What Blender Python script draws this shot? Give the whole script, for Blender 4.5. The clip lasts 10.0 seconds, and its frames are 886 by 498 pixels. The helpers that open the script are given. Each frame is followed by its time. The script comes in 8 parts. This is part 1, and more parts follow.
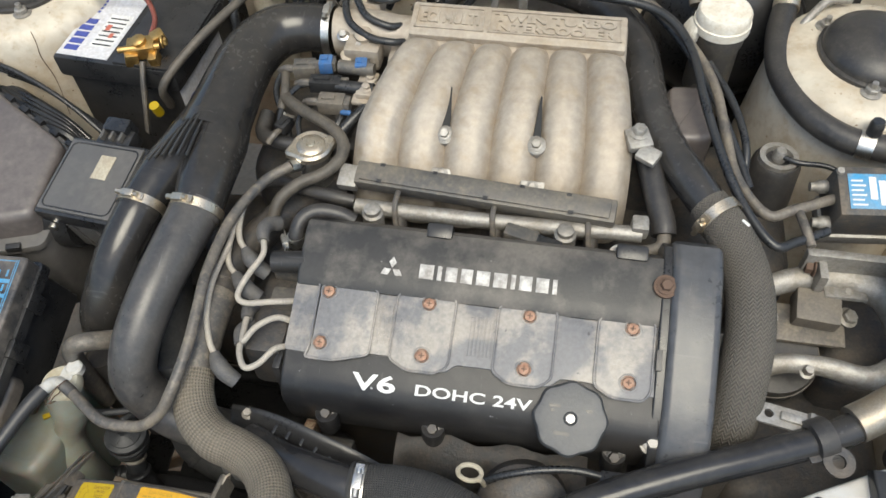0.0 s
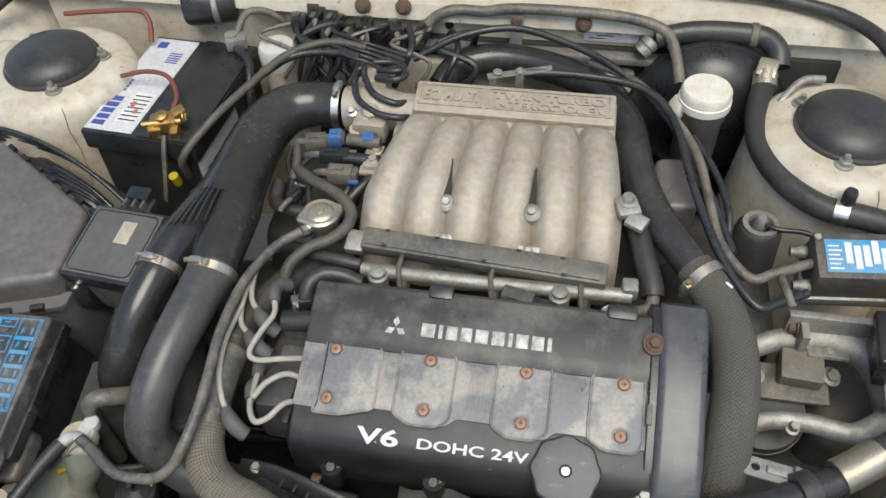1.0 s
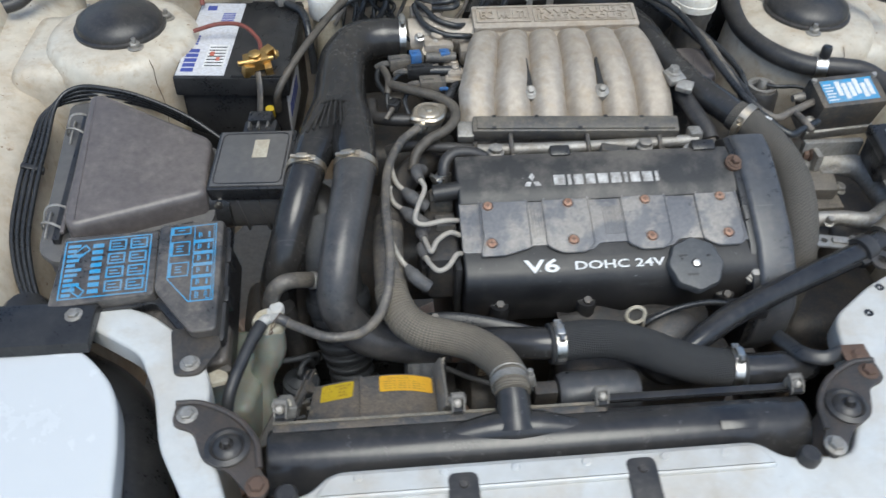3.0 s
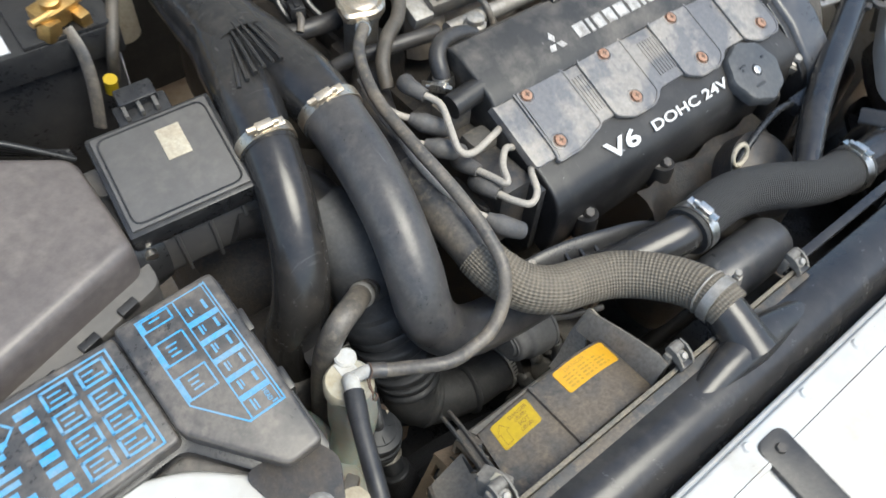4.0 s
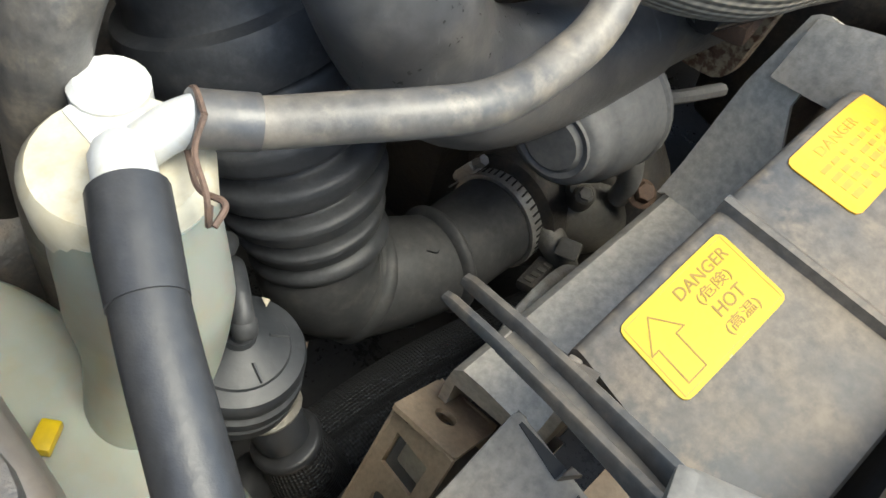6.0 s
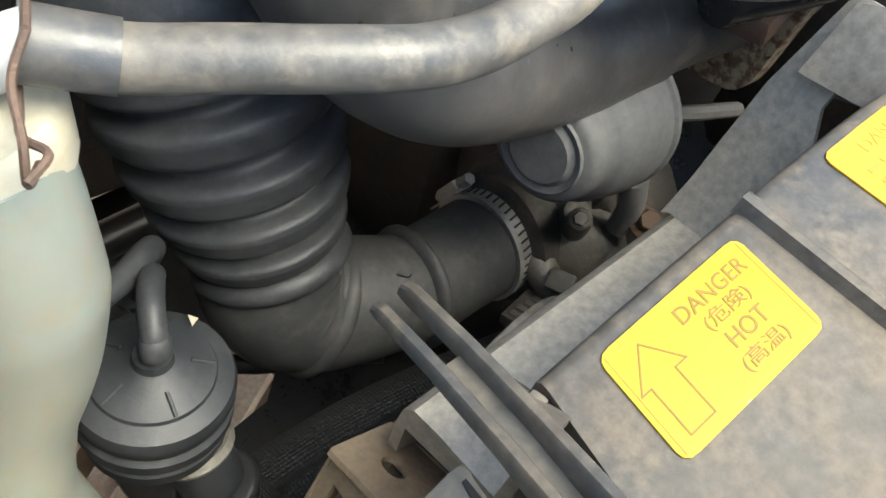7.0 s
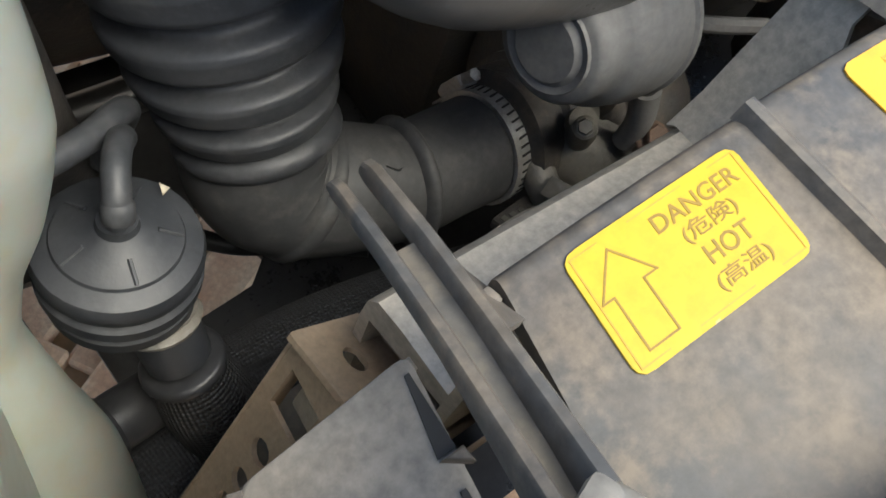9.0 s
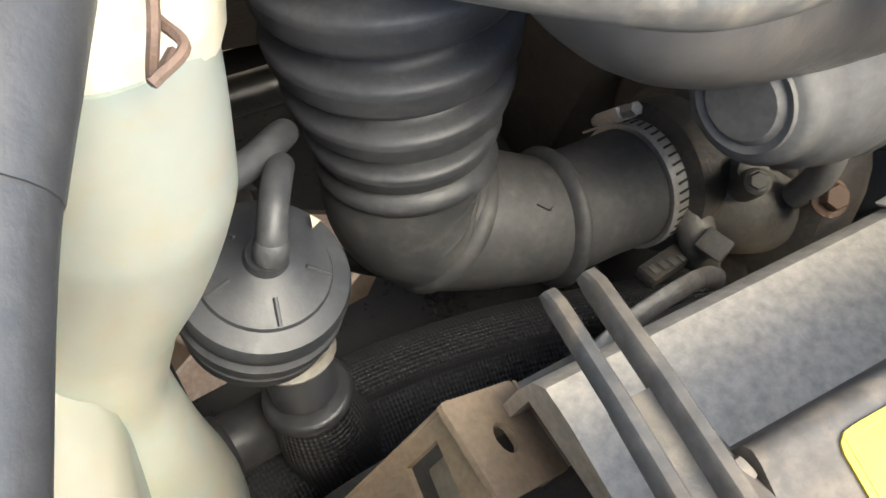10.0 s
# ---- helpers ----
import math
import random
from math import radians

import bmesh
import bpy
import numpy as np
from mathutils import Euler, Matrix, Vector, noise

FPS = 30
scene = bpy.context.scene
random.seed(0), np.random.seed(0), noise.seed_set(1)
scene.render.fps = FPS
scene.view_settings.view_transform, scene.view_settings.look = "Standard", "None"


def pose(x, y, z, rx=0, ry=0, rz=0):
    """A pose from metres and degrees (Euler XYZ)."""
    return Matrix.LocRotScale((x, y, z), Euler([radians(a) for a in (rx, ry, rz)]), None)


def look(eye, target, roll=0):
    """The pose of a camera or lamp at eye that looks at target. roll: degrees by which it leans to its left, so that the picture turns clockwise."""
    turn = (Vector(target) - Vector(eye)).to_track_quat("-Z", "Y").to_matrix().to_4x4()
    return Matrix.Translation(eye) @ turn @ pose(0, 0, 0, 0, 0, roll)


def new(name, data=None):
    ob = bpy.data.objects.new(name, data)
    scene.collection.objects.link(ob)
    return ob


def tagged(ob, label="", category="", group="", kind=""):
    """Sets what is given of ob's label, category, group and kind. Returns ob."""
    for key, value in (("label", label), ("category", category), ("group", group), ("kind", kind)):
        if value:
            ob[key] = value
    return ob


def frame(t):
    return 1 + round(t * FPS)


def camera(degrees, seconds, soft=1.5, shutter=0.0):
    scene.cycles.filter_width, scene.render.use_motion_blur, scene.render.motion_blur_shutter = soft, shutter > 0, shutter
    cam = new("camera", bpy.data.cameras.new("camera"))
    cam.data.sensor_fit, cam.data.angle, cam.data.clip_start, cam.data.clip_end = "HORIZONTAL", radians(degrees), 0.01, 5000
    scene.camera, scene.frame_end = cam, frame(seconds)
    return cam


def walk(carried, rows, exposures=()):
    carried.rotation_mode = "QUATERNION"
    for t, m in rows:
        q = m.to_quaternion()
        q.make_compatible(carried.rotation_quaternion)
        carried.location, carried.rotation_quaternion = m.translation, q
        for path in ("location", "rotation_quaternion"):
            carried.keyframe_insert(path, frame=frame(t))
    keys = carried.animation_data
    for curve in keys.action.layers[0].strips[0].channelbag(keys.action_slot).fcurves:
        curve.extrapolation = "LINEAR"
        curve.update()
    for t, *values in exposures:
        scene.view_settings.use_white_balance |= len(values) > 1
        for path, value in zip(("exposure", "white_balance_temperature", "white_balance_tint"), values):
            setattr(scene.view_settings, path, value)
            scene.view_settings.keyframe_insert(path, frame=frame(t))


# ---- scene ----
cam = camera(57.9, 10.0, shutter=0.2)
PATH = [
    (0, (0.215, -0.135, 1.494), (-0.032, 1.029, -0.113), -3.1),
    (0.5, (0.239, -0.145, 1.52), (-0.034, 1.098, -0.023), -2.9),
    (1, (0.226, -0.18, 1.53), (-0.048, 1.123, 0.038), -2.9),
    (1.5, (0.073, -0.345, 1.549), (-0.081, 1.012, 0.087), -3.6),
    (2, (0.013, -0.499, 1.579), (-0.031, 0.902, 0.151), -1.1),
    (2.5, (0.017, -0.575, 1.568), (0.037, 0.859, 0.174), 2.1),
    (3, (-0.168, -0.499, 1.494), (-0.013, 0.913, 0.085), 1.6),
    (3.2, (-0.284, -0.439, 1.457), (-0.022, 0.935, 0.028), 1.1),
    (4.3, (-0.511, 0.0187, 1.1812), (-0.043, 0.3739, 0.372), 6.49),
    (4.5, (-0.4677, 0.0443, 1.086), (-0.0093, 0.3781, 0.2623), 4.92),
    (4.7, (-0.444, 0.0655, 0.9859), (0.0241, 0.3534, 0.1504), 8.90),
    (5, (-0.418, 0.0679, 0.9042), (0.0525, 0.3354, 0.0634), 12.72),
    (5.2, (-0.4012, 0.0745, 0.8844), (0.0718, 0.3364, 0.0431), 14.82),
    (6.3, (-0.3633, 0.0945, 0.8077), (0.1327, 0.3875, -0.0096), 19.98),
    (6.5, (-0.3561, 0.0952, 0.7984), (0.1426, 0.3941, -0.0152), 20.24),
    (7, (-0.3397, 0.0888, 0.7813), (0.1733, 0.4198, -0.0108), 19.15),
    (7.5, (-0.3295, 0.0835, 0.7784), (0.1878, 0.4324, -0.0031), 17.78),
    (8, (-0.3246, 0.0857, 0.7956), (0.1863, 0.4295, 0.0078), 17.61),
    (8.5, (-0.3258, 0.0917, 0.8009), (0.1642, 0.3986, -0.015), 20.45),
    (9, (-0.3283, 0.0833, 0.7706), (0.1233, 0.3397, -0.084), 27.45),
    (9.5, (-0.3332, 0.1213, 0.7672), (0.0866, 0.3715, -0.1052), 30.28),
    (10, (-0.3291, 0.1198, 0.7559), (0.0268, 0.418, -0.1298), 24.55),
]
EXPOSURES = [(0, 0.6, 6450, 3), (0.5, 0.45, 6300, 3), (1.0, 0.4, 6250, 3), (2.0, 0.28, 5900, 3), (3.2, 0.36, 5760, 3), (4.3, 1.17, 6200, 3), (5.0, 1.54, 6080, 2), (6.3, 1.78, 6400, 0), (7.5, 2.05, 6300, 0), (8.0, 2.12, 6280, 0), (8.5, 1.92, 6300, 0), (9.0, 1.64, 6300, 3), (9.5, 2.2, 6700, 4), (10.0, 2.46, 6650, 4)]
walk(cam, [(t, look(eye, target, roll)) for t, eye, target, roll in PATH], EXPOSURES)

# ---- world and light ----
world = bpy.data.worlds.new("sky_world")
scene.world = world
world.use_nodes = True
wn = world.node_tree.nodes
sky = wn.new("ShaderNodeTexSky")
sky.sky_type = "NISHITA"
sky.sun_disc = False
sky.dust_density = 3.0
sky.sun_elevation, sky.sun_rotation = radians(64), radians(163)
wn["Background"].inputs["Strength"].default_value = 0.15
world.node_tree.links.new(sky.outputs["Color"], wn["Background"].inputs["Color"])
sun = new("sun", bpy.data.lights.new("sun", "SUN"))
sun.data.energy, sun.data.angle, sun.data.color = 1.8, radians(38), (1.0, 0.91, 0.77)
sun.matrix_world = look((0.45, -1.2, 3.9), (0, 0.3, 0.7))


# ---- materials ----
def material(name, color, rough=0.5, metal=0.0, var=0.15, scale=30.0, dust=None, amount=0.4, patch=14.0,
             bump=0.15, grain=400.0, coat=0.0, sharp=0.12, chips=None, chip_at=0.70, mottle=0.16, film=0.35, scuffs=None):
    """A surface with fine grain, blotchy variation, and dust or stains in patches."""
    m = bpy.data.materials.new(name)
    m.use_nodes = True
    nt = m.node_tree
    b = nt.nodes["Principled BSDF"]
    co = nt.nodes.new("ShaderNodeTexCoord")

    def noise_of(s, detail=5.0):
        n = nt.nodes.new("ShaderNodeTexNoise")
        n.inputs["Scale"].default_value = s
        n.inputs["Detail"].default_value = detail
        n.inputs["Roughness"].default_value = 0.62
        nt.links.new(co.outputs["Object"], n.inputs["Vector"])
        return n

    def mixer(fac, a, c):
        mx = nt.nodes.new("ShaderNodeMix")
        mx.data_type = "RGBA"
        for sock, val in ((mx.inputs[0], fac), (mx.inputs[6], a), (mx.inputs[7], c)):
            if hasattr(val, "is_output"):
                nt.links.new(val, sock)
            else:
                sock.default_value = val
        return mx.outputs[2]

    lo = (*[max(0.0, c * (1 - var)) for c in color], 1)
    hi = (*[min(1.0, c * (1 + var)) for c in color], 1)
    n1 = noise_of(scale)
    out = mixer(n1.outputs["Fac"], lo, hi)
    n2 = noise_of(patch, 7.0)
    ramp = nt.nodes.new("ShaderNodeValToRGB")
    ramp.color_ramp.elements[0].position = 0.5 - sharp
    ramp.color_ramp.elements[1].position = 0.5 + sharp
    nt.links.new(n2.outputs["Fac"], ramp.inputs["Fac"])
    if dust:
        sc = nt.nodes.new("ShaderNodeMath")
        sc.operation = "MULTIPLY"
        sc.inputs[1].default_value = amount
        nt.links.new(ramp.outputs["Color"], sc.inputs[0])
        out = mixer(sc.outputs[0], out, (*dust, 1))
        # smaller flecks of the same dirt
        n6 = noise_of(patch * 5.0, 9.0)
        fleck = nt.nodes.new("ShaderNodeMapRange")
        fleck.inputs["From Min"].default_value = 0.50
        fleck.inputs["From Max"].default_value = 0.66
        fleck.inputs["To Max"].default_value = film
        nt.links.new(n6.outputs["Fac"], fleck.inputs["Value"])
        out = mixer(fleck.outputs["Result"], out, (*dust, 1))
    if scuffs:
        # long fine scratches, in two directions
        for stretch in ((18, 260, 60), (240, 30, 60)):
            mp = nt.nodes.new("ShaderNodeMapping")
            mp.inputs["Scale"].default_value = stretch
            mp.inputs["Rotation"].default_value = (0.2, 0.3, 0.5)
            nt.links.new(co.outputs["Object"], mp.inputs["Vector"])
            ns = noise_of(1.0, 3.0)
            nt.links.new(mp.outputs["Vector"], ns.inputs["Vector"])
            cut = nt.nodes.new("ShaderNodeMapRange")
            cut.inputs["From Min"].default_value = 0.66
            cut.inputs["From Max"].default_value = 0.72
            cut.inputs["To Max"].default_value = 0.7
            nt.links.new(ns.outputs["Fac"], cut.inputs["Value"])
            out = mixer(cut.outputs["Result"], out, (*scuffs, 1))
    # fine mottling and, where asked for, small chips and specks
    n4 = noise_of(scale * 7.0, 8.0)
    spread = nt.nodes.new("ShaderNodeMapRange")
    spread.inputs["From Min"].default_value = 0.32
    spread.inputs["From Max"].default_value = 0.68
    spread.inputs["To Min"].default_value = 1.0 - mottle
    spread.inputs["To Max"].default_value = 1.0 + mottle
    nt.links.new(n4.outputs["Fac"], spread.inputs["Value"])
    mul = nt.nodes.new("ShaderNodeVectorMath")
    mul.operation = "SCALE"
    nt.links.new(out, mul.inputs[0])
    nt.links.new(spread.outputs["Result"], mul.inputs["Scale"])
    out = mul.outputs[0]
    if chips:
        n5 = noise_of(95.0, 4.0)
        spot = nt.nodes.new("ShaderNodeValToRGB")
        spot.color_ramp.elements[0].position = chip_at - 0.025
        spot.color_ramp.elements[1].position = chip_at
        nt.links.new(n5.outputs["Fac"], spot.inputs["Fac"])
        out = mixer(spot.outputs["Color"], out, (*chips, 1))
    nt.links.new(out, b.inputs["Base Color"])
    mr = nt.nodes.new("ShaderNodeMapRange")
    mr.inputs["To Min"].default_value = max(0.04, rough - 0.1)
    mr.inputs["To Max"].default_value = min(1.0, rough + 0.14)
    wear = nt.nodes.new("ShaderNodeMath")
    wear.operation = "ADD"
    nt.links.new(n2.outputs["Fac"], wear.inputs[0])
    nt.links.new(n4.outputs["Fac"], wear.inputs[1])
    mr.inputs["From Min"].default_value = 0.6
    mr.inputs["From Max"].default_value = 1.4
    nt.links.new(wear.outputs[0], mr.inputs["Value"])
    nt.links.new(mr.outputs["Result"], b.inputs["Roughness"])
    b.inputs["Metallic"].default_value = metal
    b.inputs["Coat Weight"].default_value = coat
    if bump:
        n3 = noise_of(grain, 3.0)
        bp = nt.nodes.new("ShaderNodeBump")
        bp.inputs["Strength"].default_value = bump
        bp.inputs["Distance"].default_value = 0.001
        high = nt.nodes.new("ShaderNodeMath")
        high.operation = "MULTIPLY_ADD"
        high.inputs[1].default_value = 1.4
        nt.links.new(n4.outputs["Fac"], high.inputs[0])
        nt.links.new(n3.outputs["Fac"], high.inputs[2])
        nt.links.new(high.outputs[0], bp.inputs["Height"])
        nt.links.new(bp.outputs["Normal"], b.inputs["Normal"])
    return m


def braided(name, color, light, around, pitch, strength=0.9, rough=0.7, waves=True):
    """A woven or ribbed hose: the relief follows the hose's own length and girth."""
    m = material(name, color, rough, var=0.2, scale=60, dust=light, amount=0.35, patch=25, bump=0)
    nt = m.node_tree
    b = nt.nodes["Principled BSDF"]
    uv = nt.nodes.new("ShaderNodeUVMap")
    sep = nt.nodes.new("ShaderNodeSeparateXYZ")
    nt.links.new(uv.outputs["UV"], sep.inputs["Vector"])

    def math_node(op, a, c=0.0):
        n = nt.nodes.new("ShaderNodeMath")
        n.operation = op
        for sock, val in ((n.inputs[0], a), (n.inputs[1], c)):
            if hasattr(val, "is_output"):
                nt.links.new(val, sock)
            else:
                sock.default_value = val
        return n.outputs[0]
    u = math_node("MULTIPLY", sep.outputs[0], 2 * math.pi * around)
    v = math_node("MULTIPLY", sep.outputs[1], 2 * math.pi / pitch)
    if waves:
        s1 = math_node("SINE", math_node("ADD", u, v))
        s2 = math_node("SINE", math_node("SUBTRACT", u, v))
        h = math_node("MULTIPLY", s1, s2)
    else:
        fold = math_node("MULTIPLY", math_node("ARCSINE", math_node("SINE", u)), 2.2)
        h = math_node("SINE", math_node("ADD", v, fold))
    bp = nt.nodes.new("ShaderNodeBump")
    bp.inputs["Strength"].default_value = strength
    bp.inputs["Distance"].default_value = 0.0012
    nt.links.new(h, bp.inputs["Height"])
    nt.links.new(bp.outputs["Normal"], b.inputs["Normal"])
    # threads lighter than the gaps between them
    old = b.inputs["Base Color"].links[0].from_socket
    mx = nt.nodes.new("ShaderNodeMix")
    mx.data_type = "RGBA"
    mr = nt.nodes.new("ShaderNodeMapRange")
    mr.inputs["From Min"].default_value = -0.6
    mr.inputs["From Max"].default_value = 0.9
    nt.links.new(h, mr.inputs["Value"])
    nt.links.new(mr.outputs["Result"], mx.inputs[0])
    nt.links.new(old, mx.inputs[6])
    mx.inputs[7].default_value = (*light, 1)
    nt.links.new(mx.outputs[2], b.inputs["Base Color"])
    return m


TAN = (0.30, 0.24, 0.17)
GREY_DUST = (0.20, 0.18, 0.155)
white_paint = material("white_paint", (0.56, 0.53, 0.455), 0.38, var=0.10, scale=7, dust=(0.33, 0.235, 0.135), amount=0.6, patch=9, bump=0.04, sharp=0.2, mottle=0.1, chips=(0.17, 0.10, 0.055), chip_at=0.7, film=0.45)
lid_paint = material("lid_paint", (0.56, 0.575, 0.58), 0.22, var=0.02, scale=3, bump=0, coat=0.4, mottle=0.01)
support_paint = material("support_paint", (0.54, 0.56, 0.56), 0.34, var=0.06, scale=8, dust=(0.40, 0.34, 0.26), amount=0.7, patch=5, bump=0.03, sharp=0.2, mottle=0.05, chips=(0.22, 0.16, 0.11), chip_at=0.74, film=0.4)
black_plastic = material("black_plastic", (0.014, 0.0145, 0.016), 0.30, var=0.25, scale=35, dust=(0.048, 0.046, 0.044), amount=0.40, patch=18, bump=0.08, mottle=0.10)
brown_plastic = material("brown_plastic", (0.095, 0.083, 0.080), 0.36, var=0.2, scale=14, dust=(0.165, 0.145, 0.132), amount=0.5, patch=7, bump=0.08, sharp=0.3, mottle=0.16, film=0.5)
grey_plastic = material("grey_plastic", (0.065, 0.064, 0.063), 0.46, var=0.25, scale=30, dust=(0.22, 0.185, 0.135), amount=0.4, patch=18, bump=0.25)
shroud_plastic = material("shroud_plastic", (0.050, 0.050, 0.050), 0.58, var=0.16, scale=40, dust=(0.118, 0.094, 0.068), amount=0.85, patch=14, bump=0.10, sharp=0.09, mottle=0.3, film=0.75)
fuse_plastic = material("fuse_plastic", (0.044, 0.043, 0.043), 0.32, var=0.25, scale=25, dust=(0.185, 0.160, 0.135), amount=0.5, patch=11, bump=0.08, sharp=0.09, film=0.5)
rubber = material("rubber", (0.014, 0.0155, 0.018), 0.28, var=0.25, scale=40, dust=(0.050, 0.049, 0.047), amount=0.4, patch=20, bump=0.08, sharp=0.2, mottle=0.10)
soft_rubber = material("soft_rubber", (0.022, 0.022, 0.024), 0.38, var=0.25, scale=40, dust=(0.078, 0.070, 0.060), amount=0.5, patch=26, bump=0.18, sharp=0.16)
bellows_rubber = material("bellows_rubber", (0.025, 0.028, 0.033), 0.5, var=0.2, scale=60, dust=(0.062, 0.062, 0.063), amount=0.5, patch=30, bump=0.12, sharp=0.2, mottle=0.22, film=0.55)
elbow_rubber = material("elbow_rubber", (0.032, 0.034, 0.037), 0.6, var=0.2, scale=40, dust=(0.075, 0.072, 0.067), amount=0.5, patch=20, bump=0.10, sharp=0.2, mottle=0.24, film=0.6)
black_hose = material("black_hose", (0.020, 0.021, 0.024), 0.4, var=0.25, scale=40, dust=(0.050, 0.048, 0.046), amount=0.4, patch=20, bump=0.12, sharp=0.25)
valve_plastic = material("valve_plastic", (0.018, 0.021, 0.026), 0.5, var=0.25, scale=40, dust=(0.064, 0.066, 0.071), amount=0.5, patch=30, bump=0.08, sharp=0.2, mottle=0.14)
cap_cream = material("cap_cream", (0.43, 0.415, 0.345), 0.42, var=0.08, scale=30, dust=(0.34, 0.27, 0.15), amount=0.45, patch=40, bump=0.04, mottle=0.08)
# shade inside slots and bores, put in as a near-black colour
slot_dark = material("slot_dark", (0.02, 0.02, 0.02), 0.8, var=0.2, bump=0)
hose_rubber = material("hose_rubber", (0.026, 0.028, 0.033), 0.33, var=0.25, scale=30, dust=(0.135, 0.122, 0.108), amount=0.65, patch=14, bump=0.08, sharp=0.32, mottle=0.14, film=0.3, scuffs=(0.10, 0.10, 0.10))
clamp_steel = material("clamp_steel", (0.38, 0.38, 0.375), 0.42, metal=0.55, var=0.12, scale=80, dust=(0.33, 0.29, 0.23), amount=0.4, patch=90, bump=0.2)
mount_steel = material("mount_steel", (0.055, 0.053, 0.052), 0.45, metal=0.3, var=0.3, scale=40, dust=(0.105, 0.080, 0.062), amount=0.55, patch=34, bump=0.35)
# dusty shroud plastic, lightened in colour to offset the shade on the shelf
shelf_lightened = material("shelf_lightened", (0.40, 0.365, 0.305), 0.6, var=0.15, scale=40, dust=(0.47, 0.41, 0.32), amount=0.45, patch=14, bump=0.12, sharp=0.2, mottle=0.22, film=0.3)
dusty_panel = material("dusty_panel", (0.125, 0.120, 0.110), 0.55, var=0.18, scale=40, dust=(0.235, 0.205, 0.165), amount=0.55, patch=12, bump=0.12, sharp=0.2, mottle=0.26)
foam_lip = material("foam_lip", (0.15, 0.14, 0.115), 0.8, var=0.25, scale=60, dust=(0.24, 0.20, 0.145), amount=0.6, patch=60, bump=0.9, grain=260, mottle=0.3)
can_metal = material("can_metal", (0.125, 0.127, 0.130), 0.66, metal=0.0, var=0.15, scale=40, dust=(0.165, 0.156, 0.145), amount=0.5, patch=26, bump=0.10, sharp=0.25, mottle=0.16, film=0.5)
cap_plastic = material("cap_plastic", (0.050, 0.054, 0.060), 0.42, var=0.15, scale=30, dust=(0.095, 0.092, 0.088), amount=0.4, patch=20, bump=0.15, sharp=0.2)
hose_end_rubber = material("hose_end_rubber", (0.042, 0.044, 0.050), 0.36, var=0.25, scale=40, dust=(0.12, 0.105, 0.085), amount=0.6, patch=40, bump=0.12, sharp=0.2)
pipe_gloss = material("pipe_gloss", (0.015, 0.0155, 0.017), 0.19, var=0.15, scale=18, dust=(0.066, 0.059, 0.050), amount=0.45, patch=9, bump=0.03, sharp=0.2, mottle=0.06, scuffs=(0.06, 0.058, 0.055), film=0.3)
dusty_hose = material("dusty_hose", (0.050, 0.050, 0.051), 0.42, var=0.25, scale=40, dust=(0.225, 0.190, 0.145), amount=0.62, patch=22, bump=0.12, sharp=0.15, film=0.5, mottle=0.22)
pale_hose = material("pale_hose", (0.105, 0.095, 0.082), 0.55, var=0.2, scale=50, dust=(0.20, 0.17, 0.13), amount=0.55, patch=40, bump=0.2, sharp=0.18)
plug_wire = material("plug_wire", (0.312, 0.288, 0.252), 0.55, var=0.2, scale=70, dust=(0.432, 0.384, 0.312), amount=0.5, patch=60, bump=0.2)
boot_rubber = material("boot_rubber", (0.066, 0.066, 0.070), 0.6, var=0.2, scale=70, dust=(0.13, 0.118, 0.10), amount=0.5, patch=60, bump=0.2)
cast_alloy = material("cast_alloy", (0.400, 0.362, 0.315), 0.5, metal=0.3, var=0.10, scale=12, dust=(0.32, 0.255, 0.175), amount=0.55, patch=6, bump=0.45, grain=900, sharp=0.2, mottle=0.16, film=0.55)
dull_alloy = material("dull_alloy", (0.375, 0.362, 0.338), 0.5, metal=0.6, var=0.25, scale=40, dust=(0.200, 0.175, 0.138), amount=0.6, patch=30, bump=0.5)
turbo_cast = material("turbo_cast", (0.105, 0.102, 0.094), 0.5, metal=0.3, var=0.2, scale=50, dust=(0.13, 0.112, 0.085), amount=0.5, patch=30, bump=0.3)
pitted_rust = material("pitted_rust", (0.36, 0.29, 0.19), 0.75, var=0.2, scale=60, dust=(0.12, 0.06, 0.035), amount=0.9, patch=170, bump=0.6, sharp=0.06, chips=(0.10, 0.055, 0.03), chip_at=0.60)
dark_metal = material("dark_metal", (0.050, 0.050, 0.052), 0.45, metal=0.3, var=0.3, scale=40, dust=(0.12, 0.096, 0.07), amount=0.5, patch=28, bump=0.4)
bright_steel = material("bright_steel", (0.66, 0.65, 0.62), 0.3, metal=1.0, var=0.12, scale=80, dust=(0.40, 0.34, 0.25), amount=0.35, patch=90, bump=0.2)
gold_steel = material("gold_steel", (0.62, 0.56, 0.46), 0.3, metal=0.9, var=0.15, scale=80, dust=(0.42, 0.32, 0.20), amount=0.4, patch=90, bump=0.2)
brass = material("brass", (0.60, 0.40, 0.15), 0.4, metal=1.0, var=0.2, scale=90, dust=(0.35, 0.22, 0.09), amount=0.5, patch=80, bump=0.3)
rusty = material("rusty", (0.13, 0.078, 0.052), 0.7, metal=0.15, var=0.35, scale=120, dust=(0.085, 0.062, 0.05), amount=0.6, patch=120, bump=0.5)
copper_bolt = material("copper_bolt", (0.30, 0.155, 0.10), 0.55, metal=0.35, var=0.3, scale=200, dust=(0.40, 0.30, 0.22), amount=0.5, patch=200, bump=0.3)
bracket_steel = material("bracket_steel", (0.319, 0.250, 0.176), 0.5, metal=0.25, var=0.2, scale=60, dust=(0.36, 0.255, 0.17), amount=0.4, patch=30, bump=0.3, sharp=0.2)
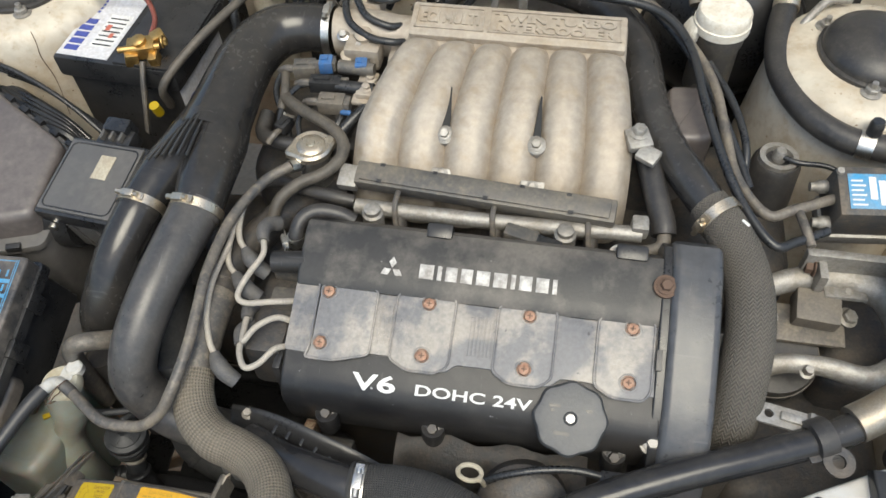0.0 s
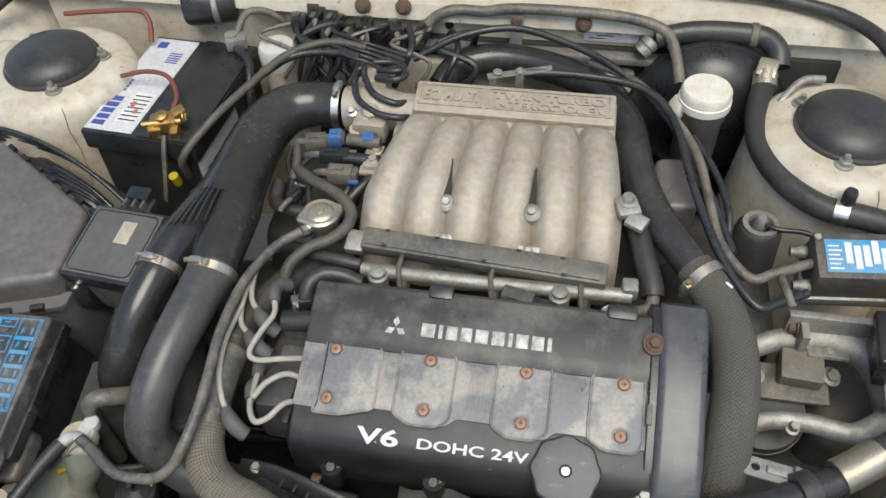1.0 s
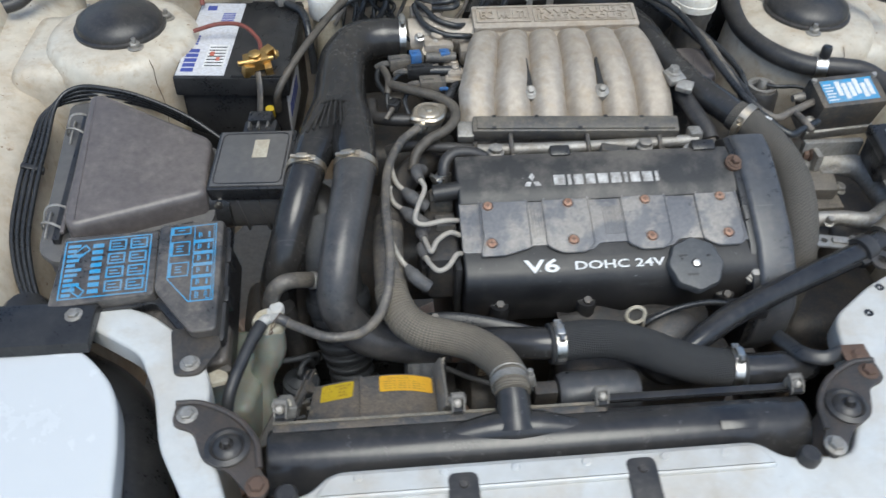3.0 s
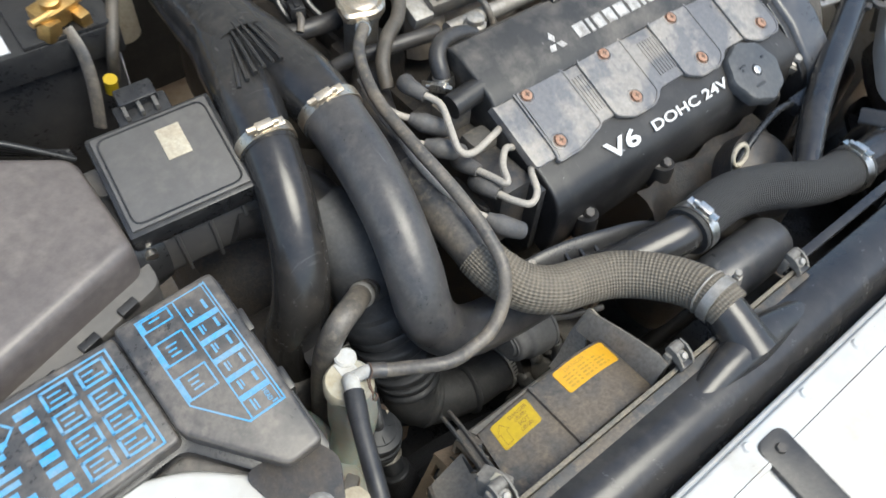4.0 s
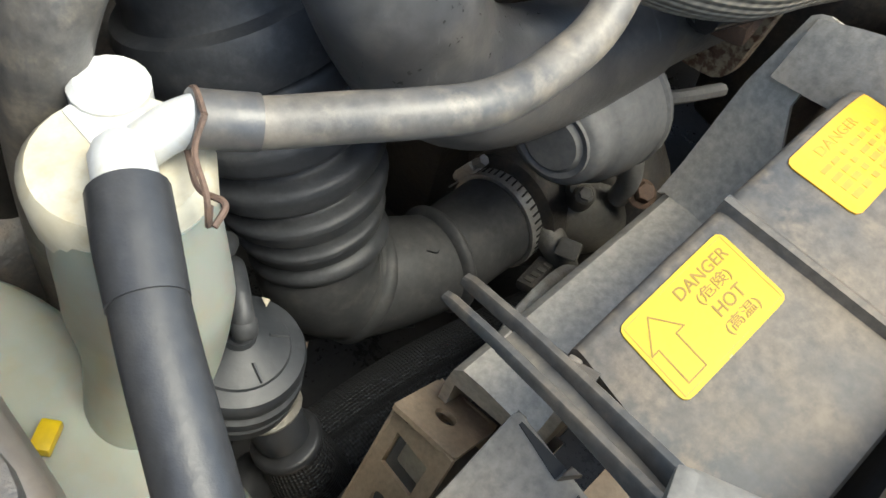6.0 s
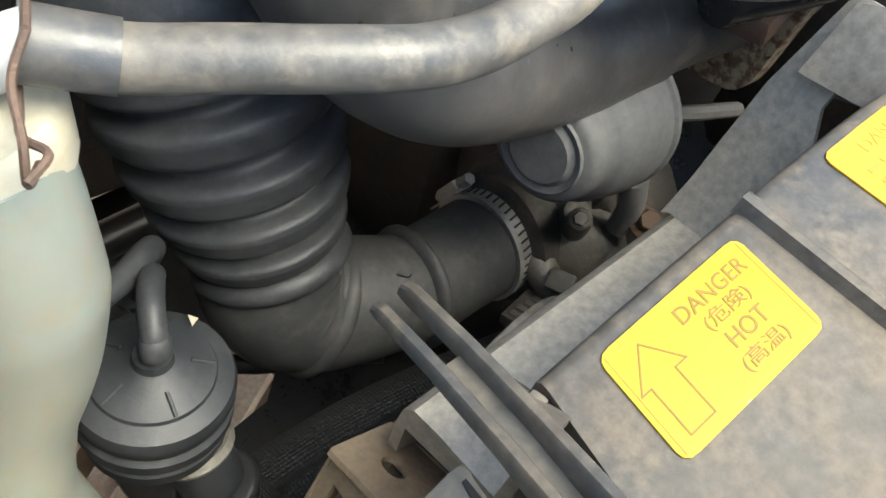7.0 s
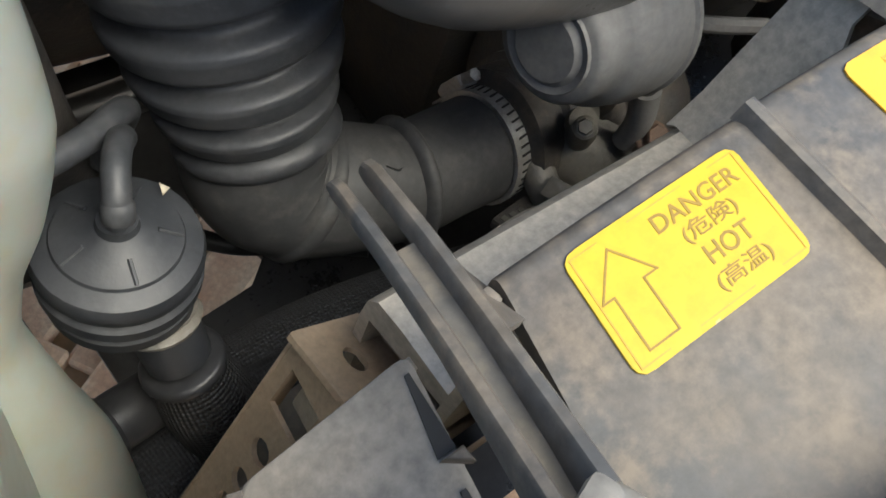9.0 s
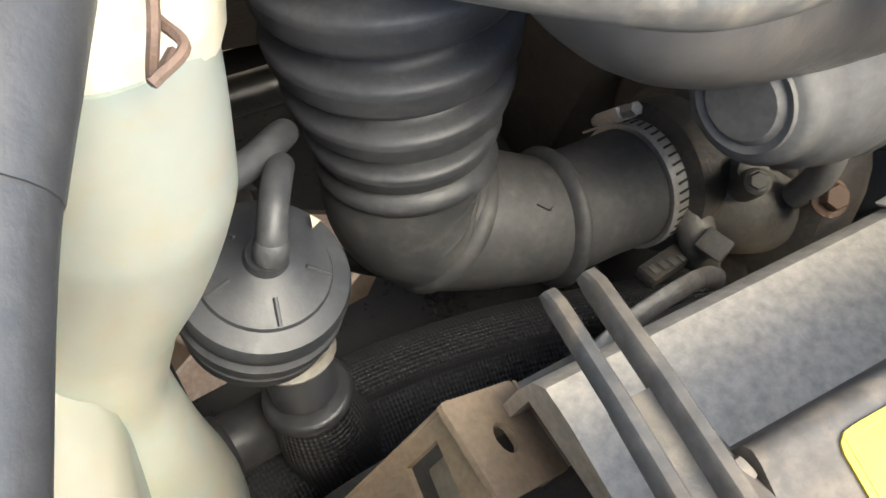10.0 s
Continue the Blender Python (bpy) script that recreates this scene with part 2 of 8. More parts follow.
cover_black = material("cover_black", (0.012, 0.012, 0.013), 0.42, var=0.25, scale=30, dust=(0.045, 0.042, 0.039), amount=0.42, patch=7, bump=0.12, grain=700, sharp=0.10, chips=(0.30, 0.30, 0.30), chip_at=0.73, scuffs=(0.05, 0.05, 0.05), film=0.45)
sensor_plastic = material("sensor_plastic", (0.085, 0.082, 0.080), 0.42, var=0.12, scale=14, dust=(0.135, 0.125, 0.112), amount=0.5, patch=10, bump=0.06, sharp=0.25, mottle=0.10)
# near-black of the panel that darkens the lower bulkhead
bulkhead_shade = material("bulkhead_shade", (0.018, 0.0175, 0.017), 0.95, var=0.3, scale=60, dust=(0.050, 0.045, 0.038), amount=0.5, patch=12, bump=0.6, grain=300)
loom_tape = material("loom_tape", (0.052, 0.046, 0.038), 0.5, var=0.25, scale=60, dust=(0.125, 0.106, 0.082), amount=0.5, patch=30, bump=0.25)
cover_dusty = material("cover_dusty", (0.024, 0.024, 0.024), 0.46, var=0.25, scale=30, dust=(0.118, 0.106, 0.092), amount=0.85, patch=5, bump=0.14, grain=700, sharp=0.05, chips=(0.20, 0.19, 0.18), chip_at=0.75, film=0.55)
cover_worn = material("cover_worn", (0.27, 0.25, 0.225), 0.44, metal=0.12, var=0.18, scale=30, dust=(0.105, 0.11, 0.125), amount=0.8, patch=15, bump=0.15, sharp=0.05, chips=(0.07, 0.07, 0.075), chip_at=0.71)
belt_plastic = material("belt_plastic", (0.050, 0.054, 0.062), 0.32, var=0.15, scale=12, dust=(0.12, 0.11, 0.10), amount=0.35, patch=8, bump=0.12, sharp=0.25, scuffs=(0.11, 0.11, 0.11), film=0.4)
tank_plastic = material("tank_plastic", (0.013, 0.014, 0.017), 0.20, var=0.2, scale=14, dust=(0.085, 0.078, 0.068), amount=0.45, patch=8, bump=0.03, sharp=0.2, mottle=0.07, scuffs=(0.030, 0.030, 0.030), film=0.2)
milky_plastic = material("milky_plastic", (0.225, 0.250, 0.232), 0.36, var=0.06, scale=12, dust=(0.245, 0.21, 0.135), amount=0.55, patch=20, bump=0.01, sharp=0.2, mottle=0.04, film=0.3)
milky_plastic.node_tree.nodes["Principled BSDF"].inputs["Subsurface Weight"].default_value = 0.3
white_plastic = material("white_plastic", (0.52, 0.53, 0.53), 0.42, var=0.06, scale=40, dust=(0.42, 0.37, 0.27), amount=0.35, patch=50, bump=0.05, mottle=0.06)
cream_plastic = material("cream_plastic", (0.43, 0.395, 0.31), 0.5, var=0.1, scale=40, dust=(0.30, 0.24, 0.16), amount=0.5, patch=30, bump=0.1)
blue_plastic = material("blue_plastic", (0.035, 0.13, 0.34), 0.45, var=0.15, scale=60, dust=(0.11, 0.12, 0.13), amount=0.4, patch=70, bump=0.05)
blue_print = material("blue_print", (0.030, 0.260, 0.500), 0.5, var=0.2, scale=60, dust=(0.26, 0.27, 0.26), amount=0.45, patch=22, bump=0.05, film=0.3)
white_print = material("white_print", (0.70, 0.70, 0.69), 0.5, var=0.06, scale=60, dust=(0.40, 0.39, 0.37), amount=0.35, patch=60, bump=0.05, chips=(0.10, 0.10, 0.10), chip_at=0.72)
worn_print = material("worn_print", (0.52, 0.51, 0.49), 0.5, metal=0.2, var=0.2, scale=90, dust=(0.18, 0.165, 0.15), amount=0.8, patch=70, bump=0.2)
red_print = material("red_print", (0.45, 0.12, 0.08), 0.5, var=0.1, bump=0.05)
navy_print = material("navy_print", (0.05, 0.07, 0.28), 0.5, var=0.1, bump=0.05)
silver_label = material("silver_label", (0.55, 0.56, 0.60), 0.4, var=0.06, scale=30, dust=(0.44, 0.40, 0.34), amount=0.3, patch=20, bump=0.05)
yellow_label = material("yellow_label", (0.420, 0.295, 0.002), 0.42, var=0.08, scale=40, dust=(0.370, 0.250, 0.006), amount=0.45, patch=45, bump=0.03, mottle=0.10, chips=(0.38, 0.29, 0.12), chip_at=0.74)
orange_label = material("orange_label", (0.55, 0.305, 0.010), 0.42, var=0.08, scale=40, dust=(0.50, 0.25, 0.02), amount=0.45, patch=45, bump=0.03, mottle=0.10)
label_ink = material("label_ink", (0.20, 0.12, 0.01), 0.5, var=0.15, bump=0)
ink_pale = material("ink_pale", (0.36, 0.22, 0.02), 0.5, var=0.15, bump=0)
red_wire = material("red_wire", (0.170, 0.050, 0.036), 0.5, var=0.2, scale=60, bump=0.1)
green_wire = material("green_wire", (0.10, 0.28, 0.09), 0.5, var=0.2, scale=60, bump=0.1)
foil = material("foil", (0.36, 0.33, 0.28), 0.35, metal=0.8, var=0.15, scale=60, dust=(0.40, 0.32, 0.22), amount=0.5, patch=30, bump=0.25, grain=120)
braid_brown = braided("braid_brown", (0.090, 0.078, 0.060), (0.190, 0.164, 0.126), 21, 0.0082, 0.6)
braid_black = braided("braid_black", (0.014, 0.014, 0.0145), (0.050, 0.049, 0.047), 34, 0.0052, 0.7)
braid_grey = braided("braid_grey", (0.054, 0.050, 0.043), (0.118, 0.105, 0.088), 21, 0.0044, 0.6, waves=False)
sleeve_rubber = braided("sleeve_rubber", (0.018, 0.018, 0.019), (0.034, 0.034, 0.035), 26, 0.0042, 0.8, rough=0.6)
duct_cloth = braided("duct_cloth", (0.012, 0.013, 0.016), (0.030, 0.031, 0.035), 46, 0.0036, 0.8, rough=0.7)
reservoir_white = material("reservoir_white", (0.70, 0.68, 0.62), 0.45, var=0.06, scale=40, dust=(0.44, 0.35, 0.22), amount=0.4, patch=40, bump=0.08, mottle=0.08)
brick_clay = material("brick_clay", (0.52, 0.30, 0.18), 0.85, var=0.3, scale=30, dust=(0.58, 0.43, 0.28), amount=0.5, patch=12, bump=0.8, grain=160)
sand = material("sand", (0.36, 0.27, 0.18), 0.9, var=0.3, scale=12, dust=(0.26, 0.18, 0.11), amount=0.5, patch=3, bump=0.8, grain=120)

# ---- shaping helpers ----
WORLD, FRAMES = {}, {}
# the lower front corner of the bay: the bellows, the turbo and their neighbours are laid out in it
LOWER = Matrix.Translation((-0.1831, 0.1935, 0.5025)) @ Euler((radians(2.32), radians(-0.94), radians(0.05))).to_matrix().to_4x4() @ Matrix.Scale(1.0876, 4) @ Matrix.Translation((0.2015, -0.1796, -0.5082))


def thing(name, label, category, at=(0, 0, 0), group="", kind="", within=None):
    """The Empty of a thing; within: the frame that its parts' places are given in."""
    ob = new(name)
    at = within @ Vector(at) if within else Vector(at)
    ob.location = at
    ob.empty_display_size = 0.02
    WORLD[ob.name] = Matrix.Translation(at)
    FRAMES[ob.name] = within
    return tagged(ob, label, category, group, kind)


def finish(name, bm, mat, m, angle=40):
    bm.transform(m.inverted())
    bmesh.ops.recalc_face_normals(bm, faces=bm.faces)
    mesh = bpy.data.meshes.new(name)
    bm.to_mesh(mesh)
    bm.free()
    mesh.materials.append(mat)
    mesh.shade_smooth()
    mesh.set_sharp_from_angle(angle=radians(angle))
    return new(name, mesh)


def part(name, bm, mat, parent, label="", angle=40):
    """ONE mesh, given in the world's metres, under a thing or a part."""
    m = WORLD[parent.name]
    if FRAMES[parent.name]:
        bm.transform(FRAMES[parent.name])
    ob = finish(name, bm, mat, m, angle)
    ob.parent = parent
    WORLD[ob.name], FRAMES[ob.name] = m, FRAMES[parent.name]
    return tagged(ob, label)


def solo(name, bm, mat, label, category, at, group="", kind="", angle=40, within=None):
    """A thing of one mesh."""
    if within:
        bm.transform(within)
        at = within @ Vector(at)
    m = Matrix.Translation(at)
    ob = finish(name, bm, mat, m, angle)
    ob.location = at
    WORLD[ob.name], FRAMES[ob.name] = m, None
    return tagged(ob, label, category, group, kind)


def join(*bms):
    out = bms[0]
    for b in bms[1:]:
        tmp = bpy.data.meshes.new("tmp")
        b.to_mesh(tmp)
        b.free()
        out.from_mesh(tmp)
        bpy.data.meshes.remove(tmp)
    return out


def moved(bm, m):
    bm.transform(m)
    return bm


def box(c, s, bevel=0.002, seg=2, rot=(0, 0, 0)):
    bm = bmesh.new()
    bmesh.ops.create_cube(bm, size=1, matrix=Matrix.Diagonal((*s, 1)))
    if bevel:
        bmesh.ops.bevel(bm, geom=list(bm.edges), offset=min(bevel, 0.45 * min(s)), segments=seg, affect="EDGES", profile=0.6)
    bm.transform(pose(*c, *rot))
    return bm


def smooth_path(pts, step=6):
    """A Catmull-Rom curve through the points."""
    P = [Vector(p) for p in pts]
    if len(P) < 3:
        return [P[0].lerp(P[-1], i / step) for i in range(step + 1)]
    P = [2 * P[0] - P[1]] + P + [2 * P[-1] - P[-2]]
    out = []
    for i in range(1, len(P) - 2):
        a, b, c, d = P[i - 1:i + 3]
        for k in range(step):
            t = k / step
            out.append(0.5 * (2 * b + (c - a) * t + (2 * a - 5 * b + 4 * c - d) * t * t + (3 * b - a - 3 * c + d) * t ** 3))
    out.append(P[-2])
    return out


def tube(pts, r, seg=14, step=6, caps=True, bulge=None, squash=1.0):
    """A hose along the points; r is one radius or one for each point; bulge(metres along) adds to it."""
    path = smooth_path(pts, step)
    n = len(path)
    rs = [r] * n if not hasattr(r, "__len__") else [
        float(np.interp(i / (n - 1) * (len(r) - 1), range(len(r)), r)) for i in range(n)]
    bm = bmesh.new()
    uvl = bm.loops.layers.uv.new("UVMap")
    tan = [(path[min(i + 1, n - 1)] - path[max(i - 1, 0)]).normalized() for i in range(n)]
    side = tan[0].orthogonal().normalized()
    rings, run, length = [], 0.0, []
    for i in range(n):
        if i:
            run += (path[i] - path[i - 1]).length
            side = (side - tan[i] * side.dot(tan[i])).normalized()
        up = tan[i].cross(side)
        rr = rs[i] + (bulge(run) if bulge else 0)
        length.append(run)
        rings.append([bm.verts.new(path[i] + rr * (math.cos(a) * side + squash * math.sin(a) * up))
                      for a in (2 * math.pi * k / seg for k in range(seg))])
    for i in range(n - 1):
        for k in range(seg):
            f = bm.faces.new((rings[i][k], rings[i][(k + 1) % seg], rings[i + 1][(k + 1) % seg], rings[i + 1][k]))
            for loop, (u, v) in zip(f.loops, ((k, i), (k + 1, i), (k + 1, i + 1), (k, i + 1))):
                loop[uvl].uv = (u / seg, length[v])
    if caps:
        bm.faces.new(rings[0][::-1])
        bm.faces.new(rings[-1])
    return bm


def lathe(profile, c=(0, 0, 0), axis=(0, 0, 1), seg=24):
    """A turned shape: (radius, height) pairs about an axis through c."""
    bm = bmesh.new()
    rings = []
    for r, h in profile:
        if r < 1e-5:
            rings.append([bm.verts.new((0, 0, h))])
        else:
            rings.append([bm.verts.new((r * math.cos(2 * math.pi * k / seg), r * math.sin(2 * math.pi * k / seg), h)) for k in range(seg)])
    for a, b in zip(rings, rings[1:]):
        for k in range(seg):
            k2 = (k + 1) % seg
            vs = [a[k % len(a)], a[k2 % len(a)], b[k2 % len(b)], b[k % len(b)]]
            vs = list(dict.fromkeys(vs))
            if len(vs) > 2:
                bm.faces.new(vs)
    for ring in (rings[0], rings[-1]):
        if len(ring) > 2:
            bm.faces.new(ring)
    q = Vector((0, 0, 1)).rotation_difference(Vector(axis)).to_matrix().to_4x4()
    bm.transform(Matrix.Translation(c) @ q)
    return bm


def prism(outline, z0, z1, bevel=0.002, seg=2, m=None):
    """An outline in the plane raised from z0 to z1."""
    bm = bmesh.new()
    lo = [bm.verts.new((x, y, z0)) for x, y in outline]
    hi = [bm.verts.new((x, y, z1)) for x, y in outline]
    n = len(lo)
    top = bm.faces.new(hi)
    bm.faces.new(lo[::-1])
    for k in range(n):
        bm.faces.new((lo[k], lo[(k + 1) % n], hi[(k + 1) % n], hi[k]))
    bmesh.ops.recalc_face_normals(bm, faces=bm.faces)
    if bevel:
        bmesh.ops.bevel(bm, geom=list(top.edges), offset=bevel, segments=seg, affect="EDGES", profile=0.6)
    if m:
        bm.transform(m)
    return bm


def rounded(pts, r, n=5):
    """An outline with its corners rounded; r is one radius or one a corner."""
    out = []
    k = len(pts)
    for i in range(k):
        p, a, b = Vector(pts[i]), Vector(pts[i - 1]), Vector(pts[(i + 1) % k])
        rr = r[i] if hasattr(r, "__len__") else r
        d1, d2 = (a - p), (b - p)
        rr = min(rr, 0.45 * d1.length, 0.45 * d2.length)
        p1, p2 = p + d1.normalized() * rr, p + d2.normalized() * rr
        for j in range(n + 1):
            t = j / n
            out.append(tuple((1 - t) ** 2 * p1 + 2 * t * (1 - t) * p + t * t * p2))
    return out


def swept(profile, x0, x1, m=None, bevel=0.0):
    """A (y, z) cross-section drawn out along x."""
    bm = bmesh.new()
    a = [bm.verts.new((x0, y, z)) for y, z in profile]
    b = [bm.verts.new((x1, y, z)) for y, z in profile]
    n = len(a)
    e1, e2 = bm.faces.new(a), bm.faces.new(b[::-1])
    for k in range(n):
        bm.faces.new((a[k], b[k], b[(k + 1) % n], a[(k + 1) % n]))
    bmesh.ops.recalc_face_normals(bm, faces=bm.faces)
    if bevel:
        bmesh.ops.bevel(bm, geom=list(e1.edges) + list(e2.edges), offset=bevel, segments=3, affect="EDGES", profile=0.6)
    if m:
        bm.transform(m)
    return bm


def hex_bolt(c, axis=(0, 0, 1), r=0.006, h=0.006, flange=True):
    b = lathe([(r, 0), (r, h * 0.85), (r * 0.85, h), (0, h)], c, axis, 6)
    if flange:
        b = join(b, lathe([(r * 1.45, -0.0005), (r * 1.45, 0.001), (r * 1.1, 0.0022), (0, 0.0022)], c, axis, 16))
    return b


def frame_of(axis):
    return Vector((0, 0, 1)).rotation_difference(Vector(axis)).to_matrix().to_4x4()


def letters(body, width, height, depth, m, heavy=0.02):
    """Raised characters in the built-in font, fitted to a width and height, lying in m's own plane."""
    cu = bpy.data.curves.new("letters", "FONT")
    cu.offset = heavy
    cu.body, cu.extrude, cu.align_x, cu.align_y, cu.resolution_u = body, 0.5, "LEFT", "BOTTOM", 3
    ob = new("letters", cu)
    me = bpy.data.meshes.new_from_object(ob.evaluated_get(bpy.context.evaluated_depsgraph_get()))
    bpy.data.objects.remove(ob)
    bm = bmesh.new()
    bm.from_mesh(me)
    bpy.data.meshes.remove(me)
    lo = [min(v.co[i] for v in bm.verts) for i in range(3)]
    hi = [max(v.co[i] for v in bm.verts) for i in range(3)]
    for v in bm.verts:
        v.co = ((v.co.x - lo[0]) / (hi[0] - lo[0]) * width, (v.co.y - lo[1]) / (hi[1] - lo[1]) * height, (v.co.z - lo[2]) / (hi[2] - lo[2]) * depth)
    bm.transform(m)
    return bm


def bars(rects, m, z0=0.0003, z1=0.0009):
    """Flat bars (x, y, width, height) in m's own plane."""
    out = None
    for x, y, w, h in rects:
        b = box((x + w / 2, y + h / 2, (z0 + z1) / 2), (w, h, z1 - z0), 0)
        out = join(out, b) if out else b
    return moved(out, m)


def bar_parts(name, rects, m, z0, z1, mat_, parent, label=""):
    """Printed bars, each a part of its own."""
    for r in rects:
        part(name, bars([r], m, z0, z1), mat_, parent, label)


def plane_frame(o, px, py):
    """A frame at o whose x runs to px and whose y leans to py."""
    o, px, py = Vector(o), Vector(px), Vector(py)
    x = (px - o).normalized()
    z = x.cross(py - o).normalized()
    y = z.cross(x)
    m = Matrix((x, y, z)).transposed().to_4x4()
    m.translation = o
    return m


def round_ring(r, half, high, n=8):
    """The outline of a rounded bead round a hose of radius r."""
    return [(r + high * math.sin(math.pi * i / n) ** 0.7, -half + 2 * half * i / n) for i in range(n + 1)]


def hose_clamp(c, axis, r, mat, screw=(0, 0, 1), width=0.011, label="worm-drive steel clamp round a rubber hose", within=None):
    """A band round a hose with its screw housing on the side named by screw."""
    ax = Vector(axis).normalized()
    t = thing("hose_clamp", label, "hose clamp", c, group="hose clamps", within=within)
    band = lathe([(r, -width / 2), (r + 0.0016, -width / 2), (r + 0.0016, width / 2), (r, width / 2), (r, -width / 2)], c, ax, 32)
    bd = part("band", band, mat, t)
    s = Vector(screw)
    s = (s - ax * s.dot(ax)).normalized()
    across = ax.cross(s)
    p = Vector(c) + s * (r + 0.0045)
    m = Matrix((across, ax, s)).transposed().to_4x4()
    m.translation = p
    hs_ = part("screw_housing", moved(box((0, 0, 0), (0.016, width * 0.8, 0.007), 0.0015), m), mat, t)
    part("screw", join(lathe([(0.0035, 0), (0.0035, 0.008), (0, 0.009)], p + across * 0.008, across, 6),
                       lathe([(0.0028, 0), (0.0028, 0.006), (0, 0.006)], p - across * 0.013, across, 10)), mat, hs_)
    part("band_tail", moved(box((-0.004, 0, -0.003), (0.03, width * 0.75, 0.0012), 0.0004), m), mat, bd)
    return t

# ---- ground ----
ground = thing("ground", "brown clay paving with sandy joints", "paving", (0, 0, 0), kind="structure")
part("sand_bed", moved(prism([(-300, -300), (300, -300), (300, 300), (-300, 300)], -0.2, -0.012, 0), Matrix()), sand, ground)

# ---- car body ----
MID = 0.015            # the car's centre line


def mirror_x(bm):
    bm.transform(Matrix.Translation((2 * MID, 0, 0)) @ Matrix.Diagonal((-1, 1, 1, 1)))
    return bm


body = thing("car_body", "white car body shell with a dusty, stained engine bay", "car body", (MID, 0.5, 0.3))


def inner_fender():
    """The apron beside the engine, its flange and the gutter under the bonnet's edge."""
    bm = bmesh.new()
    prof = [(-0.60, 0.30), (-0.655, 0.52), (-0.695, 0.70), (-0.715, 0.745), (-0.745, 0.765), (-0.795, 0.775), (-0.80, 0.785), (-0.815, 0.81), (-0.83, 0.815), (-0.85, 0.80), (-0.855, 0.5), (-0.855, 0.3)]
    rows = []
    for y in (0.235, 0.30, 0.42, 0.56, 0.70, 0.84, 0.95, 1.10):
        dz = 0.16 * (y - 0.75) if y < 0.75 else 0.10 * (y - 0.75)
        rows.append([bm.verts.new((x, y, z + dz * max(0, (z - 0.4) / 0.4))) for x, z in prof])
    for a, b in zip(rows, rows[1:]):
        for k in range(len(prof) - 1):
            bm.faces.new((a[k], a[k + 1], b[k + 1], b[k]))
    bm.faces.new(rows[0])
    bm.faces.new(rows[-1][::-1])
    bmesh.ops.bevel(bm, geom=[e for e in bm.edges if e.calc_face_angle(0) > 0.5 and len(e.link_faces) == 2 and abs(e.verts[0].co.y - e.verts[1].co.y) > 0.01],
                    offset=0.006, segments=2, affect="EDGES")
    return bm


part("inner_fender", inner_fender(), white_paint, body)
part("inner_fender", mirror_x(inner_fender()), white_paint, body)


def strut_tower(c):
    return lathe([(0.16, 0.40), (0.142, 0.60), (0.132, 0.72), (0.128, 0.765), (0.123, 0.784), (0.114, 0.796), (0.098, 0.801), (0.075, 0.803), (0, 0.803)], (c[0], c[1], 0), seg=40)


TOWERS = ((-0.583, 0.757), (0.607, 0.748))
for k, c in enumerate(TOWERS):
    tower = part("strut_tower", strut_tower(c), white_paint, body)
    part("tower_web", box((c[0] + (-0.09 if k == 0 else 0.09), c[1], 0.66), (0.16, 0.20, 0.24), 0.03, 3), white_paint, body)
    part("cap_dome", lathe([(0.069, 0.800), (0.070, 0.813), (0.066, 0.822), (0.048, 0.833), (0.024, 0.838), (0, 0.839)], (c[0], c[1], 0), seg=40), soft_rubber, tower, "black domed rubber cap")
    part("cap_lip", lathe([(0.069, 0.801), (0.074, 0.803), (0.074, 0.808), (0.070, 0.810)], (c[0], c[1], 0), seg=40), soft_rubber, tower)
    for a in (-62 if k == 0 else -104, 20, 140):
        p = (c[0] + 0.076 * math.cos(radians(a)), c[1] + 0.076 * math.sin(radians(a)), 0.803)
        part("strut_nut", join(hex_bolt(p, r=0.009, h=0.009), lathe([(0.004, 0), (0.004, 0.016), (0, 0.017)], p, seg=10)), dull_alloy, tower, "dusty hexagon nut")

# firewall, cowl and their seams
part("firewall", join(box((MID, 0.955, 0.56), (1.42, 0.03, 0.52), 0.006), box((MID, 0.925, 0.70), (0.62, 0.04, 0.10), 0.012)), white_paint, body)
# panel added to give the lower bulkhead its shade by colour
part("sound_pad", box((0.20, 0.9335, 0.60), (0.86, 0.012, 0.37), 0.004), bulkhead_shade, body, "dark panel for the shade low on the bulkhead")
part("cowl_panel", swept([(0.925, 0.815), (0.935, 0.838), (0.96, 0.845), (1.02, 0.850), (1.05, 0.862), (1.30, 0.93), (1.30, 0.90), (1.04, 0.82), (0.96, 0.80)], MID - 0.80, MID + 0.80), white_paint, body)
part("cowl_seal", tube([(-0.75, 1.035, 0.872), (0, 1.05, 0.866), (0.30, 1.045, 0.866), (0.62, 1.03, 0.868), (0.76, 0.98, 0.866)], 0.010, 8), soft_rubber, body, "black rubber weather strip")
part("firewall_channel", box((0.18, 0.918, 0.775), (0.44, 0.022, 0.012), 0.003), dull_alloy, body, "bare steel channel")
for x in (0.02, 0.155, 0.27, 0.40):
    part("plug_hole", lathe([(0.008, 0), (0.006, 0.003), (0, 0.003)], (x, 0.9395, 0.80), (0, -1, 0), 12), black_plastic, body)
part("cowl_slot", box((0.42, 0.939, 0.826), (0.11, 0.006, 0.018), 0.002), black_plastic, body)

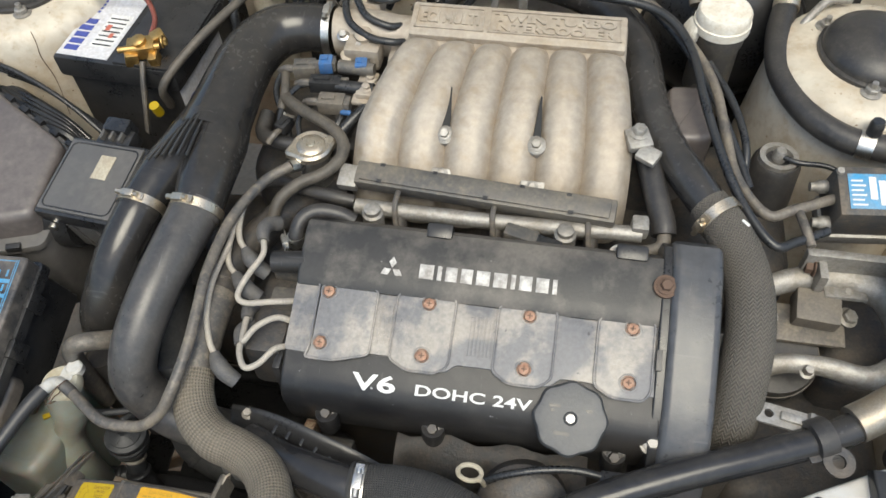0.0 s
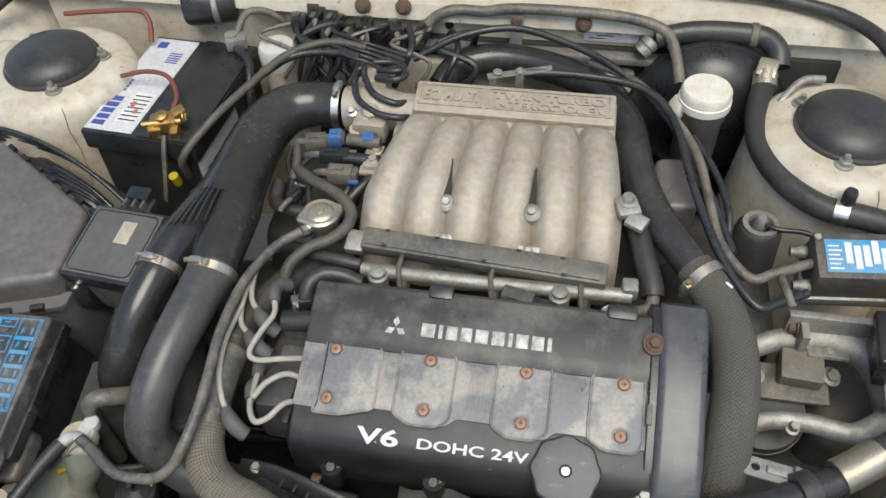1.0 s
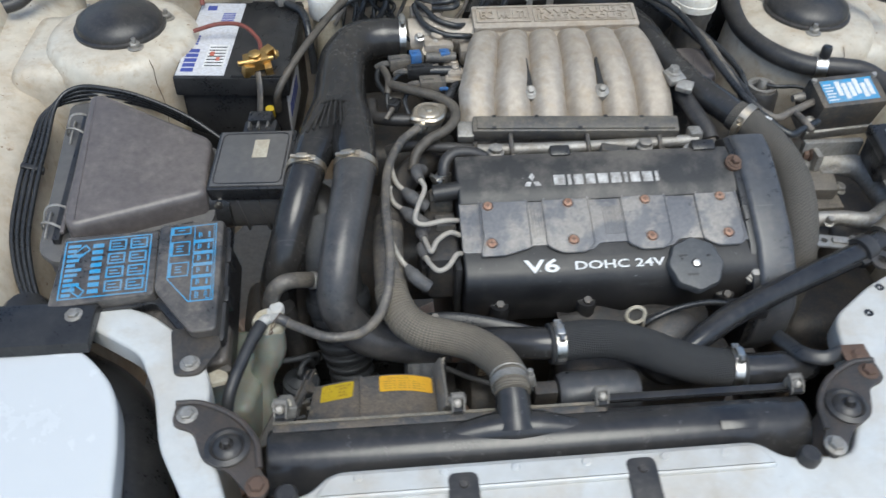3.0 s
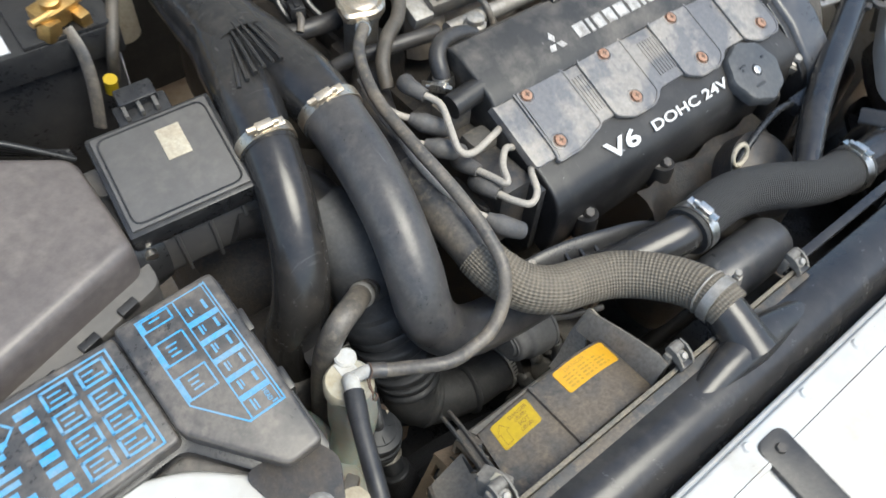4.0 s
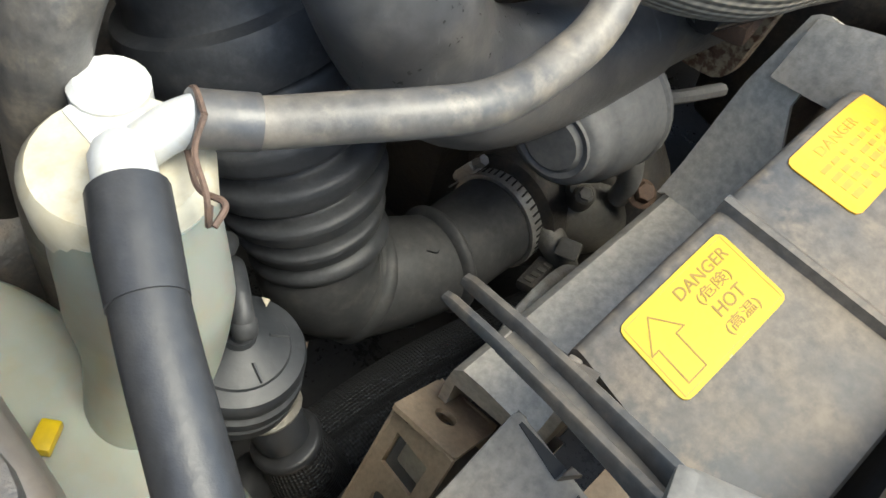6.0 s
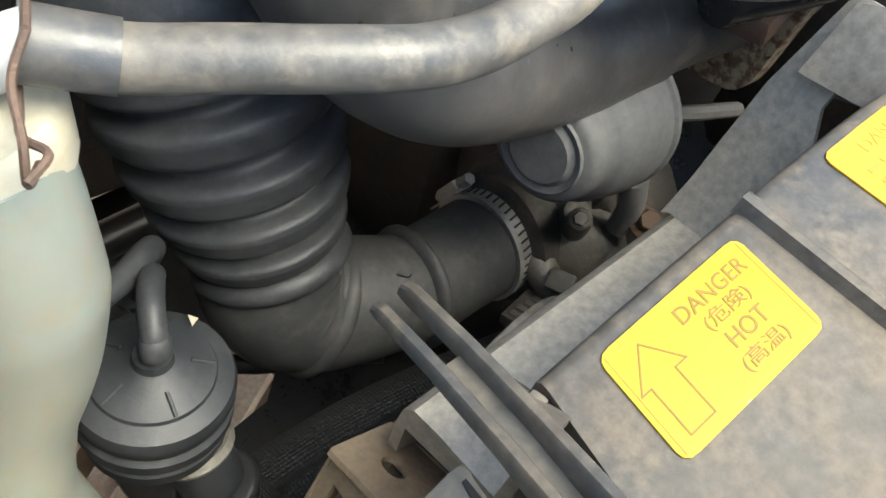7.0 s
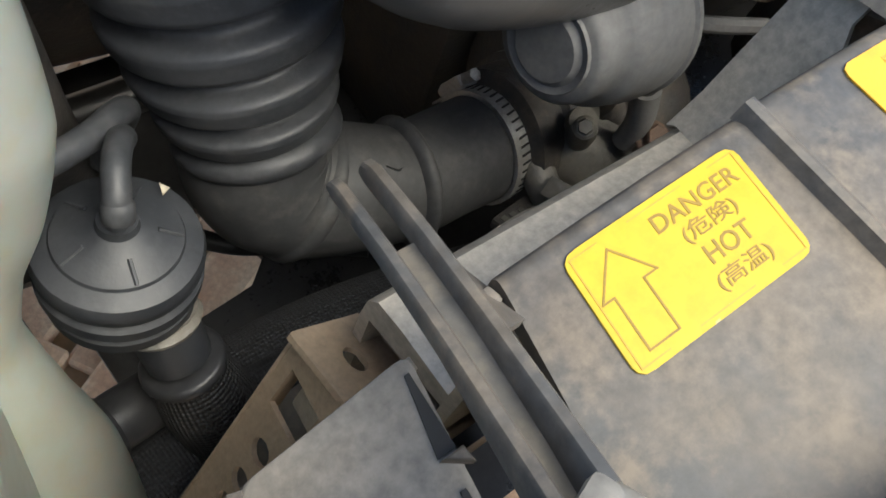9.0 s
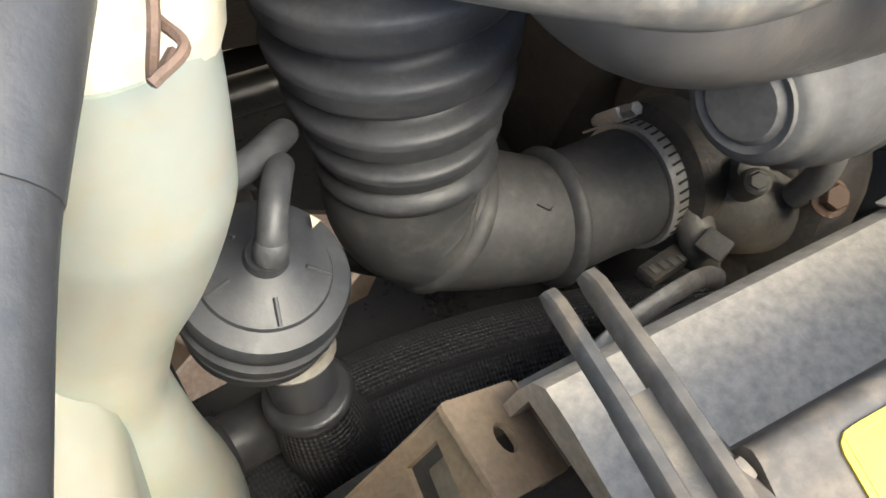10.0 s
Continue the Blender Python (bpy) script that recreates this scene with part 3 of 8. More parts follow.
# the bonnet, unseen, held open over the rear of the bay to block sky light
bonnet = thing("bonnet", "open white car bonnet hinged at the windscreen", "bonnet", (MID, 1.12, 0.93))
BO = pose(MID, 1.12, 0.93, 110, 0, 0)
part("skin", moved(prism(rounded([(-0.72, 0.0), (0.72, 0.0), (0.66, 1.08), (-0.66, 1.08)], 0.06, 5), -0.004, 0.0, 0.001), BO), lid_paint, bonnet)
part("inner_frame", moved(join(box((-0.62, 0.52, 0.012), (0.12, 0.98, 0.03), 0.01), box((0.62, 0.52, 0.012), (0.12, 0.98, 0.03), 0.01), box((0, 0.05, 0.012), (1.3, 0.10, 0.03), 0.01), box((0, 1.0, 0.012), (1.2, 0.10, 0.03), 0.01)), BO), white_paint, bonnet)

# radiator support
sup_outline = [(-0.57, 0.255), (-0.47, 0.215), (-0.40, 0.150), (-0.382, 0.10), (-0.378, 0.03), (-0.345, -0.068), (-0.26, -0.060), (-0.235, -0.034),
               (0.255, -0.032), (0.28, -0.055), (0.36, -0.058), (0.412, 0.03), (0.418, 0.10), (0.43, 0.145), (0.50, 0.195), (0.60, 0.245),
               (0.60, 0.205), (0.515, 0.150), (0.478, 0.095), (0.462, 0.015), (0.405, -0.10), (0.395, -0.26), (-0.36, -0.26), (-0.372, -0.10), (-0.430, 0.012), (-0.447, 0.088), (-0.475, 0.150), (-0.57, 0.215)]
sup = prism(rounded(sup_outline, 0.018, 4), 0.655, 0.69, 0.006, 3)
for v in sup.verts:
    if v.co.y < -0.07:
        v.co.z -= 0.16 * (-0.07 - v.co.y)
part("radiator_support", sup, support_paint, body)
part("front_stamping", moved(prism(rounded([(-0.235, -0.040), (0.25, -0.038), (0.27, -0.068), (-0.255, -0.070)], 0.01), 0.688, 0.6945, 0.004, 3), Matrix()), support_paint, body)
for x in (-0.205, -0.11, -0.03, 0.05, 0.14, 0.21):
    part("dimple", lathe([(0.006, 0.6940), (0.004, 0.6965), (0, 0.697)], (x, -0.047, 0), seg=12), support_paint, body)
part("support_wall", box((-0.385, -0.02, 0.52), (0.03, 0.16, 0.30), 0.01), support_paint, body)
part("support_wall", box((0.415, -0.02, 0.52), (0.03, 0.16, 0.30), 0.01), support_paint, body)
part("front_apron", box((0.017, -0.27, 0.54), (0.78, 0.03, 0.22), 0.01), support_paint, body)
part("fender_skin", box((-0.87, 0.55, 0.62), (0.03, 1.3, 0.30), 0.012), lid_paint, body)
part("fender_skin", box((2 * MID + 0.87, 0.55, 0.62), (0.03, 1.3, 0.30), 0.012), lid_paint, body)


def headlight(side):
    """A closed pop-up headlamp: the painted lid and the dark bucket that it sits in."""
    f = (lambda b: mirror_x(b)) if side > 0 else (lambda b: b)
    x = -0.62 if side < 0 else 2 * MID + 0.62
    t = thing("headlamp", "closed pop-up headlamp with a smooth white lid", "headlamp", (x, 0, 0.45), group="pop-up headlamps")
    lid = prism(rounded([(-0.855, -0.46), (-0.44, -0.46), (-0.475, 0.01), (-0.492, 0.10), (-0.56, 0.178), (-0.70, 0.205), (-0.855, 0.215)], [0.02, 0.04, 0.1, 0.05, 0.06, 0.05, 0.02], 6), 0.655, 0.69, 0.008, 4)
    for v in lid.verts:
        if v.co.y < 0:
            v.co.z -= 0.35 * v.co.y ** 2
    part("lid", f(lid), lid_paint, t)
    part("bucket", f(prism(rounded([(-0.84, -0.44), (-0.455, -0.44), (-0.478, 0.0), (-0.50, 0.09), (-0.565, 0.165), (-0.84, 0.20)], 0.03), 0.36, 0.652, 0.01)), black_plastic, t)
    part("side_shell", f(tube([(-0.452, -0.30, 0.56), (-0.462, -0.10, 0.585), (-0.485, 0.04, 0.60), (-0.525, 0.14, 0.605), (-0.60, 0.20, 0.60)], 0.032, 12, squash=1.6)), black_plastic, t)
    part("motor", f(join(lathe([(0.028, 0), (0.03, 0.01), (0.03, 0.06), (0.02, 0.07), (0, 0.07)], (-0.443, -0.16, 0.50), (0, 0.2, 1), 16))), dark_metal, t)
    return t


headlight(-1)
headlight(1)
part("wheel_well", box((-0.60, 0.02, 0.33), (0.38, 0.56, 0.04), 0.01), black_plastic, body)
part("wheel_well", box((2 * MID + 0.60, 0.02, 0.33), (0.38, 0.56, 0.04), 0.01), black_plastic, body)

for s in (-1, 1):
    f = mirror_x if s > 0 else (lambda b: b)
    # sheet added so the gap round the lamp stays dark
    part("lamp_liner", f(prism(rounded([(-0.53, -0.46), (-0.372, -0.46), (-0.384, -0.10), (-0.44, 0.02), (-0.455, 0.09), (-0.60, 0.22), (-0.66, 0.22)], 0.02), 0.46, 0.47, 0.002)), black_plastic, body, "black sheet added for the shade in the lamp gap")
    part("lamp_wire", f(tube([(-0.402, -0.30, 0.50), (-0.415, -0.16, 0.56), (-0.44, -0.08, 0.55), (-0.455, 0.02, 0.50)], 0.012, 10)), rubber, body)

# black strips behind the headlamps
for s in (-1, 1):
    f = mirror_x if s > 0 else (lambda b: b)
    x = -0.68 if s < 0 else 2 * MID + 0.68
    t = thing("panel_strip", "black plastic strip bolted behind a headlamp", "trim strip", (x, 0.2, 0.69), group="black panel strips")
    part("strip", f(swept([(0.155, 0.690), (0.160, 0.703), (0.200, 0.709), (0.226, 0.706), (0.232, 0.690)], -0.86, -0.535, bevel=0.003)), black_plastic, t)
    for bx in (-0.561, -0.69):
        part("bolt", f(hex_bolt((bx, 0.203, 0.7075), r=0.008, h=0.007)), dull_alloy, t)

# ---- radiator ----
rad = thing("radiator", "radiator with a glossy black plastic top tank", "radiator", (MID, 0.005, 0.3))
prof = [(-0.030, 0.628), (-0.036, 0.634), (-0.036, 0.648), (-0.030, 0.654), (-0.026, 0.664), (-0.014, 0.680), (0.002, 0.687), (0.018, 0.686), (0.032, 0.678), (0.038, 0.655), (0.038, 0.628)]
part("top_tank", swept(prof, -0.310, 0.336, bevel=0.004), tank_plastic, rad)
part("core", box((0.013, 0.005, 0.46), (0.63, 0.035, 0.33), 0.002), dark_metal, rad)
part("tank_rail", box((0.013, -0.037, 0.633), (0.66, 0.008, 0.010), 0.002), tank_plastic, rad)
part("neck", tube([(-0.02, 0.012, 0.676), (-0.02, 0.034, 0.690), (-0.0205, 0.064, 0.7035)], [0.0265, 0.0215, 0.0195], 22), tank_plastic, rad)
for s in (-1, 1):
    part("neck_web", tube([(-0.02, 0.014, 0.678), (-0.02 + s * 0.030, 0.013, 0.677), (-0.02 + s * 0.062, 0.010, 0.674), (-0.02 + s * 0.105, 0.004, 0.667)], [0.0225, 0.0200, 0.0165, 0.012], 16, squash=0.9), tank_plastic, rad)
part("drain_mark", box((0.245, -0.006, 0.685), (0.045, 0.012, 0.003), 0.001, rot=(25, 0, 0)), tank_plastic, rad)
part("tank_lip", box((-0.105, 0.0392, 0.6770), (0.400, 0.0045, 0.009), 0.0015), foam_lip, rad, "dusty crumbling foam lip")
part("tank_ledge", box((-0.105, 0.0310, 0.6775), (0.398, 0.0110, 0.009), 0.002, rot=(6, 0, 0)), shroud_plastic, rad, "dusty ledge along the tank")
part("rear_lip", box((0.21, 0.047, 0.676), (0.26, 0.010, 0.008), 0.002), tank_plastic, rad)


def radiator_mount(side):
    """A pressed bracket with a rubber bush that holds the radiator's top corner."""
    f = (lambda b: b) if side < 0 else (lambda b: moved(b, Matrix.Translation((0.026, 0, 0)) @ Matrix.Diagonal((-1, 1, 1, 1))))
    cx = -0.35 if side < 0 else 0.376
    t = thing("radiator_mount", "rusty black pressed-steel radiator bracket with a rubber bush", "bracket", (cx, 0, 0.69), group="radiator brackets")
    out = [(-0.418, 0.036), (-0.416, 0.066), (-0.384, 0.062), (-0.345, 0.040), (-0.318, 0.008), (-0.312, -0.030), (-0.300, -0.046), (-0.306, -0.066), (-0.326, -0.056), (-0.346, -0.030), (-0.378, -0.012), (-0.392, 0.026)]
    part("plate", f(prism(rounded(out, 0.010, 4), 0.6915, 0.6975, 0.002)), mount_steel, t)
    part("rim", f(tube([(-0.416, 0.066, 0.695), (-0.384, 0.062, 0.697), (-0.345, 0.040, 0.698), (-0.320, 0.008, 0.698), (-0.313, -0.028, 0.697)], 0.004, 8)), mount_steel, t)
    c = (-0.35, 0.0, 0)
    part("bush", f(lathe([(0.025, 0.697), (0.0255, 0.701), (0.020, 0.704), (0.017, 0.701), (0.013, 0.705), (0.008, 0.706), (0.006, 0.703), (0, 0.703)], c)), soft_rubber, t)
    part("pin", f(lathe([(0.0045, 0.70), (0.0045, 0.712), (0.003, 0.7135), (0, 0.7135)], c, seg=12)), dark_metal, t)
    part("bolt", f(hex_bolt((-0.401, 0.048, 0.6975), r=0.0085, h=0.007)), dull_alloy if side < 0 else rusty, t)
    part("bolt", f(hex_bolt((-0.314, -0.050, 0.6975), r=0.009, h=0.008)), rusty if side < 0 else dull_alloy, t)
    return t


radiator_mount(-1)
radiator_mount(1)
for x, y in ((-0.282, -0.063), (0.305, -0.060)):
    solo("bump_stop", lathe([(0.013, 0.688), (0.013, 0.699), (0.010, 0.703), (0, 0.703)], (x, y, 0), seg=18), soft_rubber, "round black rubber bump stop on the white panel", "bump stop", (x, y, 0.69), group="bump stops")
for x, y in ((-0.09, -0.075), (0.111, -0.072)):
    t = thing("bonnet_pad", "black plastic pad screwed to the front panel", "pad", (x, y, 0.684), group="bonnet pads")
    m = pose(x, y, 0.688, 8)
    part("pad", prism(rounded([(-0.017, -0.07), (0.017, -0.07), (0.017, 0.026), (-0.017, 0.026)], 0.010), 0, 0.006, 0.002, m=m), soft_rubber, t)
    part("screw", moved(lathe([(0.005, 0.006), (0.004, 0.009), (0, 0.009)], (0, 0.012, 0), seg=12), m), dark_metal, t)

# ---- engine block masses under the visible parts ----
eng = thing("engine_block", "dark oily engine block and gearbox deep in the bay", "engine", (0.15, 0.45, 0.30))
part("block", box((0.15, 0.50, 0.48), (0.44, 0.42, 0.38), 0.02), dark_metal, eng)
part("front_head", moved(box((0, 0, 0), (0.405, 0.17, 0.09), 0.01), pose(0.15, 0.335, 0.635, 20.5)), dark_metal, eng)
part("rear_head", box((0.15, 0.66, 0.68), (0.42, 0.20, 0.10), 0.02), dark_metal, eng)
part("gearbox", lathe([(0, 0), (0.10, 0), (0.13, 0.05), (0.14, 0.16), (0.10, 0.22), (0, 0.24)], (-0.34, 0.52, 0.45), (1, 0, 0), 24), dark_metal, eng)
tray = thing("undertray", "black plastic undertray below the engine with openings", "undertray", (0.0, 0.5, 0.3), kind="structure")
bm = bmesh.new()
edges = []
for loop in ([(-0.37, 0.07), (0.42, 0.07), (0.42, 0.46), (-0.37, 0.46)],
             [(-0.236, 0.338), (-0.200, 0.322), (-0.190, 0.276), (-0.206, 0.262), (-0.244, 0.258)], [(-0.328, 0.328), (-0.304, 0.326), (-0.300, 0.246), (-0.322, 0.244)]):
    vs = [bm.verts.new((x, y, 0.300)) for x, y in loop]
    edges += [bm.edges.new((u, v)) for u, v in zip(vs, vs[1:] + vs[:1])]
bmesh.ops.triangle_fill(bm, use_beauty=True, edges=edges)
bmesh.ops.solidify(bm, geom=list(bm.faces), thickness=0.006)
part("tray_sheet", bm, black_plastic, tray)
for y in (0.16, 0.42):
    part("stiffener", tube([(-0.36, y, 0.31), (0, y, 0.312), (0.41, y, 0.31)], 0.014, 10), black_plastic, tray)

# ---- front cylinder bank cover ----
SL = pose(0, 0.304, 0.732, 20.5)          # the sloping plane of the cover
vc = thing("cylinder_head_cover", "black V6 cylinder head cover with white lettering", "engine cover", (0.15, 0.30, 0.66))
prof = [(-0.108, -0.085), (-0.105, -0.062), (-0.100, -0.046), (-0.096, -0.030), (-0.089, -0.015), (-0.078, -0.004), (-0.066, -0.0005), (-0.050, 0.001), (-0.034, 0.001), (-0.034, -0.008),
        (0.034, -0.008), (0.034, 0.006), (0.042, 0.0095), (0.054, 0.0105), (0.095, 0.0105), (0.110, 0.007), (0.117, -0.004), (0.119, -0.03), (0.119, -0.075)]
part("lower_shell", swept(prof[:10] + [(-0.002, -0.008), (-0.002, -0.085)], -0.056, 0.356, SL, bevel=0.004), cover_black, vc)
part("upper_shell", swept([(-0.002, -0.075), (-0.002, -0.008)] + prof[10:], -0.056, 0.356, SL, bevel=0.004), cover_dusty, vc, "dust-greyed upper half of the cover")
# plug cover with scalloped edges
COLS = (-0.016, 0.098, 0.209, 0.319)
pts = [(-0.056, 0.041), (0.020, 0.041), (0.032, 0.034), (0.068, 0.034), (0.078, 0.044), (0.125, 0.044), (0.136, 0.034), (0.178, 0.034), (0.190, 0.044), (0.238, 0.044), (0.248, 0.034), (0.284, 0.034), (0.296, 0.042), (0.356, 0.042)]
low = [(0.356, -0.040), (0.296, -0.043), (0.284, -0.034), (0.248, -0.034), (0.238, -0.044), (0.190, -0.044), (0.178, -0.034), (0.136, -0.034), (0.125, -0.044), (0.078, -0.044), (0.068, -0.034), (0.032, -0.034), (0.020, -0.042), (-0.056, -0.041)]
plate = thing("plug_cover", "worn grey plate over the spark plugs with rusty screws", "plug cover", (0.15, 0.304, 0.73))
part("plate", prism(rounded(pts[::-1] + low[::-1], 0.005, 3), -0.007, 0.0042, 0.0018, m=SL), cover_worn, plate)
# raised shoulders of the black shell round each screw
for x0 in COLS:
    for s in (-1, 1):
        sc_ = part("screw", moved(join(lathe([(0.0080, 0.005), (0.0080, 0.0062), (0.0062, 0.0062), (0.0058, 0.0085), (0.004, 0.0092), (0, 0.0092)], (x0, s * 0.029, 0), seg=18)), SL), copper_bolt, plate)
        part("screw_slot", moved(join(box((x0, s * 0.029, 0.0093), (0.006, 0.0012, 0.0006), 0), box((x0, s * 0.029, 0.0093), (0.0012, 0.006, 0.0006), 0)), SL), rusty, sc_)
for x0, lft, rgt in ((-0.016, 0.012, 0.056), (0.098, 0.036, 0.030), (0.209, 0.034, 0.030), (0.319, 0.036, 0.024)):
    pad = [(x0 - lft, -0.036), (x0 - 0.016, -0.047), (x0 + 0.016, -0.047), (x0 + rgt, -0.036), (x0 + rgt, 0.036), (x0 + 0.016, 0.047), (x0 - 0.016, 0.047), (x0 - lft, 0.036)]
    shell = part("raised_pad", prism(rounded(pad, 0.006, 4), 0.000, 0.0062, 0.0028, 3, m=SL), cover_worn, plate)
    edge = rounded(pad, 0.006, 3)
    part("pad_rim", tube([SL @ Vector((u, v, 0.0060)) for u, v in edge + edge[:2]], 0.0013, 6, 1), cover_worn, shell)
    for s in (-1, 1):
        part("screw_seat", moved(lathe([(0.0105, 0.0058), (0.0100, 0.0066), (0.0085, 0.0068), (0.0082, 0.0058)], (x0, s * 0.029, 0), seg=20), SL), cover_worn, shell)
for x0 in (0.050, 0.160):
    ridge = None
    for k in range(7):
        b = box((x0 + (k - 3) * 0.0042, 0, 0.0046), (0.0022, 0.044, 0.0012), 0.0004)
        ridge = join(ridge, b) if ridge else b
    part("grip_ribs", moved(ridge, SL), cover_worn, plate)
# lettering
part("lettering_v", letters("V6", 0.049, 0.0190, 0.0012, SL @ pose(0.025, -0.0735, -0.0008, 9), 0.022), white_print, vc, "white V6 lettering")
part("lettering_dohc", letters("DOHC 24V", 0.126, 0.0118, 0.0012, SL @ pose(0.096, -0.0715, -0.0004, 8), 0.016), white_print, vc, "white DOHC 24V lettering")
# maker's mark: a plain three-part shape and a row of bars
lz = 0.0106
for k in range(3):
    a = radians(90 + 120 * k)
    mm = SL @ pose(0.051, 0.0625, lz) @ Matrix.Rotation(a, 4, "Z")
    part("badge_shape", prism([(0.001, 0), (0.0075, -0.0042), (0.0140, 0), (0.0075, 0.0042)], 0, 0.0008, 0, m=mm), worn_print, vc)
xx = 0.082
for w in (0.016, 0.005, 0.013, 0.013, 0.015, 0.015, 0.005, 0.014, 0.014, 0.005):
    part("badge_bar", moved(box((xx + w / 2, 0.0635, lz + 0.0004), (w, 0.0165, 0.0009), 0.0003), SL), worn_print, vc)
    xx += w + 0.0042
# flange bolts along the front and the corner bolts
for p, r in (((-0.007, 0.226, 0.655), 0.0065), ((0.116, 0.225, 0.655), 0.0065), ((0.316, 0.222, 0.655), 0.0065)):
    b = solo("cover_bolt", join(hex_bolt(p, (0, -0.5, 0.86), r, 0.009), lathe([(0.012, -0.006), (0.012, 0.0), (0.009, 0.001), (0, 0.001)], p, (0, -0.5, 0.86), 18)), dark_metal, "zinc flange bolt on the black engine cover", "bolt", p, group="cover bolts")
for p, m_ in (((0.351, 0.229, 0.688), dull_alloy), ((0.349, 0.371, 0.775), rusty), ((-0.040, 0.408, 0.760), dull_alloy), ((0.300, 0.412, 0.766), dull_alloy), ((-0.012, 0.406, 0.762), dull_alloy)):
    solo("cover_bolt", join(hex_bolt(p, (0, -0.35, 0.94), 0.0068, 0.008), lathe([(0.013, -0.012), (0.013, -0.001), (0, 0)], p, (0, -0.35, 0.94), 16)), m_, "flange bolt at the engine cover's edge", "bolt", p, group="cover bolts")
for x0 in (-0.007, 0.116, 0.316):
    part("bolt_boss", tube([(x0, 0.2255, 0.656), (x0, 0.2245, 0.645), (x0, 0.2240, 0.625)], [0.0130, 0.0135, 0.0125], 18), cover_black, vc)
# notches along the rear edge
for x0, w in ((0.098, 0.03), (0.312, 0.035)):
    part("rear_notch", moved(box((x0, 0.113, 0.004), (w, 0.018, 0.016), 0.004), SL), black_plastic, vc)
# breather stub on the left end
part("breather_stub", tube([(-0.050, 0.362, 0.752), (-0.090, 0.360, 0.748)], 0.013, 14), cover_black, vc)

# oil filler cap
OC = SL @ pose(0.263, -0.0735, 0, 3)
cap = thing("oil_filler_cap", "dark grey scalloped plastic oil filler cap", "oil cap", tuple(OC.translation))
bm = lathe([(0.034, -0.010), (0.0385, -0.006), (0.0385, 0.004), (0.036, 0.0075), (0.030, 0.0085), (0, 0.0085)], seg=64)
for v in bm.verts:
    r = math.hypot(v.co.x, v.co.y)
    if r > 0.025:
        a = math.atan2(v.co.y, v.co.x)
        s = 1 + 0.035 * math.cos(8 * a)
        v.co.x *= s
        v.co.y *= s
part("cap_disc", moved(bm, OC), cap_plastic, cap)
part("centre_pin", moved(lathe([(0.0048, 0.0085), (0.0048, 0.0095), (0.003, 0.0100), (0, 0.0095)], seg=14), OC), bright_steel, cap)
part("pin_ring", moved(lathe([(0.0075, 0.0084), (0.0065, 0.0093), (0.0052, 0.0088)], seg=18), OC), black_plastic, cap)
mk = []
for a, w in ((150, 0.012), (25, 0.006), (165, 0.004)):
    mk.append((0.020 * math.cos(radians(a)) - w / 2, 0.020 * math.sin(radians(a)), w, 0.003))
bar_parts("moulded_mark", mk + [(-0.016, -0.018, 0.016, 0.0035)], OC, 0.0084, 0.0089, black_plastic, cap)

# timing belt cover at the end of the bank
belt = thing("belt_cover", "dark grey plastic timing belt cover", "belt cover", (0.395, 0.3, 0.6))
prof = [(-0.150, -0.16), (-0.160, -0.09), (-0.135, -0.032), (-0.105, -0.008), (-0.05, 0.010), (0.03, 0.018), (0.10, 0.018), (0.128, 0.010), (0.138, -0.010), (0.138, -0.16)]
part("shell", swept(prof, 0.355, 0.409, SL, bevel=0.009), belt_plastic, belt)
part("flange", swept([(y * 0.985, z - 0.006) for y, z in prof], 0.346, 0.3575, SL, bevel=0.002), black_plastic, belt)
part("flange_clip", moved(box((0.348, -0.002, 0.010), (0.006, 0.022, 0.008), 0.001), SL), grey_plastic, belt)

# ---- intake plenum ----
plen = thing("intake_plenum", "dusty cast alloy intake plenum with six curved runners", "intake plenum", (0.14, 0.62, 0.72))
PROF = [(0.708, 0.800), (0.690, 0.804), (0.66, 0.806), (0.62, 0.802), (0.585, 0.793), (0.555, 0.779), (0.530, 0.763), (0.510, 0.742), (0.500, 0.715), (0.497, 0.69)]


def runner(k):
    """One of the six runners: an arched strip that widens towards the engine's front."""
    bm = bmesh.new()
    rows = []
    path = smooth_path([(0, y, z) for y, z in PROF], 3)
    n = len(path)
    for i, p in enumerate(path):
        t = i / (n - 1)
        x0, x1 = 0.008 + (-0.034 - 0.008) * min(1, t * 1.9), 0.288 + (0.308 - 0.288) * min(1, t * 1.9)
        w = (x1 - x0) / 6
        a, b = x0 + k * w, x0 + (k + 1) * w
        d = (path[min(i + 1, n - 1)] - path[max(i - 1, 0)]).normalized()
        nrm = Vector((0, -d.z, d.y))
        nrm = nrm if nrm.z > 0 else -nrm
        amp = 0.0175 * min(1.0, 0.25 + t * 5)
        if i == 0:
            amp = 0.002
        row = []
        for j in range(17):
            s = j / 16
            h = (1 - abs(2 * s - 1) ** 3.0) * amp - 0.003
            row.append(bm.verts.new(Vector((a + (b - a) * s, p.y, p.z)) + nrm * h))
        rows.append(row)
    for r0, r1 in zip(rows, rows[1:]):
        for j in range(16):
            bm.faces.new((r0[j], r0[j + 1], r1[j + 1], r1[j]))
    return bm


for k in range(6):
    part("runner", runner(k), cast_alloy, plen, angle=70)
part("body_casting", swept([(0.755, 0.66), (0.762, 0.79), (0.755, 0.812), (0.70, 0.803), (0.66, 0.795), (0.60, 0.788), (0.55, 0.770), (0.52, 0.74), (0.505, 0.70), (0.50, 0.66)], 0.003, 0.293, bevel=0.006), cast_alloy, plen)
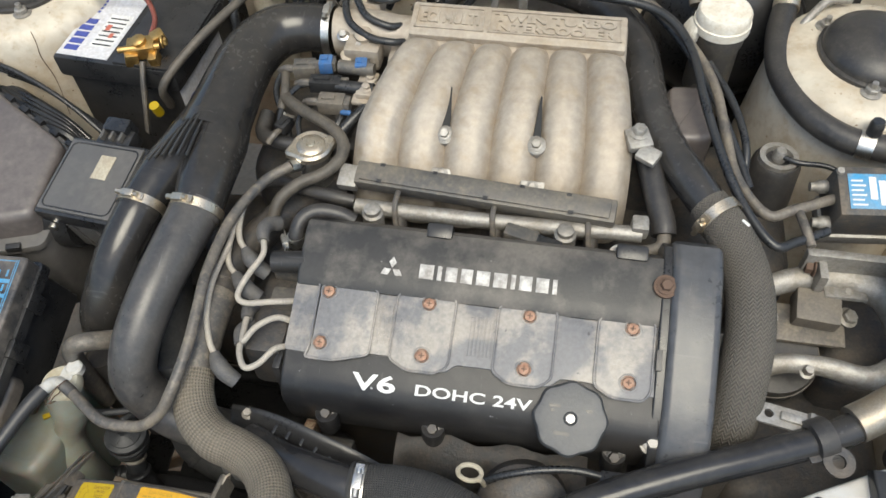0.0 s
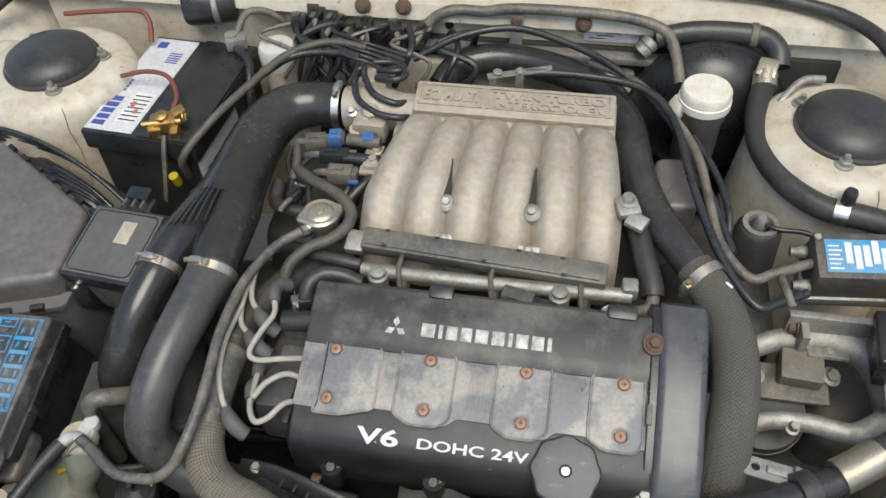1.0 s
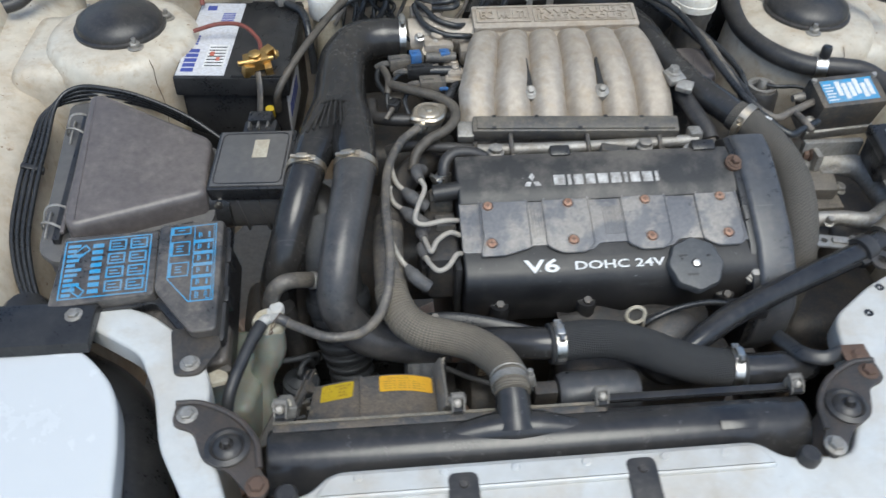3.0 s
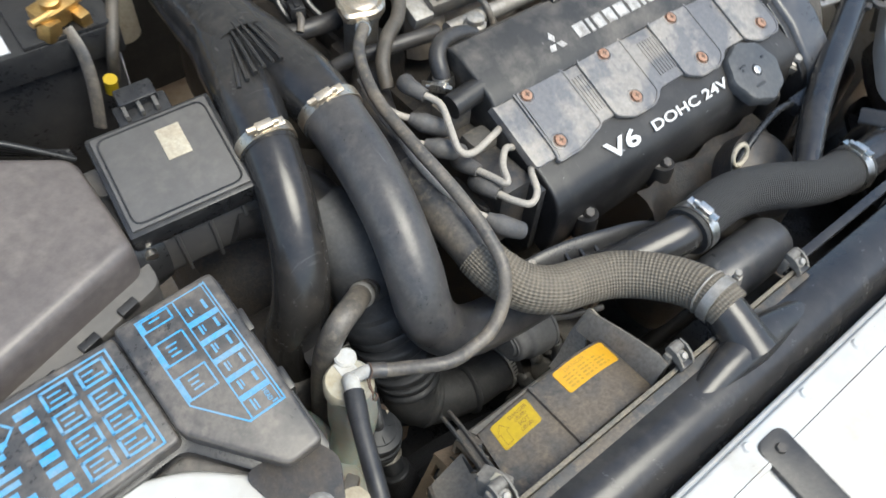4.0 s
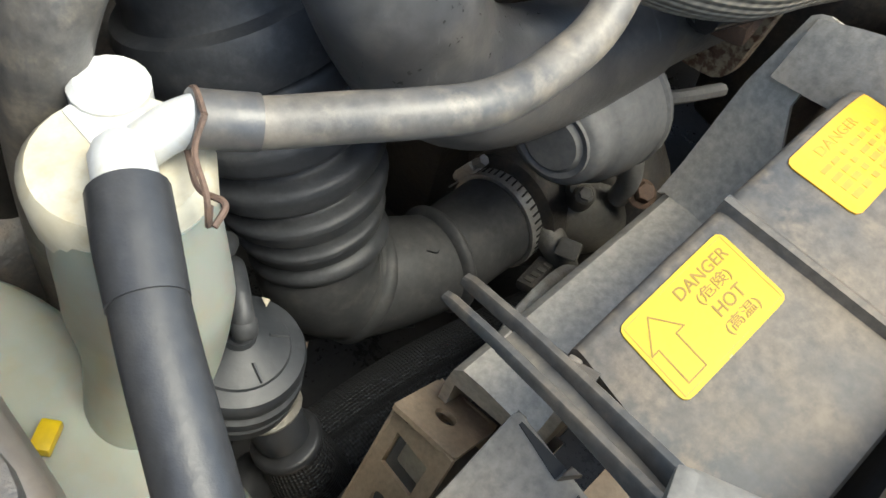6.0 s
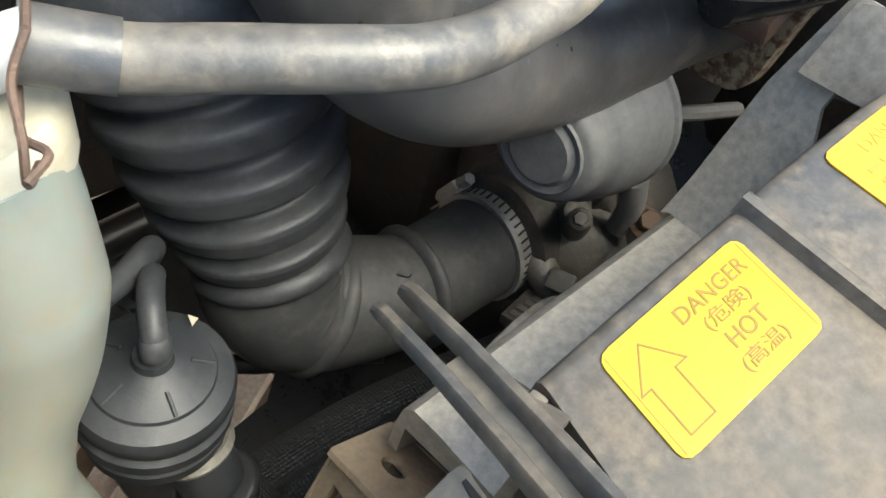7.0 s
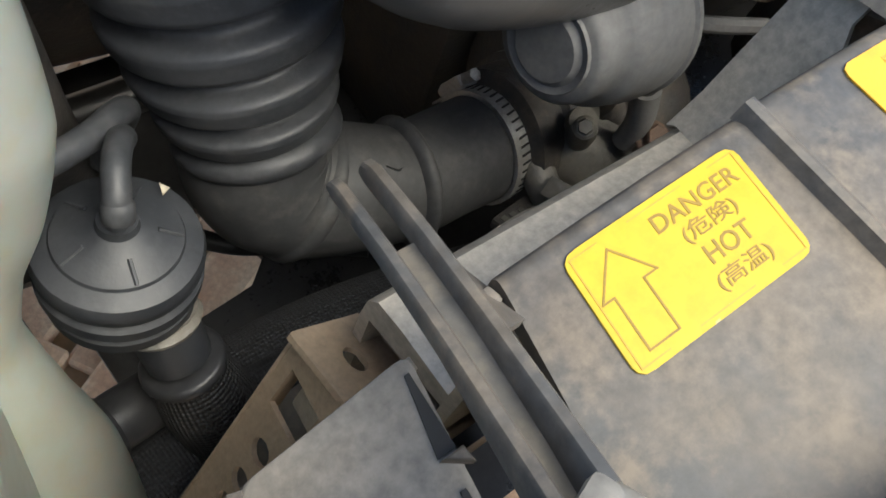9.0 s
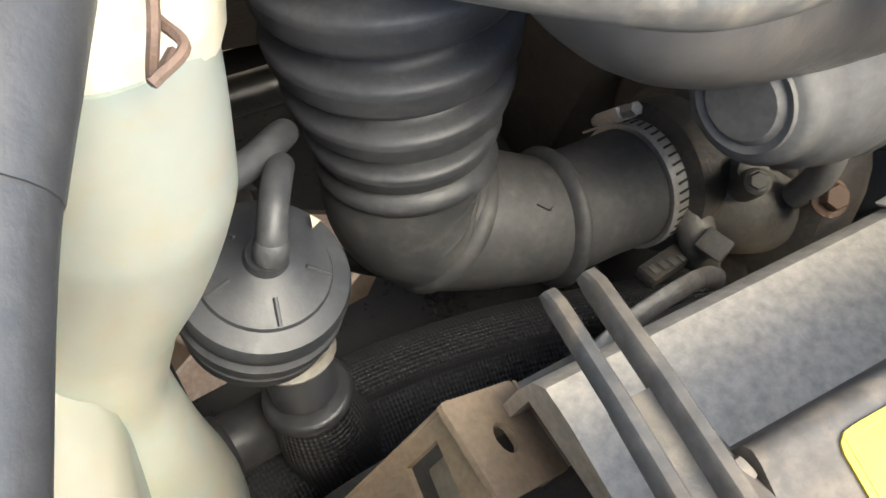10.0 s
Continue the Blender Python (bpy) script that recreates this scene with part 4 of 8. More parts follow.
# name plate
NP = plane_frame((0.006, 0.702, 0.8095), (0.290, 0.702, 0.8095), (0.006, 0.757, 0.8215))
part("name_plate", prism(rounded([(0, 0), (0.284, 0), (0.284, 0.055), (0, 0.055)], 0.004), -0.012, 0.004, 0.002, m=NP), cast_alloy, plen)
rails = []
for x0, x1 in ((0.006, 0.098), (0.104, 0.278)):
    rails += [(x0, 0.012, x1 - x0, 0.0022), (x0, 0.0475, x1 - x0, 0.0022), (x0, 0.012, 0.0022, 0.037), (x1 - 0.0022, 0.012, 0.0022, 0.037)]
part("plate_frame", bars(rails, NP, 0.003, 0.0062), cast_alloy, plen)
part("plate_eci", letters("ECI MULTI", 0.078, 0.020, 0.0026, NP @ pose(0.013, 0.021, 0.0038), 0.045), cast_alloy, plen, "raised ECI MULTI lettering")
part("plate_twin", letters("TWIN TURBO", 0.160, 0.0145, 0.0026, NP @ pose(0.111, 0.031, 0.0038), 0.045), cast_alloy, plen, "raised TWIN TURBO lettering")
part("plate_inter", letters("INTERCOOLER", 0.160, 0.0135, 0.0026, NP @ pose(0.111, 0.0150, 0.0038), 0.045), cast_alloy, plen, "raised INTERCOOLER lettering")
# screws in the slots between the runners
for x0, y, z in ((0.079, 0.553, 0.784), (0.192, 0.548, 0.786)):
    p = (x0, y, z)
    ax = (0, -0.45, 0.9)
    part("slot", moved(prism(rounded([(-0.0055, -0.004), (0.0055, -0.004), (0.0010, 0.058), (-0.0010, 0.058)], 0.0008), -0.004, 0.0045, 0, m=Matrix.Translation((x0, y + 0.006, z - 0.0005)) @ Matrix.Rotation(radians(22), 4, "X")), Matrix()), slot_dark, plen)
    part("screw_boss", lathe([(0.013, -0.012), (0.0125, 0.0), (0.010, 0.002), (0, 0.002)], p, ax, 18), dull_alloy, plen)
    part("bolt", hex_bolt((x0, y - 0.001, z + 0.002), ax, 0.0062, 0.007), dull_alloy, plen)
for x0, y in ((0.082, 0.512), (0.193, 0.506)):
    part("lug", join(box((x0, y, 0.757), (0.030, 0.014, 0.008), 0.003, rot=(35, 0, 0)), hex_bolt((x0, y - 0.002, 0.760), (0, -0.5, 0.85), 0.005, 0.006)), dull_alloy, plen)
part("end_lug", join(box((0.312, 0.565, 0.795), (0.030, 0.030, 0.012), 0.004, rot=(10, 0, 20)), hex_bolt((0.312, 0.570, 0.801), (0, 0, 1), 0.0085, 0.010)), dull_alloy, plen)
part("end_lug", box((0.325, 0.545, 0.79), (0.026, 0.022, 0.010), 0.003, rot=(12, 0, -30)), dull_alloy, plen)
part("cable_bracket", join(box((0.150, 0.790, 0.826), (0.095, 0.013, 0.003), 0.001, rot=(0, -4, 14)), box((0.112, 0.777, 0.81), (0.010, 0.004, 0.03), 0.001), box((0.150, 0.786, 0.81), (0.012, 0.004, 0.03), 0.001),
                           hex_bolt((0.118, 0.783, 0.829), r=0.005, h=0.004), hex_bolt((0.150, 0.790, 0.829), r=0.005, h=0.004)), dull_alloy, plen)
part("throttle_housing", join(tube([(-0.100, 0.735, 0.778), (-0.06, 0.735, 0.782), (-0.02, 0.733, 0.782), (0.012, 0.73, 0.782)], [0.034, 0.033, 0.029, 0.030], 20), box((-0.055, 0.70, 0.782), (0.05, 0.05, 0.035), 0.008), box((-0.005, 0.70, 0.775), (0.03, 0.06, 0.03), 0.008)), cast_alloy, plen)

# harness channel and fuel rail in front of the plenum
ch = thing("harness_channel", "dirty black plastic wiring channel in front of the plenum", "wiring channel", (0.135, 0.48, 0.75))
CM = plane_frame((-0.020, 0.488, 0.762), (0.292, 0.462, 0.768), (-0.018, 0.530, 0.775))
part("trough", moved(join(box((0.157, 0.004, 0.0), (0.314, 0.030, 0.024), 0.004), box((0.157, 0.004, 0.012), (0.300, 0.022, 0.006), 0.002)), CM), grey_plastic, ch)
bar_parts("clip_slot", [(x, y, 0.006, 0.004) for x, y in ((0.03, 0.013), (0.03, -0.008), (0.095, 0.013), (0.16, -0.008), (0.20, 0.013), (0.255, 0.012), (0.26, -0.009))], CM, 0.0145, 0.0156, black_plastic, ch)
part("end_tab", moved(box((-0.010, 0.0, -0.004), (0.025, 0.030, 0.016), 0.003), CM), dull_alloy, ch)
rail = thing("fuel_rail", "grey metal fuel rail with steel unions", "fuel rail", (0.15, 0.452, 0.75))
part("rail_tube", tube([(-0.015, 0.455, 0.748), (0.15, 0.452, 0.750), (0.325, 0.455, 0.752)], 0.0095, 14), dull_alloy, rail)
for x0 in (0.010, 0.238):
    part("union", lathe([(0.013, 0.735), (0.013, 0.757), (0.010, 0.759), (0.010, 0.765), (0.006, 0.767), (0, 0.767)], (x0, 0.440, 0), seg=12), dull_alloy, rail)
part("end_plug", box((0.322, 0.462, 0.757), (0.020, 0.022, 0.020), 0.004), dull_alloy, rail)
for x0 in (0.040, 0.157, 0.268):
    t = thing("fuel_injector", "fuel injector with a red-brown seal and grey plug", "injector", (x0, 0.430, 0.71), group="fuel injectors")
    part("nozzle", tube([(x0, 0.452, 0.745), (x0 + 0.002, 0.432, 0.722), (x0 + 0.002, 0.420, 0.705)], 0.0085, 12), dark_metal, t)
    part("seal", lathe([(0.012, -0.004), (0.012, 0.004), (0.007, 0.006)], (x0 + 0.002, 0.429, 0.724), (0, 0.6, 0.8), 14), rusty, t)
    part("cable", tube([(x0 - 0.004, 0.470, 0.765), (x0 - 0.005, 0.450, 0.762), (x0 - 0.002, 0.436, 0.740)], 0.0035, 8), dusty_hose, t)
pl = thing("wiring_plug", "grey connector plug with a green wire on the head cover", "connector", (0.20, 0.425, 0.752))
part("plug_body", moved(box((0, 0, 0), (0.040, 0.018, 0.016), 0.003), pose(0.188, 0.432, 0.754, 0, 4, -12)), grey_plastic, pl)
part("plug_end", moved(box((0, 0, 0), (0.030, 0.014, 0.013), 0.002), pose(0.220, 0.424, 0.753, 0, 4, -14)), black_plastic, pl)
part("plug_wire", tube([(0.235, 0.420, 0.752), (0.255, 0.414, 0.755), (0.270, 0.412, 0.754)], 0.003, 8), green_wire, pl, "green wire")

# ---- battery ----
BM = pose(-0.386, 0.752, 0, 0, 0, -4)
bat = thing("battery", "black car battery with a silver top label and worn brand bars", "battery", (-0.386, 0.752, 0.60))
part("case", moved(box((0, 0, 0.672), (0.170, 0.235, 0.150), 0.006), BM), black_plastic, bat)
part("lid", moved(join(box((0, 0, 0.762), (0.184, 0.250, 0.034), 0.004), box((0.045, 0, 0.780), (0.090, 0.246, 0.006), 0.002)), BM), black_plastic, bat)
LM = BM @ pose(-0.050, 0.0, 0.7795)
tl = part("top_label", moved(box((0, 0, 0), (0.078, 0.236, 0.0012), 0.0003), LM), silver_label, bat, "silver top label")
bar_parts("brand_bar", [(-0.033, -0.108 + 0.0145 * k, 0.020, 0.0105) for k in range(5)], LM, 0.0006, 0.0011, navy_print, tl)
bar_parts("small_bar", [(-0.030, -0.025 + 0.008 * k, 0.010, 0.005) for k in range(4)] + [(0.005, 0.055 + 0.006 * k, 0.022, 0.0028) for k in range(5)] + [(-0.026, 0.092, 0.016, 0.016)], LM, 0.0006, 0.0011, navy_print, tl)
part("white_patch", bars([(0.000, -0.095, 0.034, 0.070)], LM, 0.0006, 0.0010), white_print, tl)
part("patch_rows", bars([(0.003, -0.092 + 0.0095 * k, 0.028, 0.0025) for k in range(7)], LM, 0.0010, 0.0014), black_plastic, bat)
part("patch_red", bars([(0.006, -0.060, 0.007, 0.012), (0.018, -0.075, 0.006, 0.010)], LM, 0.0010, 0.0015), red_print, bat)
SM = BM @ Matrix.Translation((0.0856, -0.05, 0.70)) @ Matrix(((0, 0, 1, 0), (1, 0, 0, 0), (0, 1, 0, 0), (0, 0, 0, 1)))
sl_ = part("side_label", moved(box((0, 0, 0), (0.135, 0.085, 0.001), 0.0003), SM), silver_label, bat)
part("side_bars", bars([(-0.050 + 0.019 * k, -0.012, 0.013, 0.026) for k in range(5)], SM, 0.0005, 0.0011), navy_print, sl_)
term = thing("battery_terminal", "brass battery clamp with a red cable", "battery terminal", (-0.36, 0.655, 0.79))
part("clamp_block", moved(join(box((0, 0, 0), (0.040, 0.026, 0.020), 0.003), box((0.022, 0.012, 0.004), (0.018, 0.018, 0.014), 0.003, rot=(0, 0, 30)), lathe([(0.010, 0.004), (0.010, 0.016), (0.006, 0.018), (0, 0.018)]),
                          box((-0.016, -0.012, -0.004), (0.018, 0.016, 0.020), 0.003, rot=(0, 20, 15)), box((0.016, -0.016, -0.006), (0.012, 0.020, 0.016), 0.002)), pose(-0.352, 0.648, 0.796, 8, -6, 12)), brass, term)
part("clamp_bolt", moved(join(lathe([(0.0045, -0.028), (0.0045, 0.028), (0, 0.029)], (0, -0.008, 0.006), (1, 0.3, 0), 10), hex_bolt((0.030, 0.004, 0.010), (1, 0.3, 0), 0.006, 0.006)), pose(-0.352, 0.648, 0.796)), brass, term)
part("red_cable", tube([(-0.345, 0.663, 0.802), (-0.352, 0.70, 0.806), (-0.380, 0.735, 0.812), (-0.42, 0.745, 0.810), (-0.462, 0.742, 0.800)], 0.0036, 10), red_wire, term, "red insulated cable")
part("earth_strap", tube([(-0.350, 0.632, 0.785), (-0.348, 0.613, 0.765), (-0.352, 0.602, 0.73), (-0.360, 0.595, 0.69)], 0.0075, 10, squash=0.5), dusty_hose, term)
part("yellow_tag", lathe([(0.007, -0.010), (0.007, 0.010), (0, 0.010)], (-0.335, 0.600, 0.73), (0, -0.3, 1), 10), yellow_label, term)
term2 = thing("battery_terminal", "dull lead battery clamp with cables at the back", "battery terminal", (-0.315, 0.87, 0.79))
part("clamp_block", join(box((-0.318, 0.86, 0.795), (0.034, 0.026, 0.020), 0.004, rot=(0, 0, 25)), lathe([(0.011, 0.785), (0.010, 0.808), (0, 0.809)], (-0.325, 0.862, 0))), dull_alloy, term2)
part("cable", tube([(-0.315, 0.85, 0.79), (-0.285, 0.82, 0.785), (-0.275, 0.78, 0.76), (-0.27, 0.76, 0.70)], 0.007, 10), rubber, term2)
part("cable_rear", tube([(-0.32, 0.87, 0.80), (-0.31, 0.905, 0.82), (-0.28, 0.92, 0.815), (-0.25, 0.925, 0.79)], 0.006, 10), dusty_hose, term2)

# ---- airbox and air-flow sensor ----
def lean(bm):
    for v in bm.verts:
        v.co.z += (v.co.y - 0.40) * 0.15 - (v.co.x + 0.60) * 0.05
    return bm


ab = thing("airbox", "faded brown-black plastic air filter box with wire clips", "air filter box", (-0.52, 0.46, 0.6))
top = [(-0.597, 0.345), (-0.585, 0.330), (-0.412, 0.388), (-0.412, 0.497), (-0.585, 0.592), (-0.603, 0.585)]
rim = [(-0.636, 0.322), (-0.61, 0.302), (-0.405, 0.372), (-0.405, 0.510), (-0.61, 0.618), (-0.645, 0.608)]
part("lid", lean(prism(rounded(top, 0.012, 4), 0.715, 0.756, 0.012, 4)), brown_plastic, ab)
part("lid_flange", lean(prism(rounded(rim, 0.012, 4), 0.709, 0.718, 0.002)), sensor_plastic, ab)
part("lower_box", lean(prism(rounded([(x * 0.985 - 0.006, 0.46 + (y - 0.46) * 0.95) for x, y in rim], 0.012, 4), 0.58, 0.709, 0.002)), sensor_plastic, ab)
part("edge_rib", lean(box((-0.612, 0.455, 0.724), (0.010, 0.245, 0.010), 0.002)), black_plastic, ab)
part("edge_rib", lean(box((-0.602, 0.455, 0.735), (0.006, 0.235, 0.006), 0.002)), brown_plastic, ab)
for k in range(7):
    part("flange_tooth", lean(box((-0.595 + k * 0.028, 0.610 - k * 0.015, 0.719), (0.014, 0.008, 0.008), 0.001, rot=(0, 0, -28))), black_plastic, ab)
for k in range(4):
    part("flange_tooth", lean(box((-0.56 + k * 0.04, 0.322 + k * 0.0135, 0.719), (0.018, 0.008, 0.008), 0.001, rot=(0, 0, 18))), black_plastic, ab)
for y in (0.365, 0.545):
    w = [(-0.604, y - 0.018, 0.735), (-0.617, y - 0.016, 0.742), (-0.630, y - 0.012, 0.738), (-0.638, y, 0.715), (-0.630, y + 0.012, 0.738), (-0.617, y + 0.016, 0.742), (-0.604, y + 0.018, 0.735)]
    part("wire_clip", lean(tube(w, 0.0018, 6)), dull_alloy, ab, "thin steel spring clip")
    w = [(-0.636, y - 0.02, 0.70), (-0.645, y - 0.01, 0.69), (-0.645, y + 0.01, 0.69), (-0.636, y + 0.02, 0.70), (-0.628, y + 0.018, 0.725), (-0.628, y - 0.018, 0.725), (-0.636, y - 0.02, 0.70)]
    part("wire_clip", lean(tube(w, 0.0018, 6)), dull_alloy, ab)

maf = thing("airflow_sensor", "black air-flow sensor unit beside the airbox", "air flow sensor", (-0.355, 0.44, 0.65))
MT = plane_frame((-0.4135, 0.398, 0.744), (-0.293, 0.380, 0.756), (-0.408, 0.492, 0.762))
part("module", moved(box((0.060, 0.053, -0.013), (0.118, 0.112, 0.026), 0.004), MT), black_plastic, maf)
part("module_top", moved(box((0.060, 0.053, 0.001), (0.108, 0.102, 0.004), 0.0015), MT), sensor_plastic, maf)
rim_ = rounded([(0.010, 0.006), (0.110, 0.006), (0.110, 0.100), (0.010, 0.100)], 0.010, 4)
part("module_rim", tube([MT @ Vector((u, v, 0.0030)) for u, v in rim_ + rim_[:2]], 0.0011, 6, 1), black_plastic, maf)
part("paper_label", moved(box((0.071, 0.070, 0.0035), (0.022, 0.034, 0.0008), 0.0002), MT), cream_plastic, maf, "faded cream label")
part("body_duct", moved(box((0.055, 0.05, -0.062), (0.150, 0.098, 0.075), 0.012, 3), MT), sensor_plastic, maf)
for k in range(4):
    part("duct_rib", moved(box((0.005 + 0.032 * k, 0.050, -0.062), (0.004, 0.103, 0.080), 0.002), MT), sensor_plastic, maf)
part("screw", moved(lathe([(0.006, 0), (0.006, 0.006), (0, 0.007)], (0.010, -0.002, -0.034), (0, -1, 0), 12), MT), bright_steel, maf)
part("connector", moved(join(box((0.060, 0.118, -0.012), (0.050, 0.026, 0.022), 0.003), box((0.060, 0.132, -0.004), (0.036, 0.020, 0.024), 0.003)), MT), black_plastic, maf)
for k in range(3):
    part("connector_rib", moved(box((0.045 + 0.014 * k, 0.121, 0.002), (0.004, 0.022, 0.008), 0.001), MT), grey_plastic, maf)
part("outlet_duct", tube([(-0.315, 0.43, 0.695), (-0.285, 0.425, 0.688), (-0.25, 0.40, 0.675), (-0.235, 0.36, 0.655)], [0.042, 0.042, 0.040, 0.038], 18), soft_rubber, maf)
part("inlet_cone", lathe([(0.055, 0), (0.048, 0.03), (0.045, 0.045)], (-0.43, 0.44, 0.690), (1, 0, 0), 20), black_plastic, maf)

# ---- relay and fuse box ----
FM = plane_frame((-0.600, 0.222, 0.7065), (-0.370, 0.222, 0.7235), (-0.600, 0.332, 0.7325))
fb = thing("fuse_box", "dusty black fuse box lid with blue printed diagram", "fuse box", (-0.48, 0.24, 0.62))
left = [(0.000, -0.004), (0.137, 0.002), (0.137, 0.101), (0.010, 0.104)]
right = [(0.1385, 0.005), (0.1895, -0.0625), (0.2215, -0.0615), (0.2255, 0.1045), (0.1385, 0.1045)]
ll = part("lid_left", prism(rounded(left, 0.006, 4), -0.020, 0.0, 0.003, 3, m=FM), fuse_plastic, fb)
lr = part("lid_right", prism(rounded(right, 0.007, 4), -0.022, 0.005, 0.004, 3, m=FM), fuse_plastic, fb)
part("lid_skirt", prism(rounded([(-0.002, -0.008), (0.134, -0.002), (0.185, -0.069), (0.226, -0.068), (0.2295, 0.108), (0.004, 0.109)], 0.008, 4), -0.034, -0.018, 0.002, m=FM), black_plastic, fb)
part("lower_skirt", prism(rounded([(-0.010, -0.030), (0.125, -0.026), (0.172, -0.088), (0.224, -0.088), (0.227, -0.030), (0.004, 0.098)], 0.010, 4), -0.062, -0.040, 0.008, 3, m=FM), fuse_plastic, fb)
part("box_body", prism(rounded([(0.004, -0.002), (0.134, 0.004), (0.186, -0.058), (0.219, -0.058), (0.222, 0.101), (0.010, 0.102)], 0.008, 4), -0.11, -0.03, 0, m=FM), black_plastic, fb)
for x, y, a in ((0.2275, 0.06, 88), (0.2265, 0.00, 88), (0.05, -0.008, 0)):
    part("latch", moved(box((x, y, -0.030), (0.022, 0.008, 0.030), 0.002, rot=(0, 0, a)), FM), black_plastic, fb)


def outline_bars(x, y, w, h, t):
    return [(x, y, w, t), (x, y + h - t, w, t), (x, y, t, h), (x + w - t, y, t, h)]


pr = outline_bars(0.016, 0.006, 0.098, 0.090, 0.0016)
for k in range(4):
    pr += outline_bars(0.066, 0.012 + 0.021 * k, 0.020, 0.017, 0.0022) + outline_bars(0.090, 0.012 + 0.021 * k, 0.020, 0.017, 0.0022)
    pr += [(0.070, 0.017 + 0.021 * k, 0.012, 0.0016), (0.070, 0.022 + 0.021 * k, 0.009, 0.0016), (0.093, 0.017 + 0.021 * k, 0.013, 0.0016), (0.093, 0.022 + 0.021 * k, 0.008, 0.0016)]
pr += [(0.020, 0.010 + 0.0075 * k, 0.010 + 0.004 * (k % 3), 0.0045) for k in range(11)] + [(0.048, 0.012 + 0.010 * k, 0.012, 0.006) for k in range(8)]
bar_parts("printed_line", [(0.012 + (x - 0.016) * 1.18, y, w * 1.18, h) for x, y, w, h in pr], FM, 0.0, 0.0005, blue_print, ll)
for k, (x, y, a) in enumerate(((0.036, 0.078, 40), (0.036, 0.018, -40))):
    part("printed_symbol", bars(outline_bars(-0.010, -0.006, 0.020, 0.012, 0.002), FM @ pose(x, y, 0, 0, 0, a), 0.0, 0.0007), blue_print, ll)
# other half: border with a cut corner, filled bars between the relay cells, three larger boxes
pr = [(0.2150, -0.0185, 0.0012, 0.1180), (0.2125, -0.0185, 0.0009, 0.1180), (0.184, -0.0185, 0.0310, 0.0018), (0.1865, -0.0165, 0.0012, 0.1150), (0.1545, 0.018, 0.0014, 0.080), (0.1545, 0.0975, 0.0620, 0.0010)]
for k in range(5):
    v = 0.0004 + 0.0181 * k
    pr += [(0.1877, v - 0.0024, 0.0248, 0.0048), (0.2055, v + 0.0055, 0.0024, 0.0085), (0.1925, v + 0.0060, 0.0018, 0.0080), (0.1955, v + 0.0075, 0.0012, 0.0060)]
pr += [(0.2065, -0.0155, 0.0046, 0.0012), (0.1925, -0.0135, 0.0016, 0.0100), (0.1955, -0.0135, 0.0012, 0.0085)]
for v, h in ((0.0205, 0.0218), (0.0525, 0.0222), (0.0858, 0.0112)):
    pr += outline_bars(0.1556, v, 0.0266, h, 0.0015) + [(0.1571, v + 0.0015, 0.0022, h - 0.003)]
    pr += [(0.164, v + 0.006 + 0.0042 * j, 0.009 - 0.002 * (j % 2), 0.0015) for j in range(3 if h > 0.02 else 1)]
bar_parts("printed_line", pr, FM, 0.005, 0.0055, blue_print, lr)
part("head_text", letters("HEAD", 0.0100, 0.0038, 0.0004, FM @ pose(0.2045, -0.0030, 0.0051, 0, 0, -90), 0.01), blue_print, lr, "printed HEAD")
mm = FM @ pose(0.1545, 0.018, 0.0) @ Matrix.Rotation(math.atan2(-0.0365, 0.0297), 4, "Z")
part("printed_edge", bars([(0, 0, 0.0465, 0.0014)], mm, 0.005, 0.0055), blue_print, lr)
bk = thing("fuse_box_bracket", "black steel bracket bolted to the white panel", "bracket", (-0.405, 0.125, 0.69))
part("foot", prism(rounded([(-0.426, 0.108), (-0.395, 0.108), (-0.372, 0.150), (-0.385, 0.180), (-0.440, 0.182)], 0.010, 4), 0.6905, 0.6955, 0.0015), dark_metal, bk)
part("bolt", hex_bolt((-0.408, 0.124, 0.6955), r=0.0085, h=0.007), dull_alloy, bk)
part("lug", box((-0.373, 0.137, 0.658), (0.016, 0.012, 0.012), 0.003, rot=(0, 12, 35)), grey_plastic, bk)
part("tongue", prism(rounded([(-0.012, -0.010), (0.010, -0.012), (0.014, 0.002), (0.006, 0.011), (-0.010, 0.009)], 0.003, 3), 0, 0.007, 0.002, m=pose(-0.381, 0.122, 0.662, 0, 14, 30)), cream_plastic, bk)

# ---- washer bottle filler with its tee ----
wb = thing("washer_bottle", "milky plastic washer bottle with a white filler cap", "washer bottle", (-0.335, 0.19, 0.35))
neck = [(-0.3230, 0.2075, 0.660), (-0.3238, 0.2050, 0.645), (-0.3255, 0.2015, 0.622), (-0.3295, 0.1975, 0.603), (-0.3375, 0.1930, 0.585), (-0.3460, 0.1860, 0.562), (-0.3465, 0.1740, 0.53), (-0.3450, 0.1660, 0.49), (-0.347, 0.164, 0.40)]
part("bottle", tube(neck, [0.0200, 0.0215, 0.0228, 0.0200, 0.0172, 0.0185, 0.0225, 0.0265, 0.0290], 32), milky_plastic, wb)
part("bottle_body", prism(rounded([(-0.44, 0.13), (-0.353, 0.122), (-0.341, 0.160), (-0.339, 0.190), (-0.339, 0.235), (-0.352, 0.266), (-0.44, 0.268)], 0.016, 5), 0.42, 0.588, 0.016, 4), milky_plastic, wb)
part("level_tag", box((-0.366, 0.196, 0.592), (0.010, 0.006, 0.004), 0.001, rot=(0, 10, 40)), yellow_label, wb, "yellow paper tag")
part("cap", lathe([(0.0225, 0.655), (0.0225, 0.666), (0.020, 0.669), (0, 0.669)], (-0.322, 0.211, 0), seg=28), cap_cream, wb, "cream push-on filler cap")
